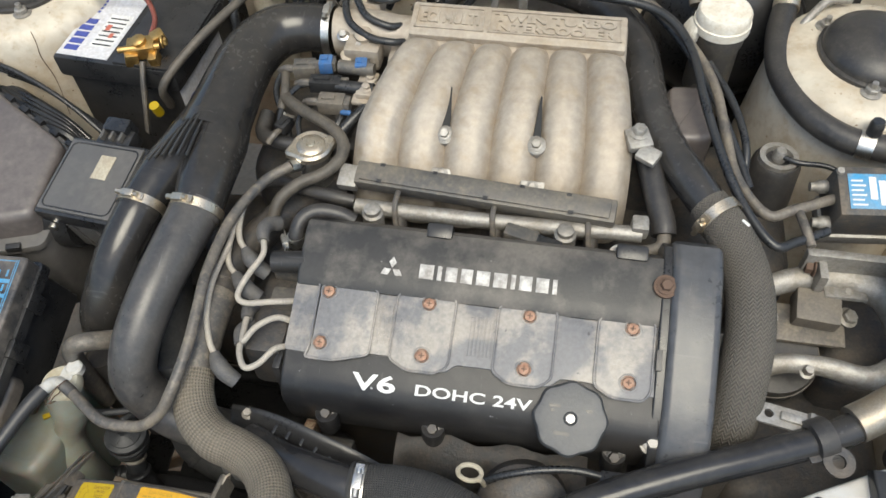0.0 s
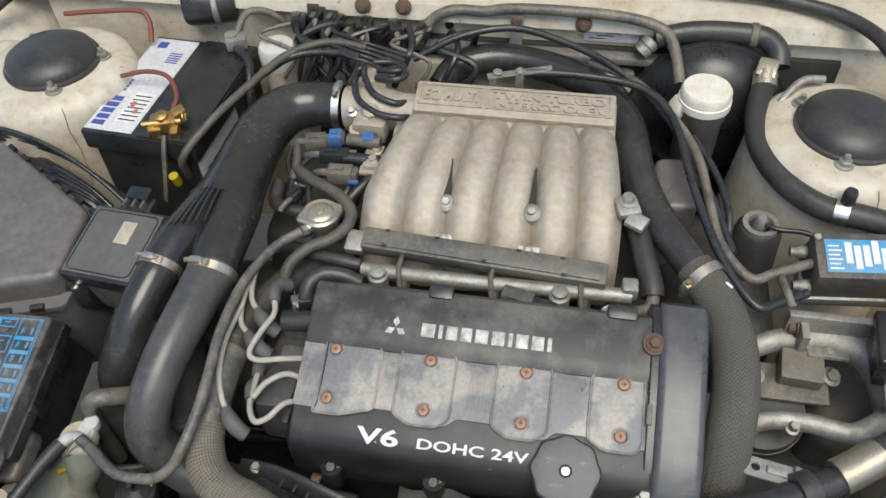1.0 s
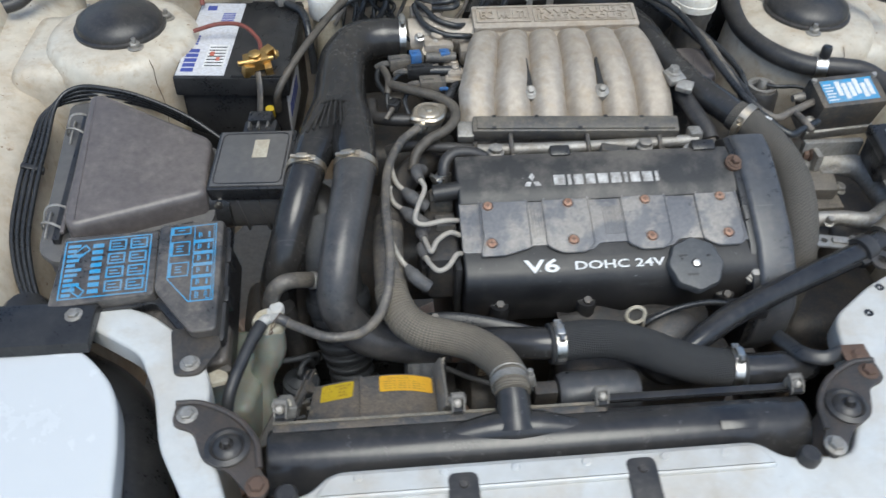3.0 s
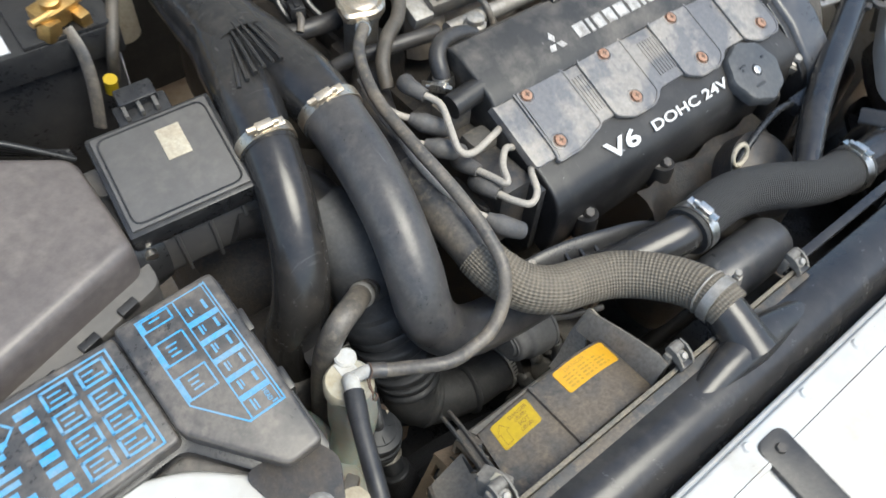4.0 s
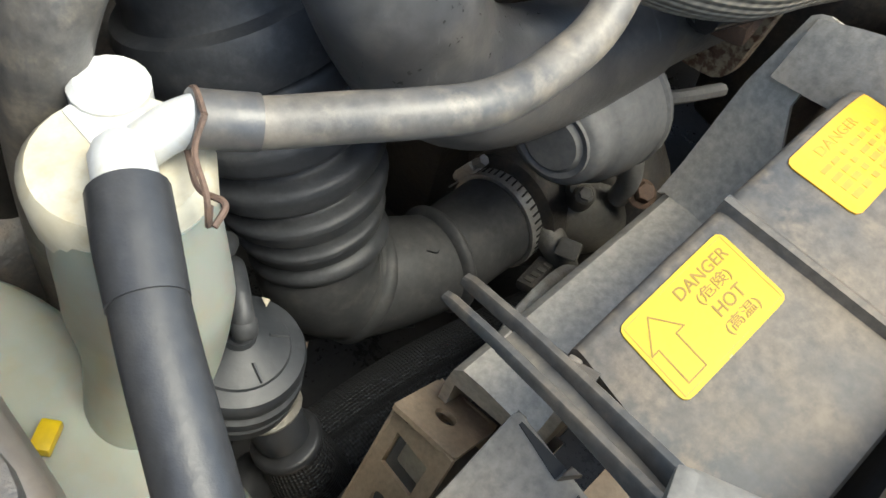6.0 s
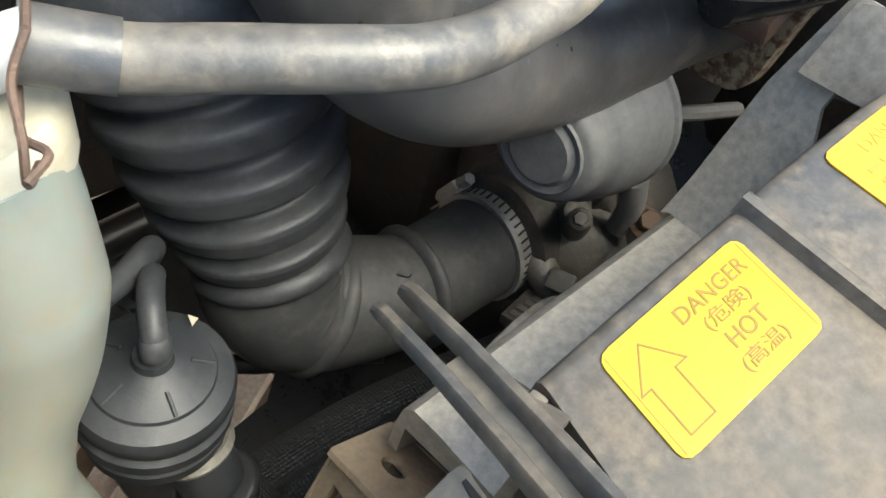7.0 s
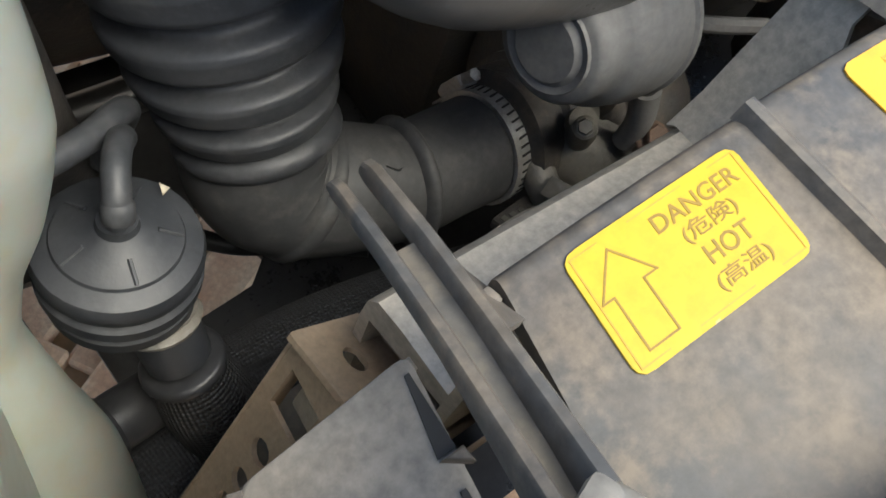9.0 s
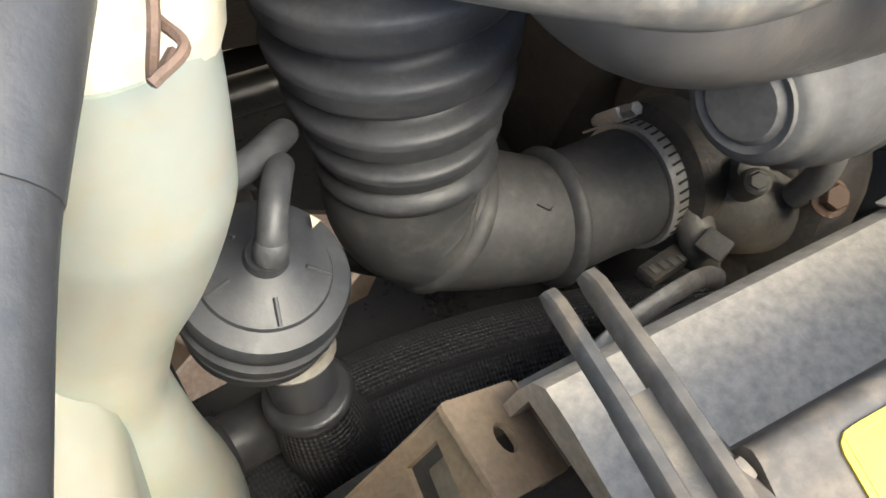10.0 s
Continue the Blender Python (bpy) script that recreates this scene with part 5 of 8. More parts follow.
part("cap_tab", join(lathe([(0.010, 0.662), (0.010, 0.671), (0.008, 0.673), (0, 0.673)], (-0.312, 0.230, 0), seg=18), box((-0.317, 0.222, 0.666), (0.016, 0.018, 0.008), 0.002)), white_plastic, wb)
part("tee_stub", join(tube([(-0.321, 0.211, 0.667), (-0.3245, 0.203, 0.6775), (-0.330, 0.190, 0.680)], 0.0072, 12), tube([(-0.322, 0.210, 0.668), (-0.312, 0.205, 0.678), (-0.304, 0.200, 0.683)], 0.0058, 12)), white_plastic, wb)
part("spring_clip", join(tube([(-0.308, 0.195, 0.690), (-0.304, 0.205, 0.687), (-0.306, 0.208, 0.678), (-0.312, 0.196, 0.674), (-0.315, 0.188, 0.676), (-0.314, 0.180, 0.679), (-0.319, 0.177, 0.678)], 0.0008, 6), tube([(-0.308, 0.195, 0.690), (-0.313, 0.192, 0.684), (-0.316, 0.184, 0.680), (-0.318, 0.181, 0.673), (-0.314, 0.186, 0.671)], 0.0008, 6)), rusty, wb, "rusty wire spring clip")
dh = thing("washer_hose", "smooth black rubber hose from the washer filler tee", "hose", (-0.35, 0.12, 0.66))
part("hose_body", tube([(-0.3285, 0.1935, 0.6795), (-0.3407, 0.1672, 0.6765), (-0.3504, 0.1421, 0.671), (-0.3592, 0.1183, 0.6648), (-0.367, 0.096, 0.650), (-0.373, 0.076, 0.61), (-0.375, 0.06, 0.55)], 0.0081, 20), black_hose, dh)
part("end_cuff", tube([(-0.3285, 0.1938, 0.6797), (-0.3340, 0.1822, 0.6788), (-0.3395, 0.1700, 0.6772)], [0.0089, 0.0089, 0.0084], 20), black_hose, dh)
ofl = thing("overflow_hose", "dust-greyed rubber overflow hose looping to the radiator cap", "hose", (-0.19, 0.19, 0.69))
part("hose_body", tube([(-0.306, 0.2015, 0.6815), (-0.293, 0.1945, 0.678), (-0.278, 0.185, 0.679), (-0.262, 0.1748, 0.680), (-0.2436, 0.1668, 0.6795), (-0.221, 0.1660, 0.6785), (-0.1960, 0.1680, 0.6840), (-0.1748, 0.1785, 0.7004), (-0.1634, 0.1955, 0.7190), (-0.1583, 0.218, 0.7291), (-0.1558, 0.2502, 0.7393), (-0.1565, 0.287, 0.7493), (-0.158, 0.330, 0.758), (-0.152, 0.40, 0.764), (-0.130, 0.458, 0.768), (-0.103, 0.488, 0.770)], 0.0064, 18), dusty_hose, ofl)
part("hose_end", tube([(-0.308, 0.2020, 0.6822), (-0.300, 0.1983, 0.6797), (-0.294, 0.1950, 0.6783)], 0.0070, 18), hose_end_rubber, ofl, "darker, cleaner hose end")

# ---- intake Y-pipe and its hoses ----
yp = thing("intake_y_pipe", "black moulded Y-shaped intake pipe with cast ribs", "intake pipe", (-0.2, 0.55, 0.75))
part("main_pipe", tube([(-0.108, 0.738, 0.778), (-0.150, 0.742, 0.777), (-0.190, 0.727, 0.775), (-0.213, 0.685, 0.772), (-0.219, 0.63, 0.770), (-0.220, 0.575, 0.767), (-0.222, 0.52, 0.762)], [0.033, 0.034, 0.037, 0.039, 0.040, 0.042, 0.046], 24, 8), pipe_gloss, yp)
part("left_leg", tube([(-0.222, 0.57, 0.766), (-0.237, 0.515, 0.765), (-0.255, 0.458, 0.767), (-0.268, 0.412, 0.763)], [0.038, 0.037, 0.031, 0.0265], 22, 8), pipe_gloss, yp)
part("right_leg", tube([(-0.218, 0.57, 0.766), (-0.208, 0.515, 0.766), (-0.201, 0.458, 0.769), (-0.198, 0.412, 0.764)], [0.038, 0.038, 0.034, 0.030], 22, 8), pipe_gloss, yp)
for k in range(8):
    a = Vector((-0.2660 + 0.0098 * k, 0.452 + 0.0012 * k, 0.7945 + 0.010 * math.sin(math.pi * (k + 0.5) / 8)))
    b = Vector((-0.2470 + 0.0060 * k, 0.496 + 0.0125 * k - 0.0010 * k * k, 0.7990 + 0.008 * math.sin(math.pi * (k + 0.5) / 8)))
    part("rib", tube([a, a.lerp(b, 0.5) + Vector((0, 0, 0.001)), b], [0.0022, 0.0021, 0.0012], 8), pipe_gloss, yp)
h1 = thing("intake_hose", "glossy black rubber intake hose leading down from the Y-pipe", "hose", (-0.285, 0.34, 0.70), group="intake hoses")
part("hose_body", tube([(-0.267, 0.418, 0.763), (-0.272, 0.392, 0.757), (-0.284, 0.352, 0.737), (-0.297, 0.320, 0.704), (-0.310, 0.304, 0.664), (-0.322, 0.308, 0.61), (-0.324, 0.312, 0.52)], [0.0265, 0.026, 0.0255, 0.026, 0.027, 0.027, 0.027], 24, 8), pipe_gloss, h1)
part("end_cuff", tube([(-0.267, 0.418, 0.763), (-0.2685, 0.410, 0.7612), (-0.2705, 0.400, 0.759)], 0.0275, 24), pipe_gloss, h1)
h2 = thing("intake_hose", "glossy black rubber intake hose that bends under the radiator hose", "hose", (-0.215, 0.30, 0.70), group="intake hoses")
part("hose_body", tube([(-0.198, 0.418, 0.764), (-0.201, 0.392, 0.762), (-0.207, 0.345, 0.757), (-0.217, 0.290, 0.742), (-0.2265, 0.245, 0.714), (-0.229, 0.222, 0.679), (-0.213, 0.214, 0.644), (-0.186, 0.2065, 0.622), (-0.136, 0.206, 0.6035), (-0.0900, 0.202, 0.604)], [0.030, 0.0295, 0.028, 0.0268, 0.0266, 0.0266, 0.0266, 0.0264, 0.026, 0.026], 28, 8), hose_rubber, h2)
part("end_cuff", tube([(-0.198, 0.418, 0.764), (-0.199, 0.409, 0.7622), (-0.2002, 0.399, 0.7602)], 0.0310, 24), hose_rubber, h2)
hose_clamp((-0.2685, 0.410, 0.7615), (-0.03, -0.26, -0.07), 0.0272, gold_steel, (-0.1, -0.2, 1))
hose_clamp((-0.198, 0.410, 0.7625), (-0.02, -0.26, -0.07), 0.0307, gold_steel, (-0.35, -0.3, 1))
hose_clamp((-0.113, 0.738, 0.778), (1, 0.0, 0.0), 0.0345, bright_steel, (0, -0.15, 1))
tp = thing("turbo_outlet_pipe", "dull metal turbo outlet pipe with a rust-pitted flange", "pipe", (-0.06, 0.198, 0.60))
part("pipe", tube([(-0.094, 0.202, 0.604), (-0.070, 0.200, 0.604), (-0.04, 0.197, 0.602), (0.02, 0.195, 0.596)], [0.0245, 0.0245, 0.0245, 0.0245], 24), turbo_cast, tp)
part("flange", prism(rounded([(-0.028, -0.034), (0.028, -0.034), (0.036, 0), (0.028, 0.034), (-0.028, 0.034), (-0.036, 0)], 0.012, 4), -0.006, 0.006, 0.002, m=Matrix.Translation((-0.032, 0.196, 0.601)) @ frame_of((1, -0.05, -0.08))), pitted_rust, tp, "rust-pitted flange")
for dy, dz in ((-0.024, 0.022), (0.024, -0.022)):
    part("stud", hex_bolt((-0.038, 0.196 + dy, 0.601 + dz), (-1, 0, 0), 0.006, 0.007), rusty, tp)

# ---- bellows, elbow and turbo ----
def pleats(s):
    if s < 0.0085 or s > 0.116:
        return 0.0
    c = ((s - 0.0085) / 0.0213) % 1.0
    ramp = [(0.0, -0.0062), (0.10, -0.0060), (0.17, -0.0012), (0.22, 0.0012), (0.30, 0.0021), (0.60, 0.0025), (0.70, 0.0019), (0.76, 0.0004), (0.86, -0.0050), (0.92, -0.0060), (1.0, -0.0062)]
    return float(np.interp(c, [a for a, _ in ramp], [v for _, v in ramp]))


bl = thing("intake_bellows", "grey-black ribbed rubber intake bellows with a moulded elbow", "intake bellows", (-0.22, 0.24, 0.45))
SPINE = [(-0.2205, 0.2465, 0.5000), (-0.2215, 0.2505, 0.5090), (-0.2228, 0.2545, 0.5230), (-0.2245, 0.2590, 0.5400), (-0.2265, 0.2640, 0.5570), (-0.2285, 0.2700, 0.5750), (-0.2305, 0.2770, 0.5930), (-0.2325, 0.2840, 0.6090)]
part("bellows", tube(SPINE, [0.0290, 0.0310, 0.0345, 0.0378, 0.0400, 0.0410, 0.0415, 0.0415], 44, 30, bulge=pleats), bellows_rubber, bl, angle=80)
part("top_collar", lathe([(0.0405, -0.016), (0.0450, -0.014), (0.0470, -0.009), (0.0470, 0.004), (0.0450, 0.008), (0.0400, 0.010), (0.0385, 0.014), (0.0385, 0.030)], (-0.2335, 0.2880, 0.6170), (-0.12, 0.42, 0.90), 44), bellows_rubber, bl)
part("upper_duct", tube([(-0.2350, 0.2940, 0.630), (-0.2380, 0.3080, 0.655), (-0.2420, 0.3300, 0.676), (-0.2520, 0.3650, 0.690)], [0.0385, 0.0385, 0.0390, 0.040], 32), elbow_rubber, bl)
part("elbow", tube([(-0.2205, 0.2470, 0.5015), (-0.2225, 0.2440, 0.4870), (-0.2170, 0.2390, 0.4710), (-0.2035, 0.2320, 0.4630), (-0.1830, 0.2220, 0.4620), (-0.1605, 0.2150, 0.4600), (-0.1340, 0.2155, 0.4568), (-0.0980, 0.2162, 0.4525)], [0.0290, 0.0312, 0.0328, 0.0322, 0.0296, 0.0268, 0.0272, 0.0280], 40, 8), elbow_rubber, bl)
part("ridge", lathe(round_ring(0.0320, 0.0048, 0.0030), (-0.2045, 0.2330, 0.4622), (0.73, -0.47, -0.49), 40), elbow_rubber, bl)
part("ridge", lathe(round_ring(0.0268, 0.0042, 0.0048), (-0.1605, 0.2150, 0.4600), (0.97, -0.12, -0.12), 40), elbow_rubber, bl)
part("ridge", lathe(round_ring(0.0285, 0.0068, 0.0062), (-0.2205, 0.2468, 0.5005), (-0.02, 0.42, 0.90), 36), bellows_rubber, bl)
for pts in ([(-0.1775, 0.2120, 0.4895), (-0.1735, 0.2085, 0.4878), (-0.1700, 0.2095, 0.4872), (-0.1680, 0.2075, 0.4860)], [(-0.1420, 0.2080, 0.4832), (-0.1388, 0.2050, 0.4822), (-0.1362, 0.2062, 0.4822), (-0.1368, 0.2098, 0.4830)]):
    part("crack", tube(pts, 0.0005, 5), rubber, bl)
CA, CC = Vector((0.9925, 0.019, -0.121)), (-0.1073, 0.2160, 0.4538)
tc = hose_clamp(CC, CA, 0.0285, clamp_steel, (-0.1, 0.88, 0.42), 0.0125)
for k in range(44):
    ang = radians(360 / 44 * k)
    sm = Matrix.Translation(CC) @ frame_of(CA) @ pose(0.0300 * math.cos(ang), 0.0300 * math.sin(ang), 0, 0, 0, math.degrees(ang)) @ pose(0, 0, 0, 8)
    part("band_slot", moved(box((0, 0, 0), (0.0006, 0.0011, 0.0056), 0), sm), slot_dark, tc.children[0])
tb = thing("turbocharger", "dusty cast turbo compressor housing with bolts", "turbocharger", (-0.10, 0.20, 0.40), within=LOWER)
part("inlet_ring", lathe([(0.029, -0.012), (0.0335, -0.010), (0.0335, 0.006), (0.037, 0.008), (0.037, 0.020), (0.020, 0.024), (0, 0.024)], (-0.1173, 0.1988, 0.4608), (1, 0.0, -0.13), 36), dark_metal, tb)
part("compressor_scroll", lathe([(0.0, -0.028), (0.045, -0.026), (0.062, -0.016), (0.067, 0), (0.060, 0.018), (0.04, 0.028), (0, 0.030)], (-0.066, 0.200, 0.446), (1, 0.0, -0.15), 32), dark_metal, tb)
part("actuator_can", lathe([(0.010, -0.001), (0.019, 0.0), (0.0212, 0.0015), (0.0222, 0.005), (0.0226, 0.010), (0.0245, 0.0122), (0.0268, 0.0140), (0.0278, 0.0172), (0.0284, 0.0205), (0.0298, 0.0240), (0.0308, 0.0290), (0.0314, 0.033), (0.0315, 0.0385), (0.0328, 0.0395), (0.0328, 0.0420), (0.0308, 0.0435), (0.026, 0.046), (0.020, 0.047), (0, 0.048)], (-0.159, 0.1800, 0.5680), (0.92, 0.10, -0.12), 40), can_metal, tb)
part("actuator_face", lathe([(0.012, -0.0025), (0.014, -0.0005), (0.0165, -0.0015), (0.0175, 0.001)], (-0.159, 0.1800, 0.5680), (0.92, 0.10, -0.12), 28), can_metal, tb)
part("actuator_rod", tube([(-0.113, 0.184, 0.561), (-0.075, 0.170, 0.550), (-0.035, 0.160, 0.540)], 0.0035, 8), can_metal, tb)
part("bolt_boss", tube([(-0.118, 0.168, 0.508), (-0.109, 0.171, 0.494), (-0.10, 0.176, 0.475)], [0.0052, 0.0062, 0.0075], 14), turbo_cast, tb)
part("bolt", hex_bolt((-0.1182, 0.1680, 0.5083), (-0.55, -0.18, 0.85), 0.0036, 0.004), turbo_cast, tb)
part("flange_boss", lathe([(0.006, -0.012), (0.007, 0), (0.0062, 0.008), (0, 0.009)], (-0.105, 0.176, 0.492), (-0.4, -0.2, 0.8), 14), turbo_cast, tb)
part("volute_bulge", lathe([(0, -0.034), (0.010, -0.032), (0.020, -0.024), (0.0265, -0.010), (0.0275, 0.004), (0.0240, 0.016), (0.0165, 0.024), (0.008, 0.0275), (0, 0.028)], (-0.088, 0.176, 0.462), (0.75, -0.45, -0.35), 32), turbo_cast, tb)
part("volute_rim", tube([(-0.120, 0.186, 0.468), (-0.123, 0.174, 0.470), (-0.124, 0.162, 0.466), (-0.121, 0.152, 0.456)], [0.007, 0.0085, 0.008, 0.006], 12), turbo_cast, tb)
part("lug", box((-0.1265, 0.1575, 0.4775), (0.010, 0.012, 0.004), 0.001, rot=(-20, -30, 25)), turbo_cast, tb)
part("casting_plate", box((-0.142, 0.161, 0.462), (0.026, 0.010, 0.006), 0.002, rot=(-15, 12, 8)), dark_metal, tb)
for k in range(4):
    part("cast_mark", box((-0.150 + 0.0055 * k, 0.1605, 0.4672 - 0.0011 * k), (0.0034, 0.0045, 0.0008), 0.0002, rot=(-15, 12, 8)), turbo_cast, tb)
part("cast_neck", tube([(-0.086, 0.186, 0.488), (-0.074, 0.176, 0.472), (-0.068, 0.166, 0.450), (-0.070, 0.160, 0.42)], [0.014, 0.019, 0.024, 0.026], 16), dark_metal, tb)
part("oil_union", tube([(-0.095, 0.165, 0.525), (-0.092, 0.160, 0.508), (-0.09, 0.16, 0.49)], [0.0065, 0.006, 0.0055], 14), can_metal, tb)
part("oil_union_bore", lathe([(0.0045, 0), (0.0045, 0.0006), (0, 0.0006)], (-0.0951, 0.1653, 0.5252), (-0.16, 0.27, 0.92), 14), slot_dark, tb)
part("rusty_nut", hex_bolt((-0.086, 0.152, 0.500), (-0.3, -0.3, 0.9), 0.0055, 0.007), rusty, tb, "rust-brown nut")
for k in range(6):
    part("cast_mark", bars([(-0.018 + 0.006 * k, 0, 0.004, 0.006)], plane_frame((-0.112, 0.168, 0.446), (-0.085, 0.163, 0.440), (-0.110, 0.178, 0.456)), 0, 0.001), dark_metal, tb)

# ---- purge valve canister by the washer bottle ----
pv = thing("purge_valve", "round dusty black plastic vacuum valve with a rubber hose", "vacuum valve", (-0.302, 0.195, 0.49), within=LOWER)
AX = Vector((0.11, 0.09, 1)).normalized()
PC = (-0.302, 0.196, 0.532)
dm = part("dome", lathe([(0.0235, -0.008), (0.0247, -0.005), (0.0249, -0.001), (0.0240, 0.0018), (0.0214, 0.0030), (0.0189, 0.0040), (0.0184, 0.0052), (0.0101, 0.0085), (0.0078, 0.0100), (0.0063, 0.0105), (0.0057, 0.0130), (0, 0.0130)], PC, AX, 40), valve_plastic, pv)
part("skirt", lathe([(0.0197, -0.028), (0.0229, -0.026), (0.0236, -0.020), (0.0219, -0.0185), (0.0219, -0.0165), (0.0247, -0.015), (0.0248, -0.0105), (0.0229, -0.009), (0.0232, -0.007)], PC, AX, 40), valve_plastic, pv)
part("lower_stub", tube([(-0.300, 0.191, 0.512), (-0.2985, 0.181, 0.494), (-0.2975, 0.173, 0.480)], [0.0125, 0.0120, 0.0115], 18), valve_plastic, pv)
part("stub_ring", lathe([(0.0130, -0.002), (0.0142, 0), (0.0130, 0.003)], (-0.2985, 0.182, 0.496), (0, 0.5, 0.85), 22), dull_alloy, pv)
for k in range(5):
    ang = radians(72 * k - 100)
    u = frame_of(AX)
    p0 = Vector(PC) + u @ Vector((0.011 * math.cos(ang), 0.011 * math.sin(ang), 0.0086))
    p1 = Vector(PC) + u @ Vector((0.0180 * math.cos(ang), 0.0180 * math.sin(ang), 0.0054))
    part("dome_rib", tube([p0, p0.lerp(p1, 0.5), p1], 0.0007, 6), valve_plastic, dm)
part("arrow_mark", prism([(-0.0017, -0.0017), (0.0017, -0.0011), (0.0006, 0.0021)], 0, 0.0005, 0, m=plane_frame((-0.2835, 0.2045, 0.5362), (-0.2785, 0.2060, 0.5358), (-0.2855, 0.2110, 0.5362))), cream_plastic, dm, "pale moulded arrow")
part("nipple", tube([(-0.302, 0.194, 0.541), (-0.301, 0.197, 0.5465)], 0.0034, 12), valve_plastic, pv)
vh = thing("vacuum_hose", "grey rubber vacuum hose curling off the valve", "hose", (-0.290, 0.212, 0.556))
part("valve_end", tube([(-0.2925, 0.2055, 0.5525), (-0.2908, 0.2090, 0.5575), (-0.2870, 0.2165, 0.5605), (-0.2815, 0.2265, 0.5560), (-0.2775, 0.2350, 0.5440), (-0.2790, 0.2430, 0.525)], 0.0043, 16), bellows_rubber, vh)
part("curl", tube([(-0.338, 0.2200, 0.5615), (-0.312, 0.2245, 0.5600), (-0.2895, 0.2320, 0.5550), (-0.2770, 0.2400, 0.5500), (-0.2705, 0.2475, 0.5400), (-0.2715, 0.2530, 0.5250), (-0.280, 0.255, 0.505)], 0.0046, 16), bellows_rubber, vh)
part("cuff", lathe([(0.0043, -0.0035), (0.0050, -0.0025), (0.0050, 0.0025), (0.0043, 0.0035)], (-0.2922, 0.2062, 0.5535), (0.25, 0.5, 0.75), 16), bellows_rubber, vh)
solo("vent_pipe", tube([(-0.318, 0.255, 0.62), (-0.312, 0.250, 0.57), (-0.308, 0.246, 0.52), (-0.30, 0.24, 0.46)], 0.016, 16), soft_rubber, "dark rubber pipe behind the washer bottle", "pipe", (-0.31, 0.25, 0.54), within=LOWER)
solo("drain_hose", tube([(-0.262, 0.262, 0.440), (-0.248, 0.252, 0.425), (-0.230, 0.240, 0.418), (-0.205, 0.226, 0.420), (-0.180, 0.205, 0.428)], 0.0048, 12), black_hose, "thin black drain hose below the elbow", "hose", (-0.23, 0.24, 0.418))
lh = thing("lower_hose", "black hose with a collar low in the bay", "hose", (-0.345, 0.165, 0.45), within=LOWER)
part("hose_body", tube([(-0.39, 0.163, 0.457), (-0.355, 0.166, 0.455), (-0.328, 0.170, 0.452), (-0.308, 0.173, 0.446)], 0.0115, 16), black_hose, lh)
part("end_collar", lathe(round_ring(0.0116, 0.004, 0.0016), (-0.330, 0.1697, 0.4523), (0.98, 0.15, -0.1), 18), black_hose, lh)
dk = thing("fabric_duct", "black fabric-covered duct with a sewn seam low in the bay", "duct", (-0.20, 0.17, 0.39))
DUCT = [(-0.345, 0.170, 0.380), (-0.30, 0.176, 0.384), (-0.25, 0.178, 0.389), (-0.20, 0.173, 0.393), (-0.15, 0.162, 0.397), (-0.09, 0.146, 0.400)]
part("duct_cover", tube(DUCT, 0.0335, 28, 8), duct_cloth, dk)
part("seam", tube([(x, y + 0.004, z + 0.0335) for x, y, z in DUCT], 0.0022, 8, 8), duct_cloth, dk)
part("edge_strap", tube([(-0.205, 0.142, 0.428), (-0.190, 0.138, 0.430), (-0.150, 0.128, 0.432)], 0.0025, 8, squash=0.5), black_plastic, dk)
slv = thing("rubber_sleeve", "grained black rubber sleeve low in the bay", "hose", (-0.29, 0.155, 0.42), within=LOWER)
part("sleeve_body", tube([(-0.297, 0.171, 0.476), (-0.294, 0.163, 0.455), (-0.288, 0.156, 0.42), (-0.282, 0.150, 0.36), (-0.28, 0.148, 0.30)], [0.0135, 0.017, 0.019, 0.020, 0.020], 24), sleeve_rubber, slv)
part("sleeve_mouth", lathe(round_ring(0.0135, 0.003, 0.0022), (-0.297, 0.171, 0.476), (-0.12, 0.35, 0.93), 22), black_hose, slv)
hr = thing("heater_return_hose", "scuffed grey coolant hose between the intake hoses", "hose", (-0.29, 0.25, 0.66))
part("hose_body", tube([(-0.2500, 0.2800, 0.664), (-0.2690, 0.2685, 0.6810), (-0.2860, 0.2560, 0.6945), (-0.3010, 0.2480, 0.6990), (-0.3137, 0.2450, 0.6884), (-0.3225, 0.2462, 0.6593), (-0.3275, 0.2480, 0.610), (-0.330, 0.250, 0.54)], 0.0112, 18), dusty_hose, hr)
part("end_collar", lathe(round_ring(0.0113, 0.0045, 0.0016), (-0.2640, 0.2715, 0.6765), (0.75, 0.48, -0.52), 20), dull_alloy, hr, "pale metal collar")
part("pipe_elbow", tube([(-0.2560, 0.2765, 0.670), (-0.2430, 0.2860, 0.662), (-0.2300, 0.3000, 0.664), (-0.2250, 0.3200, 0.672)], 0.0125, 16), dark_metal, hr)

# ---- fan shroud ----
fs = thing("fan_shroud", "grey plastic fan shroud with yellow warning stickers", "fan shroud", (-0.18, 0.08, 0.50))


def arch(x):
    """Height of the shroud's arched top at its rear edge."""
    return 0.6690 - (1.55 if x < -0.160 else 5.0) * (x + 0.160) ** 2


def deck_z(x, y):
    return arch(x) - (0.0022 if x < -0.2015 else 0.0) + 0.045 * (0.110 - y)


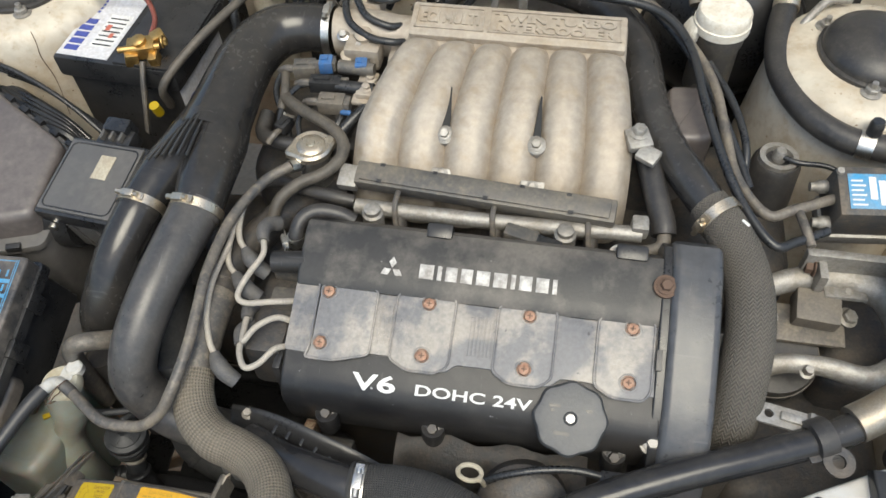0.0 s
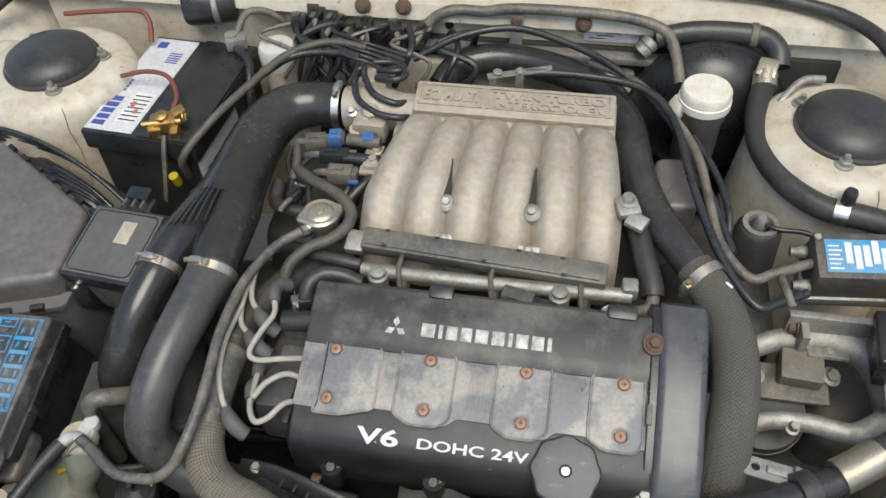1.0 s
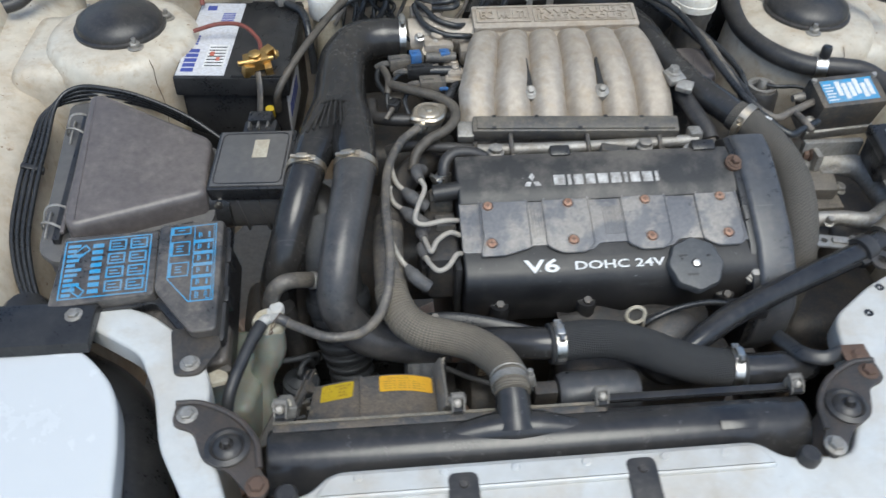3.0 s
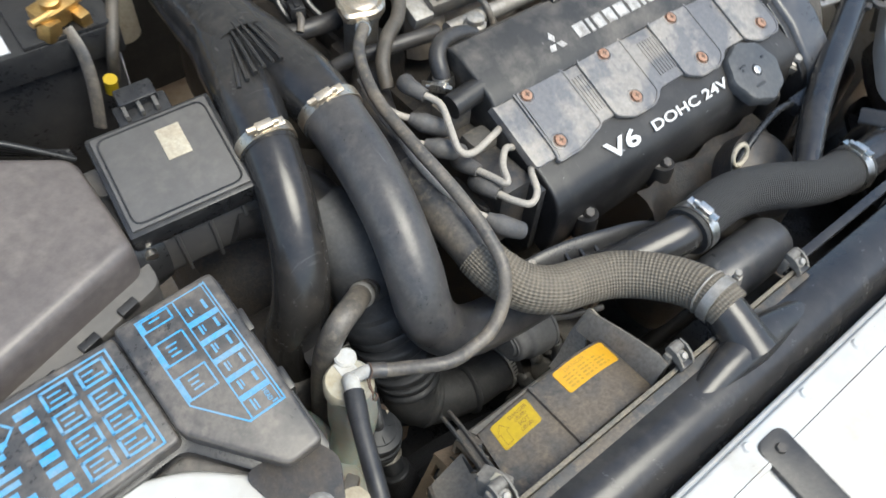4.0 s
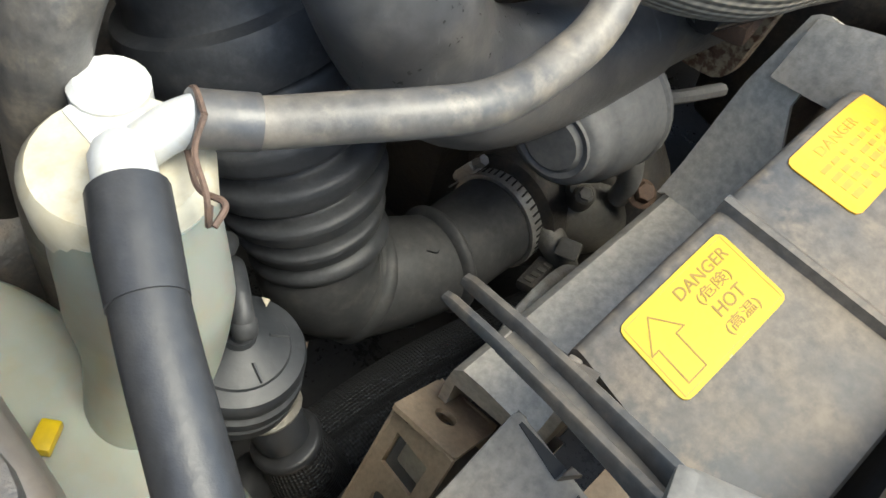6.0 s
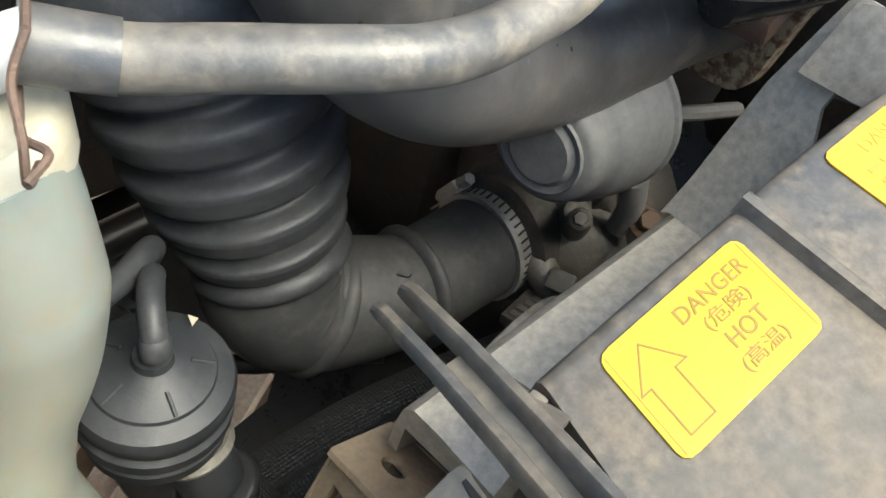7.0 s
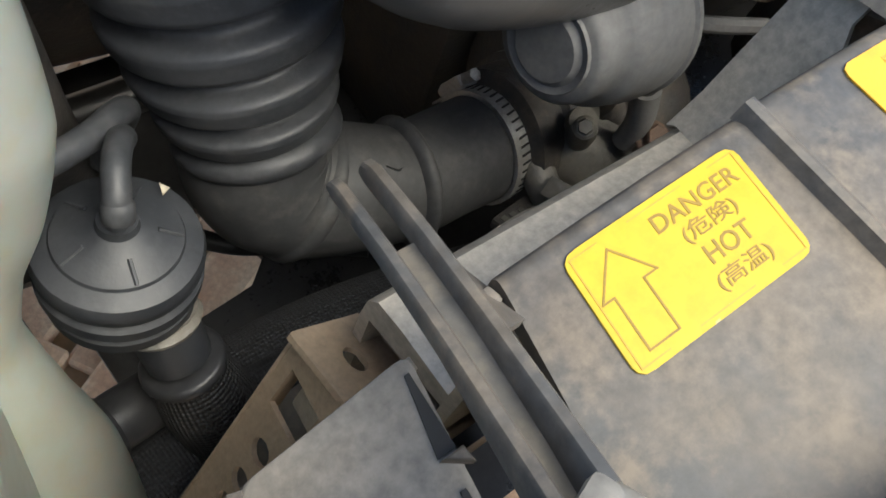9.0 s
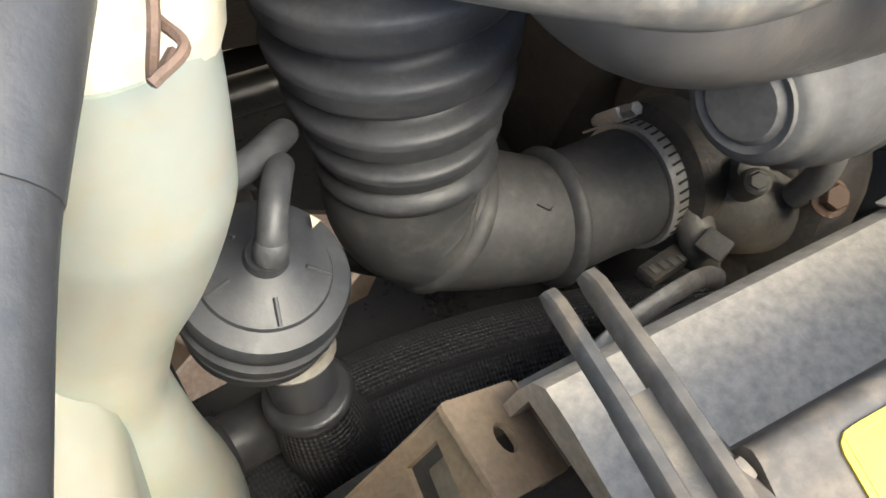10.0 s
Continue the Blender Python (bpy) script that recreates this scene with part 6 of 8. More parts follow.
def deck(x0, x1, lean=0.0, n=12, t=0.004):
    """A panel of the arched top, with a rounded rear edge and its fall behind; lean: how far its left edge runs out to the front."""
    bm = bmesh.new()
    rows = []
    for i in range(n + 1):
        row = []
        for y, dz in ((0.044, -0.012), (0.044, -0.001), (0.0450, 0.0), (0.066, 0.0), (0.088, 0.0), (0.1075, 0.0), (0.1095, -0.0006), (0.1105, -0.0022), (0.1105, -0.014), (0.1075, -0.014), (0.1075, -t), (0.046, -t), (0.046, -0.012)):
            xl = x0 - lean * (0.110 - y)
            x = xl + (x1 - xl) * i / n
            row.append(bm.verts.new((x, y, deck_z(x, y) + dz)))
        rows.append(row)
    k = len(rows[0])
    for a, b in zip(rows, rows[1:]):
        for j in range(k):
            bm.faces.new((a[j], b[j], b[(j + 1) % k], a[(j + 1) % k]))
    bm.faces.new(rows[0])
    bm.faces.new(rows[-1][::-1])
    return bm


def sheet(rows, t=0.0022):
    """A bent sheet through rows of points, with a thickness."""
    bm = bmesh.new()
    grid = [[bm.verts.new(p) for p in row] for row in rows]
    for a, b in zip(grid, grid[1:]):
        for j in range(len(a) - 1):
            bm.faces.new((a[j], a[j + 1], b[j + 1], b[j]))
    bmesh.ops.recalc_face_normals(bm, faces=bm.faces)
    bmesh.ops.solidify(bm, geom=list(bm.faces), thickness=t)
    return bm


part("arch_left", deck(-0.2600, -0.2025, 0.16), shroud_plastic, fs)
part("arch_right", deck(-0.2005, -0.108), shroud_plastic, fs)
part("step_rib", sheet([[(-0.2035, y, deck_z(-0.205, y) - 0.001), (-0.2028, y, deck_z(-0.2, y) + 0.0007), (-0.2012, y, deck_z(-0.2, y) + 0.0013), (-0.1995, y, deck_z(-0.199, y) + 0.0004)] for y in (0.1108, 0.090, 0.066, 0.0446)], 0.002), shroud_plastic, fs)
part("rear_wall", swept([(0.1010, 0.645), (0.1045, 0.645), (0.1045, 0.560), (0.1010, 0.560)], -0.256, -0.112), shelf_lightened, fs)
part("rear_shelf", swept([(0.1045, 0.5765), (0.128, 0.5755), (0.138, 0.5735), (0.1415, 0.568), (0.1425, 0.558), (0.1425, 0.500), (0.1385, 0.500), (0.1385, 0.560), (0.1045, 0.568)], -0.250, -0.119, bevel=0.0), shelf_lightened, fs)
# the shelf sweeps up into an upright cheek at the inner end
UP = ((-0.1260, 0.1045, 0.5765), (-0.1170, 0.1060, 0.5900), (-0.1115, 0.1130, 0.6120), (-0.1070, 0.1240, 0.6330), (-0.1000, 0.1245, 0.6540), (-0.0965, 0.1245, 0.6640))
part("cheek_sweep", sheet([[(x, y, z), (x + 0.0015, (y + 0.143) / 2, z - 0.001), (x + 0.0030, 0.1410 - 0.12 * max(0, z - 0.63), z - 0.003), (x + 0.0034, 0.1438 - 0.12 * max(0, z - 0.63), z - 0.006)] for x, y, z in UP], 0.0022), shelf_lightened, fs)
part("cheek", sheet([[(-0.1100, y, zl), (-0.1065, y, zl + 0.35 * (zt - zl)), (-0.1015, y, zt - 0.004), (-0.0985, y, zt), (-0.0955, y, zt - 0.002), (-0.0940, y, zt - 0.035)] for y, zl, zt in ((0.136, 0.640, 0.6620), (0.122, 0.642, 0.6680), (0.100, 0.646, 0.6760), (0.078, 0.648, 0.6830), (0.058, 0.649, 0.6885), (0.046, 0.650, 0.6860))], 0.0022), dusty_panel, fs)
part("ring_lip", tube([(-0.205, 0.146, 0.512), (-0.185, 0.151, 0.517), (-0.160, 0.154, 0.514), (-0.142, 0.155, 0.506), (-0.131, 0.153, 0.498)], 0.0042, 10, squash=0.6), dull_alloy, fs, "thin pale metal lip")


def blade(rows, t=0.0021):
    """An upright fin: rows of (x, y, top, bottom)."""
    bm = bmesh.new()
    rings = [[bm.verts.new((x - t, y, b)), bm.verts.new((x - t, y, z - 0.0008)), bm.verts.new((x - t * 0.6, y, z)), bm.verts.new((x + t * 0.6, y, z)), bm.verts.new((x + t, y, z - 0.0008)), bm.verts.new((x + t, y, b))] for x, y, z, b in rows]
    for a, c in zip(rings, rings[1:]):
        for k in range(6):
            bm.faces.new((a[k], a[(k + 1) % 6], c[(k + 1) % 6], c[k]))
    bm.faces.new(rings[0][::-1])
    bm.faces.new(rings[-1])
    return bm


FIN = ((-0.2655, 0.1455, 0.6405, 0.6380), (-0.2662, 0.1425, 0.6432, 0.6388), (-0.2695, 0.124, 0.6510, 0.6464), (-0.2735, 0.104, 0.6590, 0.6540), (-0.2785, 0.082, 0.6680, 0.6610), (-0.2850, 0.056, 0.6795, 0.6680))
for dx in (0.0038, -0.0038):
    part("guide_fin", blade([(x + dx, y, z + dx * 0.2, b) for x, y, z, b in FIN], 0.0015), shroud_plastic, fs)
part("fin_floor", sheet([[(x - 0.005, y, b + 0.001), (x + 0.005, y, b + 0.001)] for x, y, z, b in FIN[2:]], 0.002), grey_plastic, fs)
part("fin_web", sheet([[(-0.2650, 0.1200, 0.6500), (-0.2600, 0.1180, 0.6400)], [(-0.2670, 0.1130, 0.6540), (-0.2565, 0.1120, 0.6400)], [(-0.2685, 0.1075, 0.6570), (-0.2595, 0.1085, 0.6460)], [(-0.2700, 0.1000, 0.6590), (-0.2610, 0.1010, 0.6520)]], 0.0018), shroud_plastic, fs)
# bridges and dark slots beside the fins
for x, y in ((-0.2655, 0.1070), (-0.2700, 0.0885), (-0.2745, 0.0660)):
    part("slot_bridge", box((x, y, deck_z(-0.262, y) - 0.004), (0.010, 0.0042, 0.006), 0.0012, rot=(0, -10, 13)), shroud_plastic, fs)
FL = Matrix(((1, 0, 0, 0), (0, 1, 0, 0), (0.43, -0.22, 1, 0.7755), (0, 0, 0, 1)))        # the sloping flank outside the fins
part("flank", prism(rounded([(-0.2745, 0.1105), (-0.2870, 0.044), (-0.3330, 0.044), (-0.3105, 0.1085)], 0.003, 3), -0.003, 0.0, 0.001, m=FL), dusty_panel, fs)
for x, y, w in ((-0.2790, 0.100, 0.0030), (-0.2835, 0.0775, 0.0034)):
    part("flank_slot", prism([(x + 0.0022, y + 0.007), (x + 0.0025 - w * 0.4, y + 0.007), (x - w, y - 0.009), (x + 0.0005, y - 0.009)], 0.0001, 0.0006, 0, m=FL), slot_dark, fs, "slot shown by a flat dark patch")
    part("slot_tab", prism([(x - w, y - 0.0095), (x + 0.001, y - 0.0095), (x + 0.001, y - 0.0130)], 0.0, 0.0030, 0.0005, m=FL), shroud_plastic, fs)
part("flank_fold", tube([FL @ Vector((x, y, -0.0035)) for x, y in ((-0.3105, 0.1075), (-0.3170, 0.090), (-0.3245, 0.068), (-0.3325, 0.045))], 0.0035, 8), shroud_plastic, fs)
part("flank_side", sheet([[(x, y, z), (x - 0.004, y, z - 0.05), (x - 0.006, y, z - 0.11)] for x, y, z in ((-0.3115, 0.1075, 0.614), (-0.3205, 0.080, 0.616), (-0.3325, 0.045, 0.619))], 0.003), grey_plastic, fs)
part("flank_rear", sheet([[(-0.2740, 0.1100, 0.631), (-0.3100, 0.1085, 0.616)], [(-0.2740, 0.1080, 0.585), (-0.3120, 0.1070, 0.570)], [(-0.2760, 0.1060, 0.50), (-0.3140, 0.1050, 0.50)]], 0.003), grey_plastic, fs)
# block at the fins' front end, with its dusty pad
BK = pose(-0.2890, 0.0600, 0.6815, -14, 16, 14)
part("fin_block", moved(join(box((0, 0, 0), (0.0190, 0.0240, 0.0180), 0.0025, 3), box((0.001, 0.011, 0.004), (0.0150, 0.006, 0.010), 0.0015)), BK), dusty_panel, fs)
part("fin_block_pad", moved(box((-0.002, -0.0035, 0.0100), (0.0100, 0.0105, 0.0034), 0.0012), BK), cream_plastic, fs, "dusty cream pad")
part("fan_ring", lathe([(0.118, -0.015), (0.124, -0.015), (0.124, 0.030), (0.118, 0.030), (0.118, -0.015)], (-0.19, 0.122, 0.376), (0, 1, 0), 48), grey_plastic, fs)
part("fan_hub", lathe([(0.04, 0), (0.04, 0.04), (0.03, 0.05), (0, 0.05)], (-0.19, 0.10, 0.385), (0, 1, 0), 24), black_plastic, fs)



def shroud_clip(x, y, z):
    """A moulded saddle with two straps that run forward on either side of its bolt."""
    t = thing("shroud_clip", "black plastic clip with a steel bolt on the radiator", "clip", (x, y, z), group="radiator clips")
    part("hump", lathe([(0.0040, -0.0070), (0.0052, -0.0064), (0.0055, 0.0), (0.0052, 0.0064), (0.0040, 0.0070), (0.0, 0.0070)], (x, y + 0.0056, z + 0.0024), (1, 0, 0), 20), dusty_panel, t)
    part("foot", box((x, y + 0.0048, z - 0.0096), (0.0208, 0.0080, 0.0208), 0.0024), dusty_panel, t)
    for s in (-1, 1):
        part("strap", sheet([[(x + s * 0.0068, y + 0.0080, z + 0.0080), (x + s * 0.0070, y + 0.0080, z - 0.0032)], [(x + s * 0.0070, y, z + 0.0076), (x + s * 0.0074, y, z - 0.0024)], [(x + s * 0.0070, y - 0.0070, z + 0.0034), (x + s * 0.0072, y - 0.0070, z - 0.0040)], [(x + s * 0.0066, y - 0.0125, z - 0.0032), (x + s * 0.0068, y - 0.0120, z - 0.0096)]], 0.0018), dusty_panel, t)
    part("well", box((x, y - 0.0048, z - 0.0048), (0.0120, 0.0160, 0.0064), 0.0016), black_plastic, t)
    part("bolt", hex_bolt((x, y - 0.0032, z + 0.0008), (0, -0.5, 0.85), r=0.0038, h=0.0048), dull_alloy, t)


for x, y, z in ((-0.2947, 0.0485, 0.6985), (-0.086, 0.046, 0.692), (0.090, 0.044, 0.690), (0.334, 0.044, 0.690)):
    shroud_clip(x, y, z)


# stickers, laid on the curve of the shroud's top
def on_deck(bm, h):
    """Bends a flat sheet of print, given in the deck's own x and y, onto the arch."""
    for v in bm.verts:
        v.co.z = deck_z(v.co.x, v.co.y) + h + v.co.z
    return bm


def bent_sheet(x0, x1, y0, y1, r, lean=0.0, n=16):
    """A thin sticker with rounded corners; lean: how far its far edge is shifted in x."""
    bm = bmesh.new()
    rows = []
    for i in range(n + 1):
        s = 0.5 - 0.5 * math.cos(math.pi * i / n)
        d = min(s, 1 - s) * (x1 - x0)
        inset = r - math.sqrt(max(0.0, r * r - (r - d) ** 2)) if d < r else 0.0
        x = x0 + s * (x1 - x0)
        rows.append([bm.verts.new((x + lean * (y - y0), y, z)) for y, z in ((y0 + inset, 0), (y0 + inset, 0.0004), (y1 - inset, 0.0004), (y1 - inset, 0))])
    for a, b in zip(rows, rows[1:]):
        for k in range(4):
            bm.faces.new((a[k], b[k], b[(k + 1) % 4], a[(k + 1) % 4]))
    bm.faces.new(rows[0])
    bm.faces.new(rows[-1][::-1])
    return bm


SX, SY, SLEAN = -0.2525, 0.0815, 0.10
stk = thing("warning_sticker", "yellow DANGER HOT warning sticker with an arrow", "sticker", (SX, SY, 0.657), group="shroud stickers")
sh1 = part("sheet", on_deck(bent_sheet(SX, SX + 0.0405, SY, SY + 0.0245, 0.0026, SLEAN), 0.0002), yellow_label, stk)
PR = Matrix(((1, SLEAN, 0, SX), (0, 1, 0, SY), (0, 0, 1, 0), (0, 0, 0, 1)))


def print_on(name, bm, label="", mat=None, parent=None, m=PR):
    return part(name, on_deck(moved(bm, m), 0.00062), mat or label_ink, parent or sh1, label)


print_on("danger_text", letters("DANGER", 0.0200, 0.0036, 0.0001, pose(0.0175, 0.0180, 0), 0.01), "printed DANGER")
print_on("hot_text", letters("HOT", 0.0105, 0.0038, 0.0001, pose(0.0225, 0.0082, 0), 0.01), "printed HOT")
for text, x, y in (("\u5371\u967a", 0.0220, 0.0130), ("\u9ad8\u6e29", 0.0220, 0.0028)):
    print_on("small_text", letters("(" + text + ")", 0.0125, 0.0042, 0.0001, pose(x - 0.001, y, 0), 0.008), "printed characters in brackets")
arrow = [(0.0080, 0.0212), (0.0136, 0.0135), (0.0106, 0.0135), (0.0106, 0.0030), (0.0042, 0.0030), (0.0042, 0.0135), (0.0018, 0.0135)]
for a, b in zip(arrow, arrow[1:] + arrow[:1]):
    d = Vector(b) - Vector(a)
    print_on("arrow_line", bars([(-0.0002, -0.0002, d.length + 0.0004, 0.0004)], pose(a[0], a[1], 0, 0, 0, math.degrees(math.atan2(d.y, d.x))), 0, 0.0001))
for x, y, w, h in outline_bars(0.0011, 0.0011, 0.0383, 0.0223, 0.0003):
    print_on("border", bars([(x, y, w / 2, h), (x + w / 2, y, w / 2, h)] if w > h else [(x, y, w, h)], Matrix(), 0, 0.0001), mat=ink_pale)
st2 = thing("warning_sticker", "faded yellow-orange warning sticker with pale print", "sticker", (-0.145, 0.094, 0.668), group="shroud stickers")
X0, X1, Y0, Y1 = -0.1780, -0.1120, 0.0825, 0.1068
sh2 = part("sheet", on_deck(bent_sheet(X0, X1, Y0, Y1, 0.0026), 0.0002), orange_label, st2)
P2 = Matrix.Translation((X0, Y0, 0))
print_on("danger_text", letters("DANGER", 0.0260, 0.0034, 0.0001, pose(0.0110, 0.0182, 0), 0.01), "printed DANGER", ink_pale, sh2, P2)
for r in range(4):
    for c in range((9, 8, 9, 7)[r]):
        w = 0.0048 - 0.0011 * ((r * 3 + c) % 3)
        print_on("text_bar", bars([(0.0055 + c * 0.0060, 0.0034 + r * 0.0036, w, 0.0016 if r > 1 else 0.0020)], Matrix(), 0, 0.0001), mat=ink_pale, parent=sh2, m=P2)

# perforated bracket under the shroud
pb = thing("perforated_bracket", "tan-grey steel bracket with punched holes", "bracket", (-0.262, 0.135, 0.54))
PM = plane_frame((-0.2680, 0.1190, 0.5570), (-0.2400, 0.1190, 0.5380), (-0.2642, 0.1480, 0.5504))


def punched(w, h, holes, m, t=0.002, n=12):
    """A plate with oval holes (x, y, half width, half height) through it; a negative half height makes a square-cornered slot."""
    bm = bmesh.new()
    edges = []
    loops = [rounded([(0, 0), (w, 0), (w, h), (0, h)], 0.0015, 2)]
    loops += [[(x + rx * math.cos(2 * math.pi * k / n), y + ry * math.sin(2 * math.pi * k / n)) for k in range(n)] if ry > 0 else [(x - rx, y + ry), (x + rx, y + ry), (x + rx, y - ry), (x - rx, y - ry)] for x, y, rx, ry in holes]
    for loop in loops:
        vs = [bm.verts.new((*p, 0)) for p in loop]
        edges += [bm.edges.new((a, b)) for a, b in zip(vs, vs[1:] + vs[:1])]
    bmesh.ops.triangle_fill(bm, use_beauty=True, edges=edges)
    bmesh.ops.solidify(bm, geom=list(bm.faces), thickness=t)
    bm.transform(m)
    return bm


part("tab_plate", punched(0.0340, 0.0300, [(0.0165, 0.0150, 0.0042, 0.0048)], PM), bracket_steel, pb)
part("tab_lip", moved(box((0.0350, 0.015, -0.006), (0.0016, 0.029, 0.013), 0.0006), PM), bracket_steel, pb)
PM2 = plane_frame((-0.2655, 0.1485, 0.5500), (-0.2695, 0.1190, 0.5570), (-0.3000, 0.1470, 0.4930))
part("slotted_strip", punched(0.0305, 0.110, [(0.0040, 0.0035, 0.0034, -0.0012), (0.0145, 0.0180, 0.0090, -0.0075), (0.0140, 0.0395, 0.0048, 0.0044), (0.0142, 0.0540, 0.0046, 0.0042), (0.0146, 0.0660, 0.0044, 0.0040), (0.0146, 0.0860, 0.0070, 0.0040)], PM2), bracket_steel, pb)
part("strip_flange", moved(box((-0.0006, 0.055, 0.006), (0.0016, 0.108, 0.013), 0.0006), PM2), bracket_steel, pb)
part("backing_pad", moved(box((0.0145, 0.019, 0.010), (0.017, 0.015, 0.004), 0.0015), PM2), cream_plastic, pb, "whitish pad seen through the slot")

# ---- coolant hose to the radiator ----
chs = thing("radiator_hose", "dusty brown woven-pattern radiator hose", "radiator hose", (-0.09, 0.16, 0.66))
part("upper_pipe", tube([(-0.155, 0.345, 0.712), (-0.158, 0.290, 0.706), (-0.157, 0.250, 0.698), (-0.156, 0.222, 0.690)], 0.0215, 20), dusty_hose, chs)
part("woven_hose", tube([(-0.157, 0.236, 0.694), (-0.153, 0.213, 0.688), (-0.140, 0.187, 0.680), (-0.116, 0.169, 0.675), (-0.086, 0.160, 0.673), (-0.058, 0.146, 0.676), (-0.037, 0.122, 0.684), (-0.024, 0.092, 0.695), (-0.020, 0.066, 0.702), (-0.020, 0.046, 0.701)], [0.0225, 0.0230, 0.0235, 0.0235, 0.0230, 0.0230, 0.0228, 0.0222, 0.0220, 0.0215], 28, 8), braid_brown, chs)
hose_clamp((-0.0205, 0.060, 0.7025), (0.0, -1, 0.08), 0.0222, dull_alloy, (1, 0.1, 0.25), 0.010)
part("neck_wire", lathe([(0.0228, -0.001), (0.0238, 0), (0.0228, 0.001)], (-0.0205, 0.071, 0.7015), (0, -1, 0.15), 28), dull_alloy, chs)

# ---- front intercooler hose ----
ih = thing("intercooler_hose", "black braided intercooler hose in front of the engine", "hose", (0.16, 0.13, 0.65))
part("braided_hose", tube([(0.050, 0.139, 0.673), (0.085, 0.143, 0.673), (0.125, 0.141, 0.673), (0.165, 0.128, 0.671), (0.200, 0.110, 0.668), (0.240, 0.096, 0.664), (0.284, 0.090, 0.660)], 0.0255, 26, 8), braid_black, ih)
solo("intercooler_pipe", tube([(-0.090, 0.185, 0.640), (-0.05, 0.165, 0.652), (-0.01, 0.152, 0.664), (0.03, 0.142, 0.672), (0.06, 0.139, 0.673)], 0.0215, 20), tank_plastic, "glossy black pipe feeding the braided hose", "pipe", (0, 0.15, 0.65), group="intercooler pipes")
solo("intercooler_pipe", tube([(0.275, 0.090, 0.660), (0.315, 0.088, 0.658), (0.350, 0.090, 0.657), (0.378, 0.098, 0.650), (0.392, 0.115, 0.62), (0.395, 0.125, 0.55)], 0.0225, 20), tank_plastic, "glossy black metal pipe beside the radiator mount", "pipe", (0.33, 0.09, 0.65), group="intercooler pipes")
hose_clamp((0.0555, 0.139, 0.673), (1, 0.05, 0), 0.0262, bright_steel, (0.05, -0.1, 1), 0.012)
hose_clamp((0.2775, 0.0905, 0.6605), (1, -0.1, -0.08), 0.0262, bright_steel, (0.05, 0.1, 1), 0.012)
part("frayed_edge", lathe([(0.0262, -0.003), (0.0278, 0), (0.0262, 0.003)], (0.0465, 0.139, 0.673), (1, 0.05, 0), 26), braid_black, ih)
part("frayed_edge", lathe([(0.0262, -0.003), (0.0278, 0), (0.0262, 0.003)], (0.2875, 0.090, 0.660), (1, -0.05, 0), 26), braid_black, ih)
solo("hose_strap", tube([(0.345, 0.128, 0.678), (0.352, 0.108, 0.684), (0.362, 0.088, 0.688), (0.385, 0.076, 0.692), (0.410, 0.082, 0.694)], 0.0095, 12, squash=0.25), black_plastic, "flat black metal strap over the pipe", "strap", (0.37, 0.09, 0.68))
solo("strap_bracket", join(box((0.424, 0.078, 0.696), (0.034, 0.026, 0.004), 0.002), hex_bolt((0.424, 0.074, 0.698), r=0.005, h=0.004)), rusty, "rusty black steel tab on the white panel", "bracket", (0.424, 0.075, 0.692))
# exhaust shield, dipstick and the can behind the radiator
hs = thing("heat_shield", "stained grey metal exhaust heat shield", "heat shield", (0.14, 0.20, 0.58))
hsb = bmesh.new()
rows = []
for i in range(15):
    x = 0.075 + 0.215 * i / 14
    rows.append([hsb.verts.new((x, 0.222 - 0.012 * j - 0.004 * math.sin(i * 1.3 + j), 0.640 - 0.018 * (j / 4) ** 1.5 * 2 - 0.0022 * math.cos(i * 0.9 + 2 * j))) for j in range(7)])
for a, b in zip(rows, rows[1:]):
    for k in range(6):
        hsb.faces.new((a[k], b[k], b[k + 1], a[k + 1]))
bmesh.ops.solidify(hsb, geom=list(hsb.faces), thickness=0.0015)
part("sheet", hsb, dark_metal, hs, angle=60)
part("stud_hole", lathe([(0.010, -0.001), (0.010, 0.002), (0.006, 0.002), (0, -0.001)], (0.205, 0.180, 0.628), (0, -0.4, 0.9), 16), rusty, hs)
arm = thing("shield_arm", "ribbed black steel arm below the engine cover", "bracket", (-0.03, 0.20, 0.64))
part("strip", tube([(-0.118, 0.212, 0.640), (-0.085, 0.208, 0.646), (-0.050, 0.201, 0.647), (-0.010, 0.190, 0.645), (0.030, 0.180, 0.638), (0.060, 0.174, 0.622)], 0.0145, 14, squash=0.28), black_plastic, arm)
for k in range(6):
    part("rib", box((-0.060 + 0.017 * k, 0.2035 - 0.0042 * k, 0.6505 - 0.0006 * k * k), (0.004, 0.022, 0.004), 0.0015, rot=(0, 0, -14)), black_plastic, arm)
part("bolt", hex_bolt((-0.098, 0.214, 0.649), (0, -0.2, 1), 0.0055, 0.006), dull_alloy, arm)
can = solo("dark_canister", lathe([(0, -0.055), (0.026, -0.053), (0.030, -0.045), (0.030, 0.045), (0.026, 0.053), (0, 0.055)], (0.105, 0.092, 0.624), (1, 0, 0), 28), belt_plastic, "blue-grey metal cylinder behind the radiator", "canister", (0.105, 0.092, 0.60))
solo("sensor_block", box((0.034, 0.088, 0.637), (0.030, 0.020, 0.026), 0.003), dark_metal, "small brown sensor block behind the radiator", "sensor", (0.034, 0.088, 0.625))
ds = thing("oil_dipstick", "white ring handle of the oil dipstick", "dipstick", (0.166, 0.175, 0.66))
ring = [(0.166 + 0.0125 * math.cos(a), 0.169 + 0.0045 * math.sin(a), 0.686 + 0.0105 * math.sin(a)) for a in (2 * math.pi * k / 12 for k in range(13))]
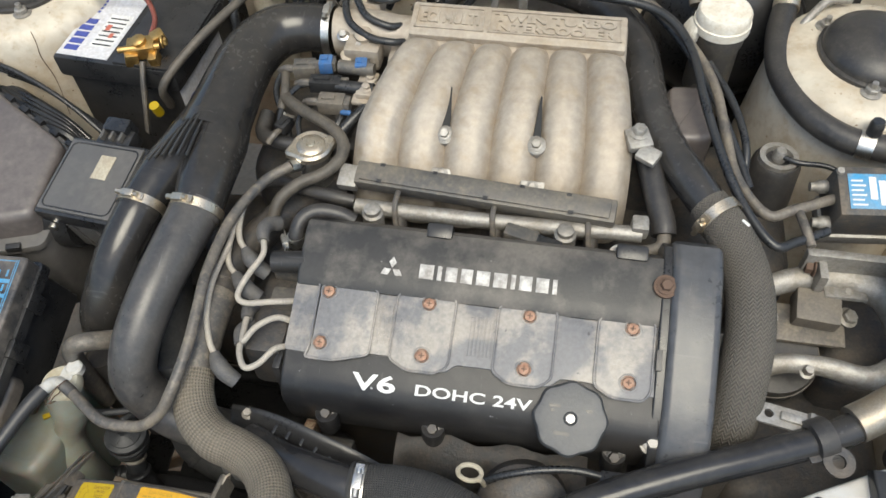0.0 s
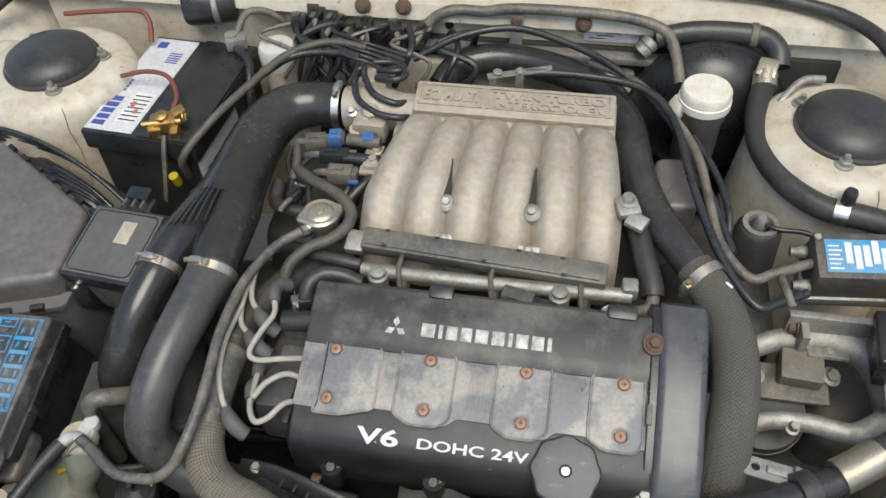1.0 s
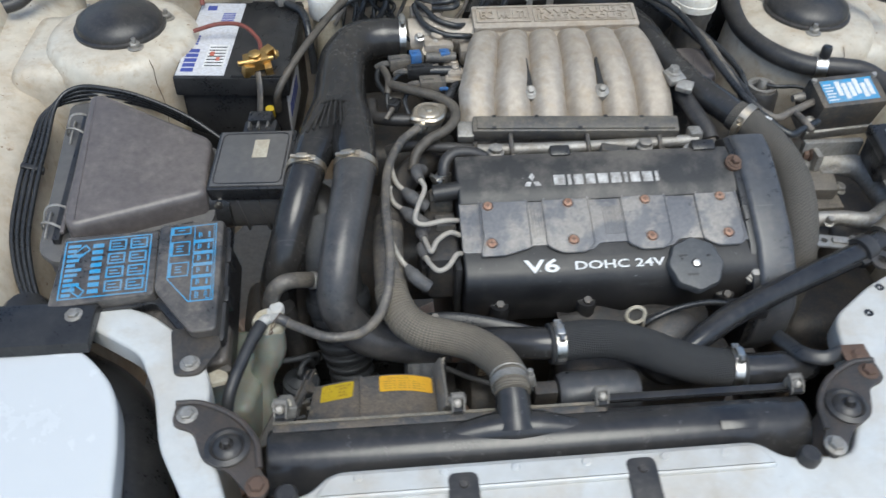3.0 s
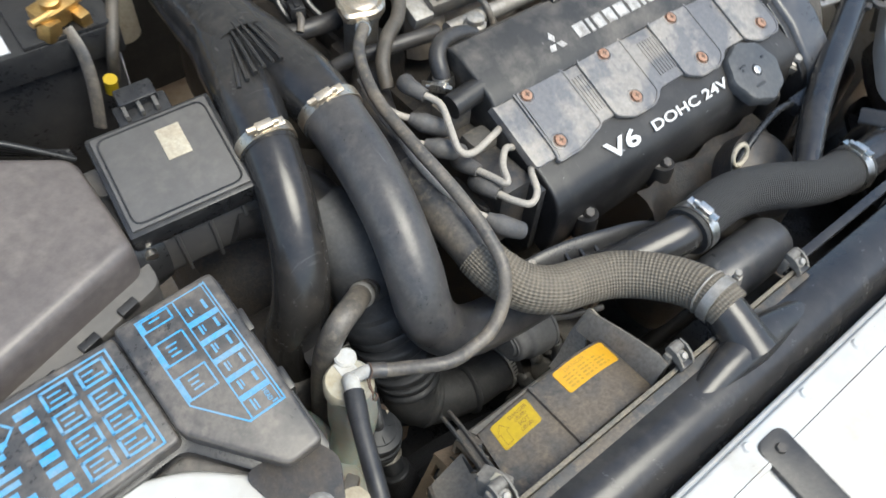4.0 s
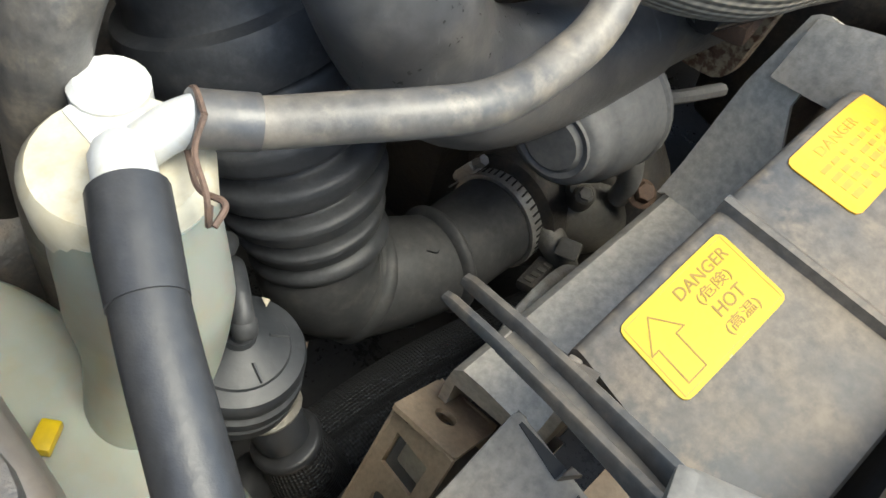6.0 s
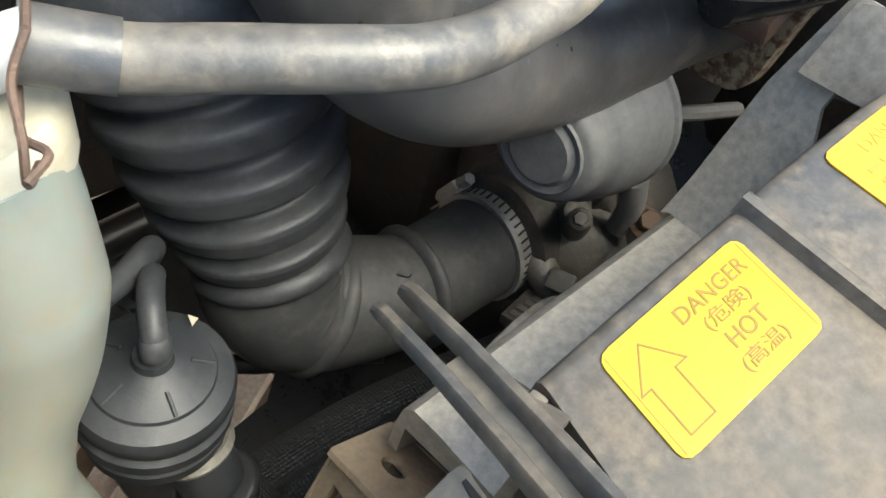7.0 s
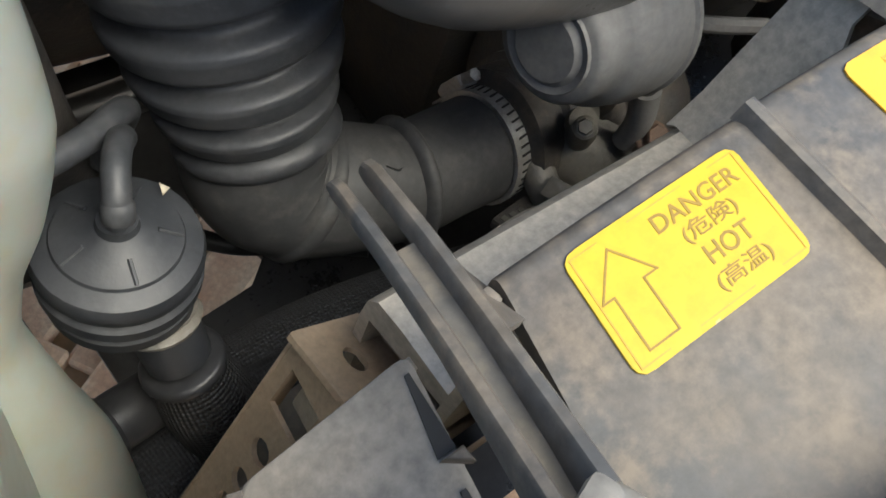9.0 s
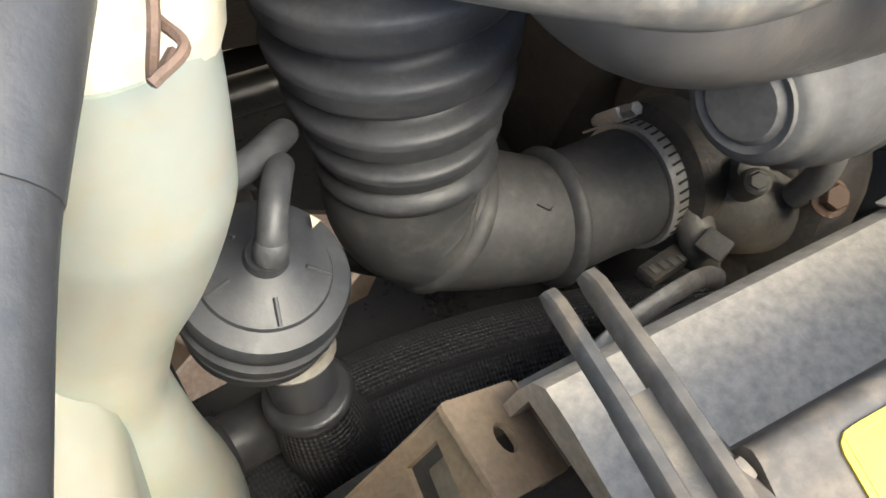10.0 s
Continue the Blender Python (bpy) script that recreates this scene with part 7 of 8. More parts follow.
part("ring", tube(ring, 0.0026, 8, 3), cream_plastic, ds)
part("stem", tube([(0.176, 0.166, 0.679), (0.180, 0.170, 0.66), (0.182, 0.176, 0.63)], 0.003, 8), cream_plastic, ds)
solo("sensor_lead", tube([(0.178, 0.172, 0.655), (0.20, 0.178, 0.668), (0.235, 0.186, 0.676), (0.275, 0.192, 0.676), (0.308, 0.190, 0.672)], 0.0042, 10), rubber, "black sensor lead below the cover", "cable", (0.24, 0.186, 0.67))
solo("lead_plug", join(box((0.320, 0.188, 0.668), (0.040, 0.018, 0.018), 0.003), box((0.348, 0.186, 0.664), (0.022, 0.022, 0.022), 0.003)), black_plastic, "black connector under the oil filler", "connector", (0.32, 0.188, 0.66))
solo("alternator_casing", lathe([(0, -0.03), (0.045, -0.028), (0.052, -0.01), (0.052, 0.02), (0.04, 0.03), (0, 0.03)], (0.225, 0.165, 0.615), (0, -0.55, 0.83), 28), dark_metal, "stained alloy casing below the engine cover", "alternator", (0.225, 0.165, 0.60))

# ---- large pipe on the far side of the radiator ----
bp = thing("coolant_pipe", "satin black coolant pipe with a foil-wrapped end", "pipe", (0.4, 0.19, 0.68))
part("pipe", tube([(0.205, 0.105, 0.668), (0.245, 0.131, 0.678), (0.30, 0.162, 0.685), (0.38, 0.198, 0.690), (0.46, 0.230, 0.693), (0.535, 0.262, 0.695), (0.575, 0.286, 0.700)], [0.012, 0.0155, 0.0165, 0.0168, 0.0168, 0.0168, 0.0168], 20, 7), tank_plastic, bp)
part("rubber_ring", lathe([(0.0170, -0.011), (0.0225, -0.010), (0.0230, 0), (0.0225, 0.010), (0.0170, 0.011)], (0.520, 0.256, 0.6945), (0.9, 0.42, 0.03), 24), soft_rubber, bp)
part("foil_sleeve", tube([(0.555, 0.276, 0.699), (0.575, 0.288, 0.703), (0.600, 0.305, 0.709)], 0.0205, 20), foil, bp, "crumpled silver foil sleeve")
part("rear_hose", tube([(0.590, 0.298, 0.706), (0.625, 0.322, 0.716), (0.655, 0.342, 0.722), (0.675, 0.352, 0.722)], 0.017, 16), soft_rubber, bp)
part("rear_union", lathe([(0.021, -0.014), (0.024, -0.012), (0.024, -0.006), (0.021, -0.004), (0.021, 0.004), (0.024, 0.006), (0.024, 0.012), (0.018, 0.014)], (0.668, 0.350, 0.722), (0.9, 0.45, 0.05), 22), dark_metal, bp)
part("rear_fitting", tube([(0.678, 0.356, 0.722), (0.70, 0.362, 0.722), (0.712, 0.352, 0.712), (0.712, 0.34, 0.69)], [0.010, 0.009, 0.008, 0.008], 12), cream_plastic, bp)
BR = thing("pipe_bracket", "bare galvanised steel bracket with a bolt hole", "bracket", (0.48, 0.265, 0.69))
part("tab", moved(punched(0.062, 0.024, [(0.012, 0.012, 0.005, 0.005)], pose(0.456, 0.266, 0.701, 0, 4, -8), t=0.003), Matrix()), dull_alloy, BR)
part("emboss", box((0.496, 0.273, 0.700), (0.030, 0.010, 0.004), 0.002, rot=(0, 4, -8)), dull_alloy, BR)
part("leg", box((0.512, 0.270, 0.690), (0.012, 0.026, 0.024), 0.003, rot=(0, 20, -8)), dull_alloy, BR)
solo("grommet_tab", join(lathe([(0.016, 0), (0.016, 0.004), (0.007, 0.004), (0.007, 0.0)], (0.535, 0.232, 0.698), (0, -0.2, 1), 20), box((0.520, 0.238, 0.698), (0.03, 0.014, 0.004), 0.001, rot=(0, 0, 20))), dark_metal, "oval steel tab with a rubber grommet", "bracket", (0.53, 0.235, 0.695))
for p in ((0.515, 0.190, 0.690), (0.478, 0.146, 0.690)):
    part("support_hole", lathe([(0.006, -0.001), (0.006, 0.0012), (0.004, 0.0012), (0, -0.001)], p, seg=14), black_plastic, body)

# ---- far-side intercooler pipe and braided hose ----
rp = thing("intercooler_return_pipe", "black metal intercooler pipe curving round the plenum", "pipe", (0.3, 0.75, 0.74))
part("pipe", tube([(0.020, 0.835, 0.755), (0.045, 0.872, 0.770), (0.10, 0.892, 0.776), (0.17, 0.884, 0.776), (0.235, 0.858, 0.776), (0.285, 0.815, 0.776), (0.312, 0.755, 0.775), (0.321, 0.700, 0.774), (0.330, 0.640, 0.773), (0.352, 0.580, 0.770), (0.382, 0.528, 0.767), (0.402, 0.496, 0.763)], [0.020, 0.023, 0.024, 0.024, 0.024, 0.024, 0.024, 0.024, 0.024, 0.023, 0.023, 0.022], 22, 7), tank_plastic, rp)
bh = thing("intercooler_hose", "dusty woven-cover intercooler hose beside the belt cover", "hose", (0.42, 0.35, 0.72))
part("braided_hose", tube([(0.398, 0.502, 0.764), (0.415, 0.478, 0.760), (0.434, 0.440, 0.752), (0.444, 0.400, 0.745), (0.446, 0.355, 0.734), (0.442, 0.310, 0.712), (0.438, 0.275, 0.675), (0.435, 0.262, 0.635), (0.432, 0.255, 0.59), (0.43, 0.25, 0.54)], [0.0235, 0.0255, 0.0265, 0.0268, 0.0268, 0.0268, 0.0265, 0.0265, 0.026, 0.026], 28, 8), braid_grey, bh)
hose_clamp((0.4105, 0.486, 0.7615), (0.62, -0.78, -0.12), 0.0262, gold_steel, (-0.8, -0.65, 0.1), 0.013)
part("paint_mark", box((0.435, 0.465, 0.781), (0.010, 0.003, 0.001), 0, rot=(12, 8, -40)), white_print, bh)
solo("plastic_housing", prism(rounded([(0.350, 0.600), (0.408, 0.606), (0.410, 0.690), (0.392, 0.702), (0.352, 0.698)], 0.014, 5), 0.62, 0.768, 0.010, 4), brown_plastic, "rounded black plastic housing beside the plenum", "housing", (0.38, 0.65, 0.65))
solo("breather_hose", tube([(0.322, 0.590, 0.770), (0.330, 0.555, 0.765), (0.340, 0.515, 0.757), (0.350, 0.480, 0.748), (0.352, 0.465, 0.742)], 0.0145, 16), soft_rubber, "thick dusty rubber breather hose", "hose", (0.34, 0.52, 0.75))
solo("breather_pipe", tube([(0.353, 0.470, 0.745), (0.350, 0.452, 0.738), (0.333, 0.443, 0.736), (0.312, 0.438, 0.737), (0.299, 0.430, 0.736), (0.296, 0.418, 0.730), (0.295, 0.405, 0.72)], 0.0082, 14), pale_hose, "grey dusty breather pipe into the engine cover", "pipe", (0.32, 0.44, 0.735))
solo("breather_hose", tube([(-0.072, 0.388, 0.735), (-0.072, 0.398, 0.757), (-0.066, 0.412, 0.768), (-0.050, 0.422, 0.772), (-0.025, 0.424, 0.768), (-0.008, 0.422, 0.760)], 0.0092, 14), soft_rubber, "black rubber breather hose at the cover's end", "hose", (-0.05, 0.41, 0.75))
hose_clamp((-0.072, 0.393, 0.750), (0, 0.3, 1), 0.0096, bright_steel, (-0.9, -0.5, 0), 0.012, "small bright spring clamp on a breather hose")

# ---- radiator cap on its filler ----
rc = thing("coolant_filler", "coolant filler neck with a shiny zinc cap", "coolant filler", (-0.084, 0.519, 0.74))
bm = lathe([(0.024, 0.768), (0.026, 0.769), (0.026, 0.776), (0.023, 0.779), (0.018, 0.778), (0.014, 0.781), (0.006, 0.781), (0.005, 0.783), (0, 0.783)], seg=48)
for v in bm.verts:
    r = math.hypot(v.co.x, v.co.y)
    if r > 0.0225:
        a = math.atan2(v.co.y, v.co.x) - 0.5
        s = 1 + 0.28 * max(0, math.cos(2 * a)) ** 6
        v.co.x *= s
        v.co.y *= s
part("cap", moved(bm, pose(-0.084, 0.519, 0)), gold_steel, rc)
part("filler_neck", lathe([(0.019, 0.70), (0.019, 0.755), (0.022, 0.760), (0.022, 0.768)], (-0.084, 0.519, 0), seg=24), dull_alloy, rc)
part("overflow_stub", tube([(-0.094, 0.500, 0.762), (-0.104, 0.487, 0.769)], 0.0085, 8), bright_steel, rc)
solo("thermostat_housing", join(box((-0.075, 0.52, 0.69), (0.07, 0.06, 0.05), 0.012), tube([(-0.085, 0.50, 0.70), (-0.12, 0.45, 0.71), (-0.15, 0.38, 0.712), (-0.155, 0.33, 0.712)], 0.021, 16)), dark_metal, "dark cast thermostat housing under the radiator cap", "thermostat housing", (-0.1, 0.48, 0.68))

# ---- distributor end: leads and boots ----
di = thing("distributor", "grimy distributor and coil body at the engine's end", "distributor", (-0.08, 0.33, 0.62))
part("housing", join(box((-0.083, 0.335, 0.675), (0.045, 0.15, 0.08), 0.01), box((-0.095, 0.30, 0.66), (0.04, 0.06, 0.06), 0.012)), dark_metal, di)
part("end_plate", box((-0.063, 0.315, 0.665), (0.010, 0.14, 0.09), 0.004), black_plastic, di)
part("plug_block", join(box((-0.078, 0.372, 0.722), (0.034, 0.030, 0.030), 0.006), box((-0.075, 0.330, 0.715), (0.030, 0.026, 0.020), 0.005)), grey_plastic, di)
LEADS = (((-0.056, 0.322, 0.730), (-0.078, 0.310, 0.742), (-0.108, 0.304, 0.742), (-0.119, 0.312, 0.745), (-0.112, 0.335, 0.753), (-0.102, 0.362, 0.757), (-0.108, 0.384, 0.758)),
         ((-0.056, 0.300, 0.722), (-0.072, 0.296, 0.732), (-0.090, 0.280, 0.734), (-0.100, 0.262, 0.731), (-0.105, 0.280, 0.728), (-0.108, 0.298, 0.724)),
         ((-0.056, 0.272, 0.714), (-0.066, 0.262, 0.722), (-0.078, 0.242, 0.722), (-0.092, 0.236, 0.720), (-0.103, 0.250, 0.720), (-0.108, 0.268, 0.718)))
for k, p in enumerate(LEADS):
    t = thing("spark_plug_lead", "pale grey spark plug lead with a rubber boot", "spark plug lead", p[0], group="spark plug leads")
    part("lead", tube(p, 0.0036, 10), plug_wire, t)
    q, q2 = Vector(p[-1]), Vector(p[-2])
    d = (q - q2).normalized()
    part("boot", tube([q - d * 0.004, q + d * 0.012, q + d * 0.026 + Vector((0.006, 0, -0.006)), q + d * 0.034 + Vector((0.016, 0, -0.014))], [0.0065, 0.0085, 0.009, 0.009], 14), boot_rubber, t)
LEADS2 = (((-0.146, 0.435, 0.760), (-0.146, 0.408, 0.752), (-0.140, 0.386, 0.748), (-0.128, 0.372, 0.744)),
          ((-0.148, 0.425, 0.756), (-0.152, 0.385, 0.745), (-0.147, 0.358, 0.738), (-0.132, 0.342, 0.735)),
          ((-0.150, 0.380, 0.748), (-0.157, 0.330, 0.738), (-0.153, 0.290, 0.728), (-0.142, 0.262, 0.720), (-0.132, 0.248, 0.714)))
for k, p in enumerate(LEADS2):
    t = thing("spark_plug_lead", "dusty grey ignition lead ending in a thick boot", "spark plug lead", p[0], group="spark plug leads")
    part("lead", tube(p, 0.0036, 10), plug_wire, t)
    q, q2 = Vector(p[-1]), Vector(p[-2])
    d = (q - q2).normalized()
    part("boot", tube([q - d * 0.004, q + d * 0.010, q + d * 0.019 + Vector((0.004, 0, -0.003)), q + d * 0.024 + Vector((0.013, 0, -0.010))], [0.0055, 0.0098, 0.0098, 0.0088], 14), boot_rubber, t)

# ---- vacuum solenoids and plugs beside the plenum ----
def connector(c, size, rz, mat, label, group="wiring connectors", ry=0):
    t = thing("wiring_connector", label, "connector", c, group=group)
    m = pose(*c, 0, ry, rz)
    sx, sy, sz = size
    part("shell", moved(box((0, 0, 0), size, 0.002), m), mat, t)
    part("collar", moved(box((sx * 0.55, 0, 0), (sx * 0.35, sy * 0.8, sz * 0.8), 0.0015), m), grey_plastic, t)
    part("latch", moved(box((-sx * 0.1, 0, sz * 0.5), (sx * 0.5, sy * 0.35, sz * 0.3), 0.001), m), mat, t)
    part("lead", moved(tube([(-sx * 0.45, 0, 0), (-sx * 0.45 - 0.012, 0, 0.001), (-sx * 0.45 - 0.022, 0.004, -0.006)], min(sy, sz) * 0.28, 8), m), dusty_hose, t)
    return t


connector((-0.125, 0.648, 0.785), (0.030, 0.022, 0.018), 10, grey_plastic, "dusty grey wiring connector beside the throttle")
connector((-0.096, 0.652, 0.792), (0.018, 0.020, 0.018), 8, blue_plastic, "blue wiring connector beside the throttle")
connector((-0.048, 0.652, 0.794), (0.016, 0.018, 0.016), 8, blue_plastic, "small blue wiring connector on a solenoid")
connector((-0.090, 0.622, 0.785), (0.042, 0.018, 0.018), 4, black_plastic, "black wiring connector beside the plenum")
connector((-0.076, 0.594, 0.778), (0.034, 0.022, 0.020), 2, pale_hose, "dirty grey wiring connector beside the plenum")
connector((-0.135, 0.565, 0.760), (0.022, 0.016, 0.014), 70, black_plastic, "black wiring plug behind the radiator cap")
sol = thing("solenoid_bracket", "alloy bracket carrying vacuum solenoids", "bracket", (-0.04, 0.62, 0.77))
part("plate", join(box((-0.038, 0.625, 0.780), (0.026, 0.060, 0.006), 0.003), box((-0.03, 0.612, 0.784), (0.034, 0.020, 0.012), 0.004)), cast_alloy, sol)
part("solenoid", tube([(-0.078, 0.650, 0.792), (-0.030, 0.648, 0.792)], 0.009, 12), grey_plastic, sol)
part("solenoid", tube([(-0.075, 0.620, 0.785), (-0.025, 0.618, 0.785)], 0.009, 12), black_plastic, sol)
part("bolt", hex_bolt((-0.034, 0.640, 0.784), r=0.006, h=0.006), cast_alloy, sol)
part("bolt", hex_bolt((-0.034, 0.615, 0.790), r=0.006, h=0.006), cast_alloy, sol)
part("tag", box((-0.055, 0.582, 0.776), (0.014, 0.006, 0.004), 0.001), blue_plastic, sol, "bright blue tag")


def cable(name, pts, r, mat, label, category="cable", group="", seg=10):
    return solo(name, tube(pts, r, seg), mat, label, category, pts[len(pts) // 2], group)


cable("wiring_loom", [(-0.140, 0.60, 0.775), (-0.125, 0.585, 0.780), (-0.10, 0.568, 0.782), (-0.07, 0.552, 0.782), (-0.047, 0.532, 0.778), (-0.044, 0.508, 0.772), (-0.060, 0.486, 0.766), (-0.088, 0.468, 0.762), (-0.108, 0.448, 0.752), (-0.115, 0.43, 0.735)], 0.0078, loom_tape, "tape-wrapped wiring loom curving past the radiator cap", "wiring loom", seg=14)
cable("wiring_loom", [(-0.155, 0.655, 0.775), (-0.148, 0.63, 0.782), (-0.142, 0.605, 0.778), (-0.145, 0.59, 0.765)], 0.0062, loom_tape, "dusty wiring loom beside the connectors", "wiring loom")
for pts, r in (([(-0.142, 0.648, 0.784), (-0.156, 0.642, 0.778), (-0.160, 0.620, 0.770), (-0.150, 0.596, 0.764), (-0.136, 0.580, 0.752), (-0.130, 0.555, 0.735)], 0.0042),
               ([(-0.113, 0.621, 0.784), (-0.128, 0.616, 0.780), (-0.140, 0.600, 0.772), (-0.146, 0.580, 0.758), (-0.140, 0.560, 0.740)], 0.0036),
               ([(-0.095, 0.594, 0.777), (-0.108, 0.590, 0.772), (-0.118, 0.574, 0.762), (-0.112, 0.555, 0.748), (-0.098, 0.540, 0.735)], 0.0036),
               ([(-0.062, 0.588, 0.768), (-0.066, 0.570, 0.762), (-0.078, 0.550, 0.750), (-0.092, 0.530, 0.735), (-0.098, 0.510, 0.715)], 0.0050)):
    cable("sensor_wire", pts, r, rubber, "dark sheathed sensor wire beside the plenum", "cable", "sensor wires", 8)
cable("coolant_hose", [(-0.172, 0.600, 0.742), (-0.170, 0.570, 0.738), (-0.150, 0.553, 0.742), (-0.115, 0.548, 0.742), (-0.075, 0.550, 0.740), (-0.05, 0.56, 0.735)], 0.0105, soft_rubber, "black coolant hose behind the radiator cap", "hose")
cable("coolant_hose", [(-0.15, 0.50, 0.72), (-0.12, 0.49, 0.735), (-0.09, 0.478, 0.742), (-0.05, 0.468, 0.745), (-0.02, 0.466, 0.742)], 0.0085, soft_rubber, "black coolant hose under the wiring loom", "hose")
cable("corrugated_sleeve", [(-0.030, 0.600, 0.775), (-0.044, 0.580, 0.770), (-0.058, 0.562, 0.762)], 0.0075, rubber, "short corrugated wiring sleeve", "cable sleeve")
# vacuum hose manifold over the throttle body
for k, p in enumerate((((-0.250, 0.760, 0.800), (-0.20, 0.800, 0.818), (-0.14, 0.812, 0.822), (-0.095, 0.806, 0.820)),
                       ((-0.325, 0.620, 0.720), (-0.318, 0.612, 0.765), (-0.285, 0.665, 0.795), (-0.245, 0.735, 0.812), (-0.205, 0.800, 0.822), (-0.15, 0.832, 0.826), (-0.09, 0.830, 0.822)))):
    cable("vacuum_pipe", p, 0.0062 if k else 0.0060, loom_tape if k else rubber, "long grey-brown vacuum pipe over the battery side" if k else "black vacuum pipe over the intake pipe", "pipe", "vacuum pipes")
for k in range(5):
    y = 0.800 + 0.011 * k
    cable("vacuum_hose", [(-0.150, y + 0.02, 0.822), (-0.125, y + 0.008, 0.824), (-0.10, y, 0.822), (-0.075, y - 0.004, 0.818), (-0.045 + 0.006 * k, y - 0.018, 0.813)], 0.0034, rubber, "thin dusty vacuum hose over the throttle body", "hose", "vacuum hoses")
for k, p in enumerate((((-0.085, 0.79, 0.815), (-0.075, 0.755, 0.825), (-0.055, 0.725, 0.818), (-0.025, 0.715, 0.812), (-0.008, 0.725, 0.806)),
                       ((-0.090, 0.775, 0.818), (-0.088, 0.745, 0.822), (-0.075, 0.712, 0.816), (-0.045, 0.694, 0.808), (-0.015, 0.690, 0.806), (0.0, 0.70, 0.80)),
                       ((-0.06, 0.775, 0.822), (-0.03, 0.772, 0.826), (-0.022, 0.786, 0.824), (-0.04, 0.798, 0.822), (-0.07, 0.795, 0.822)),
                       ((-0.06, 0.760, 0.820), (-0.028, 0.754, 0.824), (-0.016, 0.768, 0.824), (-0.03, 0.782, 0.826)))):
    cable("vacuum_hose", p, 0.0050, rubber, "looped black vacuum hose on the throttle body", "hose", "vacuum hoses")
tl = thing("throttle_linkage", "cast throttle linkage with screws on the throttle body", "throttle linkage", (-0.06, 0.74, 0.80))
part("casting", box((-0.07, 0.775, 0.800), (0.055, 0.040, 0.030), 0.008), cast_alloy, tl)
part("pivot_boss", lathe([(0.012, 0), (0.012, 0.02), (0.008, 0.022), (0, 0.022)], (-0.055, 0.705, 0.79), (0, -0.3, 1), 16), cast_alloy, tl)
part("stop_boss", lathe([(0.009, 0), (0.009, 0.016), (0, 0.017)], (-0.075, 0.688, 0.775), (0, -0.6, 0.8), 12), cast_alloy, tl)
part("screw", hex_bolt((-0.085, 0.705, 0.798), (0, -0.4, 0.9), 0.006, 0.007), bright_steel, tl)
part("screw", hex_bolt((-0.060, 0.690, 0.795), (0, -0.4, 0.9), 0.005, 0.006), dull_alloy, tl)

# ---- white tank behind the battery, rear clutter ----
wt = thing("coolant_tank", "cream plastic expansion tank with a round cap", "expansion tank", (-0.245, 0.85, 0.6))
part("tank_body", tube([(-0.242, 0.842, 0.60), (-0.243, 0.845, 0.70), (-0.245, 0.850, 0.775)], 0.026, 20), cream_plastic, wt)
part("tank_cap", lathe([(0.029, 0.765), (0.030, 0.770), (0.030, 0.795), (0.027, 0.801), (0.010, 0.803), (0.008, 0.806), (0, 0.806)], (-0.247, 0.852, 0), seg=28), white_plastic, wt)
rng = random.Random(11)
for k in range(9):
    x = -0.24 + 0.036 * k
    cable("bulkhead_cable", [(x, 0.93, 0.80 - 0.03 * (k % 3)), (x + 0.02, 0.90, 0.815), (x + 0.035 * (1 if k % 2 else -1), 0.86, 0.812), (x + 0.03, 0.835, 0.80), (x + 0.01, 0.82, 0.76)], 0.0035 + 0.0012 * (k % 3), rubber if k % 3 else dusty_hose, "dusty cable near the firewall", "cable", "bulkhead cables", 8)
for k, (x, y, z) in enumerate(((-0.16, 0.90, 0.815), (-0.11, 0.905, 0.81), (-0.06, 0.90, 0.812), (-0.015, 0.905, 0.81), (-0.135, 0.875, 0.80), (-0.20, 0.92, 0.82))):
    connector((x, y, z), (0.030, 0.020, 0.018), 80 + 15 * (k % 3), black_plastic, "black wiring connector near the firewall", "firewall connectors")
dp = thing("damper_canister", "round black damper with a steel band behind the battery", "canister", (-0.38, 0.93, 0.80))
part("drum", lathe([(0, -0.045), (0.030, -0.043), (0.034, -0.036), (0.034, 0.036), (0.030, 0.043), (0, 0.045)], (-0.385, 0.935, 0.815), (1, 0.3, 0), 26), black_plastic, dp)
part("band", lathe([(0.0345, -0.005), (0.0362, -0.004), (0.0362, 0.004), (0.0345, 0.005)], (-0.375, 0.938, 0.815), (1, 0.3, 0), 26), dull_alloy, dp)
cable("red_lead", [(-0.62, 0.875, 0.815), (-0.55, 0.88, 0.822), (-0.49, 0.885, 0.824), (-0.468, 0.872, 0.815), (-0.462, 0.85, 0.79)], 0.0042, red_wire, "red battery lead along the inner wing")
cable("steel_tube", [(-0.02, 0.90, 0.79), (-0.005, 0.915, 0.822), (0.03, 0.924, 0.838), (0.08, 0.926, 0.838), (0.12, 0.925, 0.846), (0.20, 0.925, 0.848), (0.30, 0.922, 0.845), (0.355, 0.915, 0.832), (0.375, 0.885, 0.815), (0.385, 0.84, 0.79)], 0.0085, dusty_hose, "grey pipe clipped along the firewall", "pipe", seg=14)
cable("throttle_cable", [(0.16, 0.795, 0.823), (0.22, 0.795, 0.826), (0.30, 0.785, 0.826), (0.345, 0.762, 0.822), (0.375, 0.71, 0.812), (0.395, 0.62, 0.795), (0.43, 0.52, 0.770), (0.47, 0.46, 0.755), (0.50, 0.47, 0.752), (0.535, 0.49, 0.752)], 0.0058, rubber, "black cable arching over the pipe to the ignition unit")
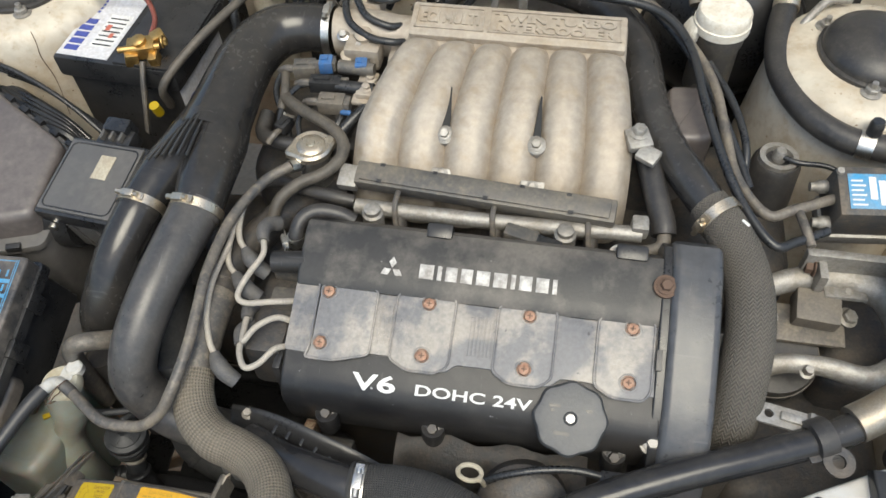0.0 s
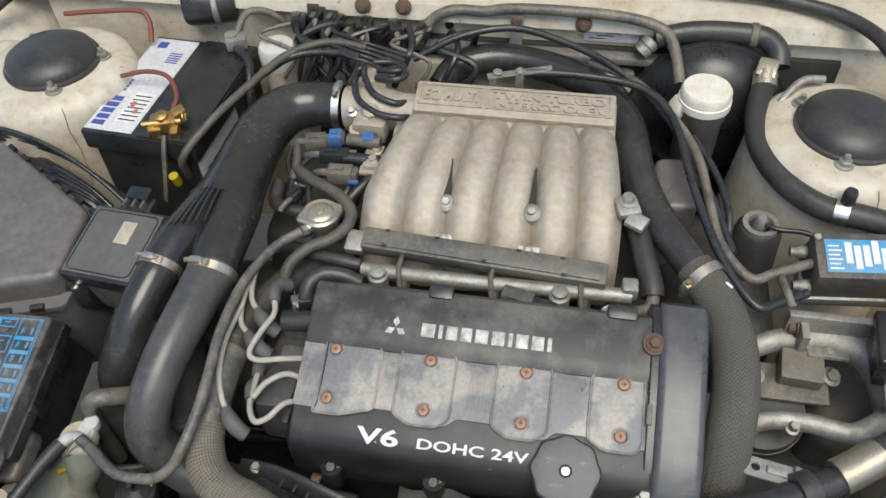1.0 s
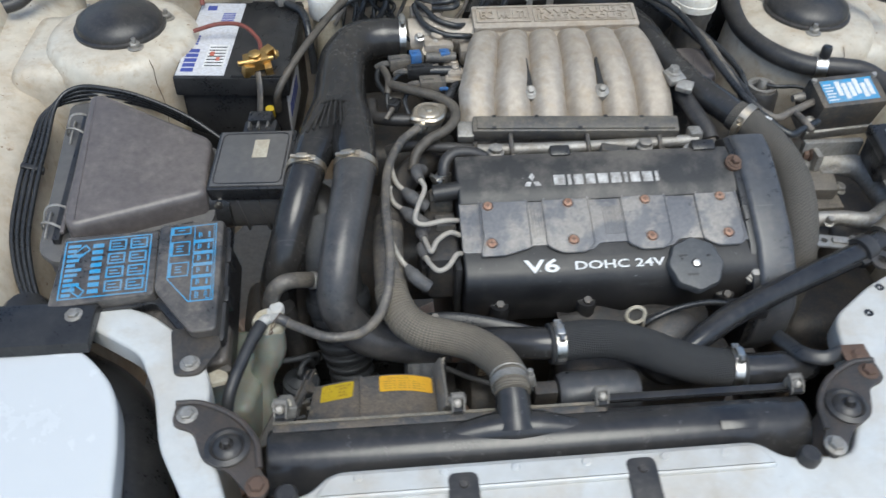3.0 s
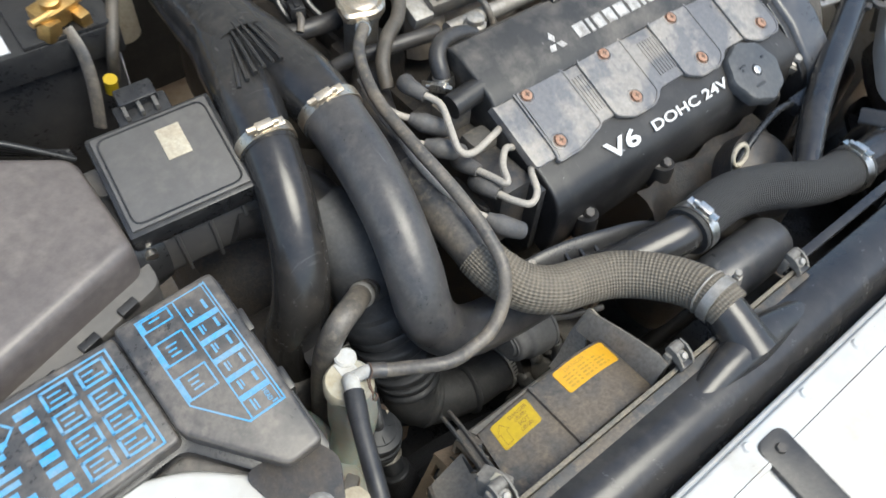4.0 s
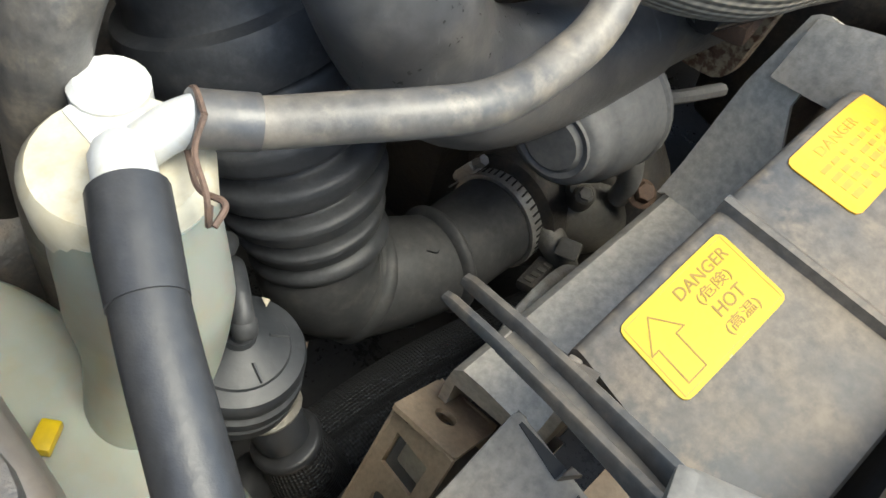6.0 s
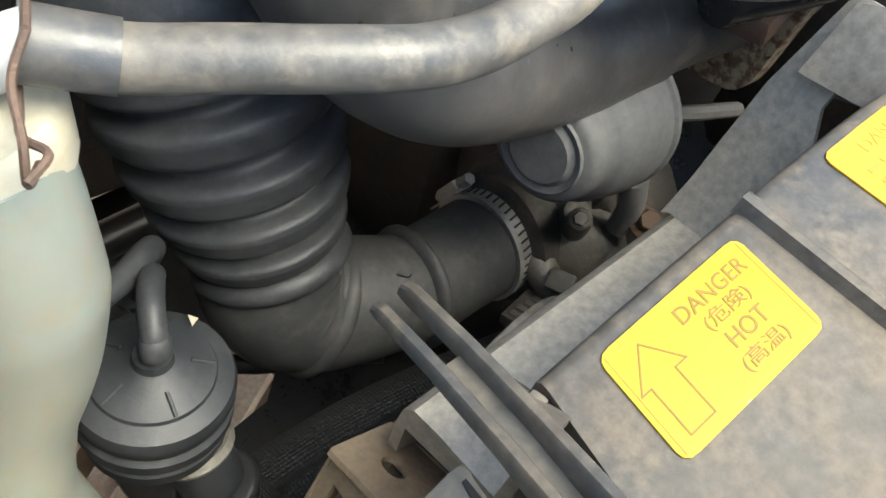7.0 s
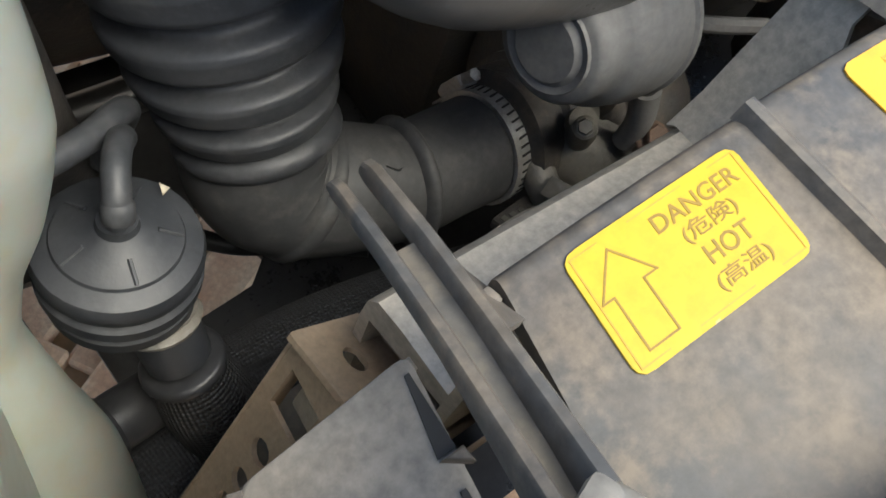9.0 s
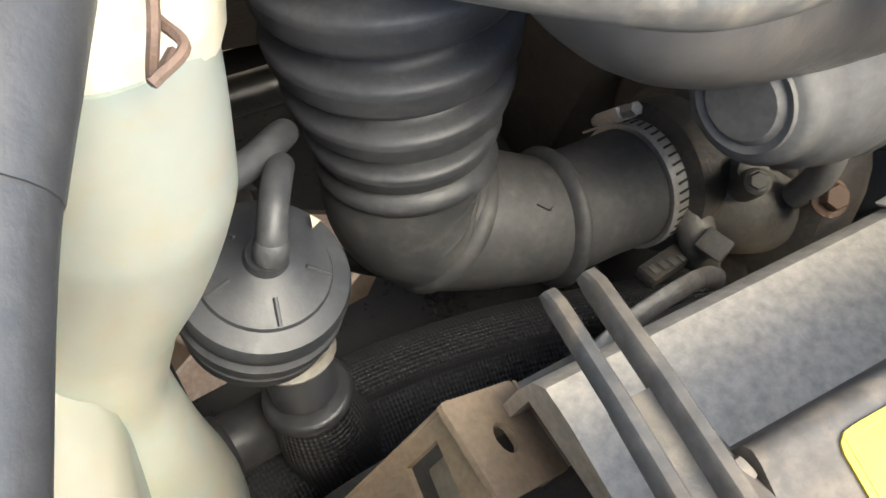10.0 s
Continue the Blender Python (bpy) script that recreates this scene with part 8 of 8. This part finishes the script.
cable("throttle_cable", [(-0.02, 0.84, 0.80), (0.05, 0.865, 0.83), (0.13, 0.885, 0.838), (0.21, 0.865, 0.832), (0.28, 0.83, 0.822), (0.35, 0.77, 0.80), (0.40, 0.68, 0.785), (0.43, 0.60, 0.77), (0.45, 0.54, 0.755)], 0.0055, rubber, "black cable behind the plenum")
cable("throttle_cable", [(0.25, 0.85, 0.81), (0.31, 0.81, 0.815), (0.37, 0.75, 0.80), (0.405, 0.68, 0.79), (0.42, 0.61, 0.775), (0.435, 0.55, 0.76), (0.468, 0.505, 0.752), (0.50, 0.515, 0.755), (0.545, 0.535, 0.758)], 0.0065, dusty_hose, "grey hose to the ignition unit")
cable("throttle_cable", [(0.40, 0.72, 0.79), (0.43, 0.66, 0.78), (0.445, 0.60, 0.77), (0.445, 0.56, 0.75), (0.44, 0.52, 0.72)], 0.0050, rubber, "thin black cable beside the braided hose")
cable("vacuum_hose", [(0.515, 0.465, 0.752), (0.508, 0.49, 0.757), (0.505, 0.515, 0.753)], 0.0055, dusty_hose, "short grey hose between the unions", "hose")

# ---- brake reservoir ----
br = thing("brake_reservoir", "brake fluid reservoir with a white ribbed cap", "brake reservoir", (0.415, 0.79, 0.68))
part("cap", lathe([(0.034, 0.798), (0.0375, 0.800), (0.0375, 0.811), (0.0355, 0.812), (0.0355, 0.824), (0.033, 0.828), (0, 0.829)], (0.415, 0.785, 0), seg=40), reservoir_white, br)
part("neck", lathe([(0.031, 0.70), (0.031, 0.775), (0.034, 0.780), (0.034, 0.798)], (0.415, 0.785, 0), seg=28), grey_plastic, br)
part("spout", box((0.380, 0.780, 0.795), (0.018, 0.030, 0.022), 0.005, rot=(0, 30, 10)), reservoir_white, br)
part("master_cylinder", tube([(0.415, 0.73, 0.705), (0.418, 0.80, 0.705), (0.42, 0.92, 0.71)], 0.024, 16), dark_metal, br)
sv = thing("brake_servo", "black round brake servo at the firewall", "brake servo", (0.44, 0.92, 0.74))
part("drum", lathe([(0.02, -0.075), (0.070, -0.070), (0.102, -0.045), (0.118, -0.02), (0.118, 0.005), (0.11, 0.012), (0, 0.012)], (0.440, 0.915, 0.700), (0, 1, 0), 40), black_plastic, sv)
part("rolled_flange", lathe([(0.117, -0.014), (0.122, -0.012), (0.122, -0.004), (0.117, -0.002)], (0.440, 0.915, 0.700), (0, 1, 0), 44), black_plastic, sv)
part("vacuum_stub", tube([(0.395, 0.868, 0.765), (0.392, 0.850, 0.772), (0.388, 0.832, 0.778)], 0.007, 12), black_plastic, sv)
hh = thing("heater_hose", "black insulated hose with fittings along the firewall", "hose", (0.43, 0.93, 0.82))
part("sleeve", tube([(0.345, 0.918, 0.815), (0.40, 0.928, 0.824), (0.46, 0.930, 0.826), (0.505, 0.925, 0.824), (0.525, 0.905, 0.815), (0.528, 0.885, 0.80)], 0.0165, 18), soft_rubber, hh)
part("ring", lathe([(0.0172, -0.006), (0.0190, -0.004), (0.0190, 0.004), (0.0172, 0.006)], (0.490, 0.928, 0.825), (1, -0.1, 0), 20), grey_plastic, hh)
part("union", lathe([(0.011, 0), (0.014, 0.002), (0.014, 0.012), (0.012, 0.014), (0.014, 0.016), (0.014, 0.026), (0.010, 0.028)], (0.325, 0.905, 0.795), (0.6, 0.35, 0.6), 16), dull_alloy, hh)
ach = thing("air_conditioning_hose", "black rubber hose curling round the strut tower", "hose", (0.55, 0.62, 0.77))
part("hose", tube([(0.506, 0.850, 0.790), (0.494, 0.800, 0.786), (0.490, 0.745, 0.782), (0.500, 0.700, 0.778), (0.525, 0.655, 0.774), (0.565, 0.622, 0.772), (0.615, 0.605, 0.776), (0.650, 0.585, 0.778), (0.672, 0.540, 0.772), (0.682, 0.480, 0.760), (0.686, 0.420, 0.745), (0.690, 0.370, 0.730), (0.695, 0.33, 0.71)], 0.0165, 20), soft_rubber, ach)
part("end_fitting", join(box((0.508, 0.868, 0.805), (0.030, 0.034, 0.022), 0.006, rot=(20, 0, -15)), tube([(0.506, 0.845, 0.79), (0.508, 0.868, 0.80)], 0.018, 14)), gold_steel, ach, "dull alloy end fitting")
part("steel_line", tube([(0.512, 0.79, 0.785), (0.53, 0.815, 0.80), (0.555, 0.84, 0.812), (0.585, 0.85, 0.81)], 0.006, 10), dull_alloy, ach)
part("clip_band", lathe([(0.0168, -0.009), (0.0182, -0.009), (0.0182, 0.009), (0.0168, 0.009)], (0.585, 0.614, 0.773), (0.95, -0.28, 0.05), 22), bright_steel, ach)
part("charge_valve", lathe([(0.008, 0), (0.009, 0.002), (0.0088, 0.020), (0.007, 0.024), (0, 0.024)], (0.588, 0.616, 0.786), (0, 0.1, 1), 14), black_plastic, ach)
solo("earth_stud", join(lathe([(0.024, 0.735), (0.024, 0.742), (0.017, 0.742), (0.015, 0.735)], (0.494, 0.613, 0), seg=24), lathe([(0.009, 0.735), (0.009, 0.746), (0.006, 0.752), (0, 0.752)], (0.494, 0.613, 0), seg=12)), dull_alloy, "round steel washer and stud on the inner wing", "stud", (0.494, 0.613, 0.735))
solo("stud_tower", lathe([(0.035, 0.66), (0.030, 0.73), (0.026, 0.736), (0, 0.736)], (0.494, 0.613, 0), seg=20), soft_rubber, "black rubber mount below the earth stud", "mount", (0.494, 0.613, 0.66))
cable("earth_lead", [(0.494, 0.61, 0.745), (0.515, 0.60, 0.746), (0.545, 0.60, 0.745), (0.57, 0.595, 0.74)], 0.0035, rubber, "thin black earth lead from the stud")

# ---- ignition unit, relay and mount ----
IG = plane_frame((0.546, 0.503, 0.768), (0.658, 0.511, 0.772), (0.547, 0.562, 0.786))
ig = thing("ignition_unit", "dusty grey steel ignition unit with a blue label", "ignition unit", (0.60, 0.53, 0.69))
part("case", moved(join(box((0.056, 0.031, -0.032), (0.112, 0.062, 0.064), 0.004)), IG), shroud_plastic, ig)
part("base", moved(box((0.056, 0.024, -0.072), (0.120, 0.056, 0.022), 0.004), IG), dull_alloy, ig)
part("blue_label", moved(box((0.055, 0.030, 0.0004), (0.088, 0.044, 0.0008), 0.0002), IG), blue_print, ig, "blue label with white bars")
bar_parts("label_bar", [(0.034 + 0.0105 * k, 0.020 - 0.006 * ((k * 2) % 3) * 0.6, 0.0078, 0.028 + 0.003 * (k % 2)) for k in range(6)], IG, 0.0008, 0.0012, white_print, ig)
bar_parts("label_line", [(0.014, 0.012 + 0.006 * k, 0.016 - 0.003 * (k % 2), 0.002) for k in range(6)], IG, 0.0008, 0.0012, white_print, ig)
for x in (0.004, 0.108):
    part("corner_screw", moved(lathe([(0.005, 0), (0.004, 0.003), (0, 0.003)], (x, 0.055, 0.0), seg=10), IG), dull_alloy, ig)
for y in (0.006, 0.05):
    part("union", moved(lathe([(0.0065, 0), (0.0085, 0.003), (0.0085, 0.012), (0.006, 0.015), (0.006, 0.022)], (0.002, y, -0.040 + 0.006 * (y > 0.02)), (-1, 0, 0), 14), IG), dull_alloy, ig)
ib = thing("unit_bracket", "grey steel bracket with bolts below the ignition unit", "bracket", (0.57, 0.48, 0.68))
part("plate", join(box((0.575, 0.488, 0.690), (0.10, 0.012, 0.05), 0.003), box((0.578, 0.470, 0.672), (0.050, 0.036, 0.006), 0.003, rot=(-10, 0, 0)), box((0.545, 0.476, 0.685), (0.010, 0.036, 0.040), 0.002)), dull_alloy, ib)
part("bolt", hex_bolt((0.538, 0.482, 0.692), (-1, 0, 0), 0.008, 0.010), rusty, ib)
part("bolt", hex_bolt((0.580, 0.462, 0.676), (0, -0.2, 1), 0.005, 0.004), dull_alloy, ib)
RM = pose(0.652, 0.437, 0.735, 6, -6, -4)
rl = thing("relay_box", "black relay box with a pale sticker on its lid", "relay box", (0.65, 0.437, 0.69))
part("box", moved(box((0, 0, -0.018), (0.078, 0.064, 0.050), 0.004), RM), black_plastic, rl)
part("lid", moved(box((0, 0, 0.012), (0.086, 0.072, 0.020), 0.005, 3), RM), black_plastic, rl)
part("sticker", moved(box((0.004, 0.004, 0.0224), (0.052, 0.034, 0.0008), 0.0002), RM), white_print, rl, "pale grey sticker")
part("foot", moved(join(box((-0.010, -0.045, -0.040), (0.030, 0.034, 0.006), 0.002), hex_bolt((-0.010, -0.052, -0.037), r=0.006, h=0.006)), RM), dull_alloy, rl)
em = thing("engine_mount", "dusty grey engine mount between steel arms", "engine mount", (0.55, 0.42, 0.55))
part("upper_arm", tube([(0.470, 0.452, 0.664), (0.52, 0.476, 0.670), (0.58, 0.482, 0.672), (0.63, 0.468, 0.668), (0.655, 0.42, 0.655), (0.66, 0.36, 0.64)], [0.014, 0.015, 0.018, 0.022, 0.026, 0.026], 14, squash=0.8), dull_alloy, em)
part("lower_arm", tube([(0.470, 0.352, 0.640), (0.50, 0.366, 0.652), (0.55, 0.368, 0.655), (0.60, 0.362, 0.652), (0.645, 0.385, 0.65)], [0.011, 0.012, 0.012, 0.014, 0.02], 14, squash=0.8), dull_alloy, em)
part("cast_block", box((0.548, 0.445, 0.655), (0.052, 0.042, 0.034), 0.004, rot=(12, 0, -4)), pale_hose, em)
part("plate", box((0.530, 0.432, 0.640), (0.11, 0.05, 0.008), 0.003, rot=(8, 0, 0)), dusty_hose, em)
part("bush", lathe([(0.0, -0.03), (0.052, -0.028), (0.055, -0.010), (0.050, 0.0), (0.055, 0.010), (0.052, 0.028), (0, 0.03)], (0.505, 0.405, 0.600), (0, -0.25, 1), 30), soft_rubber, em)
part("steel_band", lathe([(0.054, -0.004), (0.058, -0.003), (0.058, 0.003), (0.054, 0.004)], (0.505, 0.405, 0.612), (0, -0.25, 1), 30), pale_hose, em)
part("bolt", hex_bolt((0.494, 0.432, 0.650), (0, -0.2, 1), 0.008, 0.009), dull_alloy, em)
part("bolt", hex_bolt((0.588, 0.445, 0.648), (0.3, -0.2, 1), 0.009, 0.009), dull_alloy, em)
part("bolt", hex_bolt((0.53, 0.358, 0.655), (0, -0.2, 1), 0.006, 0.012), dull_alloy, em)
# clutter at the far corner behind the strip
for k, (x, y, z, r) in enumerate(((0.62, 0.262, 0.665, 0.016), (0.655, 0.285, 0.66, 0.013), (0.69, 0.30, 0.67, 0.012), (0.71, 0.27, 0.66, 0.014), (0.655, 0.245, 0.67, 0.010))):
    solo("pipe_union", join(lathe([(r, -0.02), (r, 0), (r * 1.15, 0.002), (r * 1.15, 0.010), (r * 0.8, 0.013), (r * 0.8, 0.020), (0, 0.022)], (x, y, z), (0.1, -0.3, 1), 6 if k % 2 else 16)), (dark_metal, dull_alloy, rusty, grey_plastic, dull_alloy)[k], ("dark pipe union", "dull alloy pipe union", "rusty brown pipe union", "black capped pipe union", "small alloy union")[k] + " in the corner of the bay", "pipe union", (x, y, z - 0.02), "corner unions")
for k in range(5):
    x = 0.60 + 0.028 * k
    cable("corner_cable", [(x, 0.235, 0.62), (x + 0.006, 0.25, 0.66), (x + 0.02, 0.28, 0.672), (x + 0.035, 0.31, 0.66), (x + 0.04, 0.34, 0.62)], 0.006 - 0.0006 * k, (pale_hose, rubber, dusty_hose, rubber, pale_hose)[k], "hose bent through the corner of the bay", "hose", "corner hoses")
# loom round the airbox
for k in range(4):
    d = 0.0085 * k
    cable("wing_loom", [(-0.40, 0.566 + 0.5 * d, 0.690), (-0.46, 0.592 + 0.5 * d, 0.728 - d), (-0.52, 0.612 + 0.5 * d, 0.752 - d), (-0.575, 0.624 + 0.3 * d, 0.766 - d), (-0.632, 0.630 + 0.2 * d, 0.770 - d), (-0.664 - d * 0.8, 0.606, 0.758 - 0.6 * d), (-0.673 - d * 0.9, 0.54, 0.728), (-0.678 - d, 0.46, 0.70), (-0.676 - d * 0.9, 0.38, 0.672), (-0.652 - d * 0.7, 0.30, 0.64), (-0.62, 0.25, 0.62)], 0.0036, rubber, "thin black wiring loom running round the airbox", "wiring loom", "wing looms")
for k in range(5):
    u = 0.013 * k
    cable("wing_loom", [(-0.668 + 0.6 * u, 0.672 - 1.1 * u, 0.712 + 0.25 * u), (-0.60 + 0.6 * u, 0.640 - 0.9 * u, 0.716), (-0.535 + 0.5 * u, 0.610 - 0.8 * u, 0.716), (-0.475 + 0.4 * u, 0.584 - 0.6 * u, 0.708), (-0.440, 0.570 - 0.5 * u, 0.685)], 0.0062 - 0.0006 * (k % 2), rubber, "black wiring loom between the tower and the airbox", "wiring loom", "wing looms", 8)
solo("loom_clip", box((-0.688, 0.500, 0.712), (0.034, 0.010, 0.012), 0.003, rot=(12, 20, 0)), black_plastic, "black plastic clip over the wing loom", "clip", (-0.683, 0.48, 0.70))
solo("horn", lathe([(0.0, -0.02), (0.032, -0.018), (0.034, 0), (0.026, 0.016), (0.012, 0.020), (0, 0.021)], (-0.655, 0.265, 0.645), (0.3, -0.2, 1), 24), black_plastic, "round black sensor beside the fuse box", "sensor", (-0.655, 0.265, 0.62))
# bonnet-edge seals and stays
for s in (-1, 1):
    f = mirror_x if s > 0 else (lambda b: b)
    t = None if s > 0 else solo("wing_seal", f(tube([(-0.66, 1.02, 0.855), (-0.70, 0.95, 0.845), (-0.735, 0.885, 0.828), (-0.765, 0.840, 0.812), (-0.790, 0.825, 0.808)], 0.012, 10)), soft_rubber, "black rubber seal strip at the wing's edge", "rubber seal", (-0.73 if s < 0 else 2 * MID + 0.73, 0.88, 0.83), "wing seals")
    solo("seam_gap", f(tube([(-0.800, 0.80, 0.798), (-0.802, 0.62, 0.772), (-0.802, 0.45, 0.745)], 0.0028, 6)), black_plastic, "dark seam between the wing and its inner panel", "seam", (-0.80 if s < 0 else 2 * MID + 0.80, 0.62, 0.77), "wing seams", kind="structure")
solo("wing_buffer", lathe([(0.013, 0), (0.012, 0.012), (0.010, 0.016), (0, 0.017)], (0.765, 0.545, 0.748), (0, 0, 1), 14), black_plastic, "small black rubber buffer on the inner wing", "buffer", (0.765, 0.545, 0.745))
# dark filler boxes standing in for the shade deep between the parts
deep = thing("ancillaries", "plain dark boxes filling the shaded depth of the bay", "machinery", (0, 0.4, 0.3))
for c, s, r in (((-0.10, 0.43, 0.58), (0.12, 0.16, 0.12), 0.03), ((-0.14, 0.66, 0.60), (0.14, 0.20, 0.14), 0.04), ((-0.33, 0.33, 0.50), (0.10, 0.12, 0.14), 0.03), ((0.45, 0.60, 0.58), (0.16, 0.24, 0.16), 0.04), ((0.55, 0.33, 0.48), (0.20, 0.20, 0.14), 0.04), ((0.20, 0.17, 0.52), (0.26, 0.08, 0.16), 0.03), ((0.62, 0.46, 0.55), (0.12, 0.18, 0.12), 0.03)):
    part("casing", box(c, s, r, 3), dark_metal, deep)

solo("rusty_flange", join(box((-0.055, 0.175, 0.628), (0.055, 0.028, 0.012), 0.004, rot=(-10, -12, 8)), hex_bolt((-0.048, 0.170, 0.636), (0, -0.3, 1), 0.007, 0.007)), rusty, "rust-speckled steel flange behind the shroud", "flange", (-0.055, 0.175, 0.62))

# ---- clay pavers under the car, near the openings ----
base_mesh = None
rng = random.Random(7)
for i in range(11):
    for j in range(12):
        x, y = -0.62 + 0.105 * i + (0.05 if j % 2 else 0), 0.08 + 0.064 * j
        if base_mesh is None:
            bm = box((0, 0, 0), (0.098, 0.057, 0.03), 0.004, 1)
            base_mesh = bpy.data.meshes.new("paver")
            bm.to_mesh(base_mesh)
            bm.free()
            base_mesh.materials.append(brick_clay)
        ob = new("paver", base_mesh)
        ob.parent = ground
        ob.matrix_local = pose(x, y, -0.012 + rng.uniform(-0.004, 0.004), rng.uniform(-2, 2), rng.uniform(-2, 2), 30 + rng.uniform(-3, 3))

# ---- wiring block and bolts on the firewall ----
wk = thing("wiring_block", "cluster of black wiring connectors on the firewall", "connector", (-0.18, 0.91, 0.80))
rng = random.Random(17)
for k in range(11):
    cx, cz = -0.222 + 0.026 * (k % 4) + rng.uniform(-0.004, 0.004), 0.775 + 0.022 * (k // 4)
    housing = part("housing", box((cx, 0.902 + rng.uniform(-0.012, 0.012), cz), (0.023, 0.030, 0.017), 0.002, rot=(rng.uniform(-14, 14), rng.uniform(-10, 10), rng.uniform(-18, 18))), black_plastic, wk)
    part("latch", box((cx, 0.898, cz + 0.0098), (0.008, 0.014, 0.003), 0.001, rot=(0, 0, rng.uniform(-12, 12))), grey_plastic, housing)
    part("lead", tube([(cx, 0.888, cz), (cx + rng.uniform(-0.01, 0.02), 0.868, cz - 0.006), (cx + rng.uniform(0.0, 0.04), 0.850, cz - 0.030), (cx + rng.uniform(0.0, 0.06), 0.835, cz - 0.060)], 0.0038, 8), rubber, housing)
for x0, z0 in ((-0.118, 0.834), (-0.051, 0.836), (0.235, 0.826)):
    fbolt = thing("firewall_bolt", "rusty flange bolt on the white firewall", "bolt", (x0, 0.93, z0), group="firewall bolts")
    part("washer", lathe([(0.013, 0), (0.013, 0.004), (0.008, 0.006), (0, 0.006)], (x0, 0.928, z0), (0, -1, 0.25), 20), rusty, fbolt)
    part("head", hex_bolt((x0, 0.922, z0 + 0.001), (0, -1, 0.25), 0.007, 0.007), rusty, fbolt)
fcl = thing("tube_clip", "pressed steel clip holding tubes to the firewall", "clip", (0.13, 0.92, 0.81))
part("strap", box((0.131, 0.919, 0.812), (0.020, 0.004, 0.062), 0.001, rot=(-12, 0, 0)), dull_alloy, fcl)
part("bolt", hex_bolt((0.131, 0.914, 0.832), (0, -1, 0.2), 0.006, 0.005), rusty, fcl)
fla = thing("firewall_label", "worn grey paper label on the white firewall", "label", (0.28, 0.938, 0.805))
part("sheet", box((0.280, 0.9365, 0.806), (0.085, 0.0012, 0.030), 0.0003), silver_label, fla)
for k in range(5):
    part("text_bar", box((0.258 + 0.012 * (k % 3), 0.9356, 0.797 + 0.005 * k), (0.026, 0.0006, 0.0018), 0), grey_plastic, fla)

# ---- cowl seal on the far wing, cracked sealant and dirt on the towers ----
csl = thing("wing_seal", "black rubber seal strip along the wing and cowl", "rubber seal", (0.65, 0.90, 0.855))
part("strip", tube([(0.38, 0.985, 0.866), (0.47, 0.982, 0.864), (0.54, 0.970, 0.860), (0.605, 0.945, 0.858), (0.645, 0.905, 0.857), (0.662, 0.860, 0.857), (0.688, 0.770, 0.850), (0.712, 0.722, 0.846), (0.745, 0.706, 0.845)], 0.0105, 12), soft_rubber, csl)
part("end_block", box((0.752, 0.712, 0.846), (0.030, 0.026, 0.024), 0.006, rot=(0, 0, 20)), soft_rubber, csl)
for (tx, ty), angles in zip(TOWERS, ((-58,), (-80,))):
    for n, a in enumerate(angles):
        rows_ = [(0.115, 0.797), (0.1245, 0.783), (0.1290, 0.762), (0.1325, 0.722), (0.1375, 0.66)][:5 - n % 2]
        pts_ = [(tx + r * math.cos(radians(a + 2.5 * math.sin(3 * k + n))), ty + r * math.sin(radians(a + 2.5 * math.sin(3 * k + n))), z) for k, (r, z) in enumerate(rows_)]
        solo("sealant_crack", tube(pts_, 0.0005, 5), rusty, "thin rust-stained crack in the tower sealant", "crack", pts_[1], group="sealant cracks")
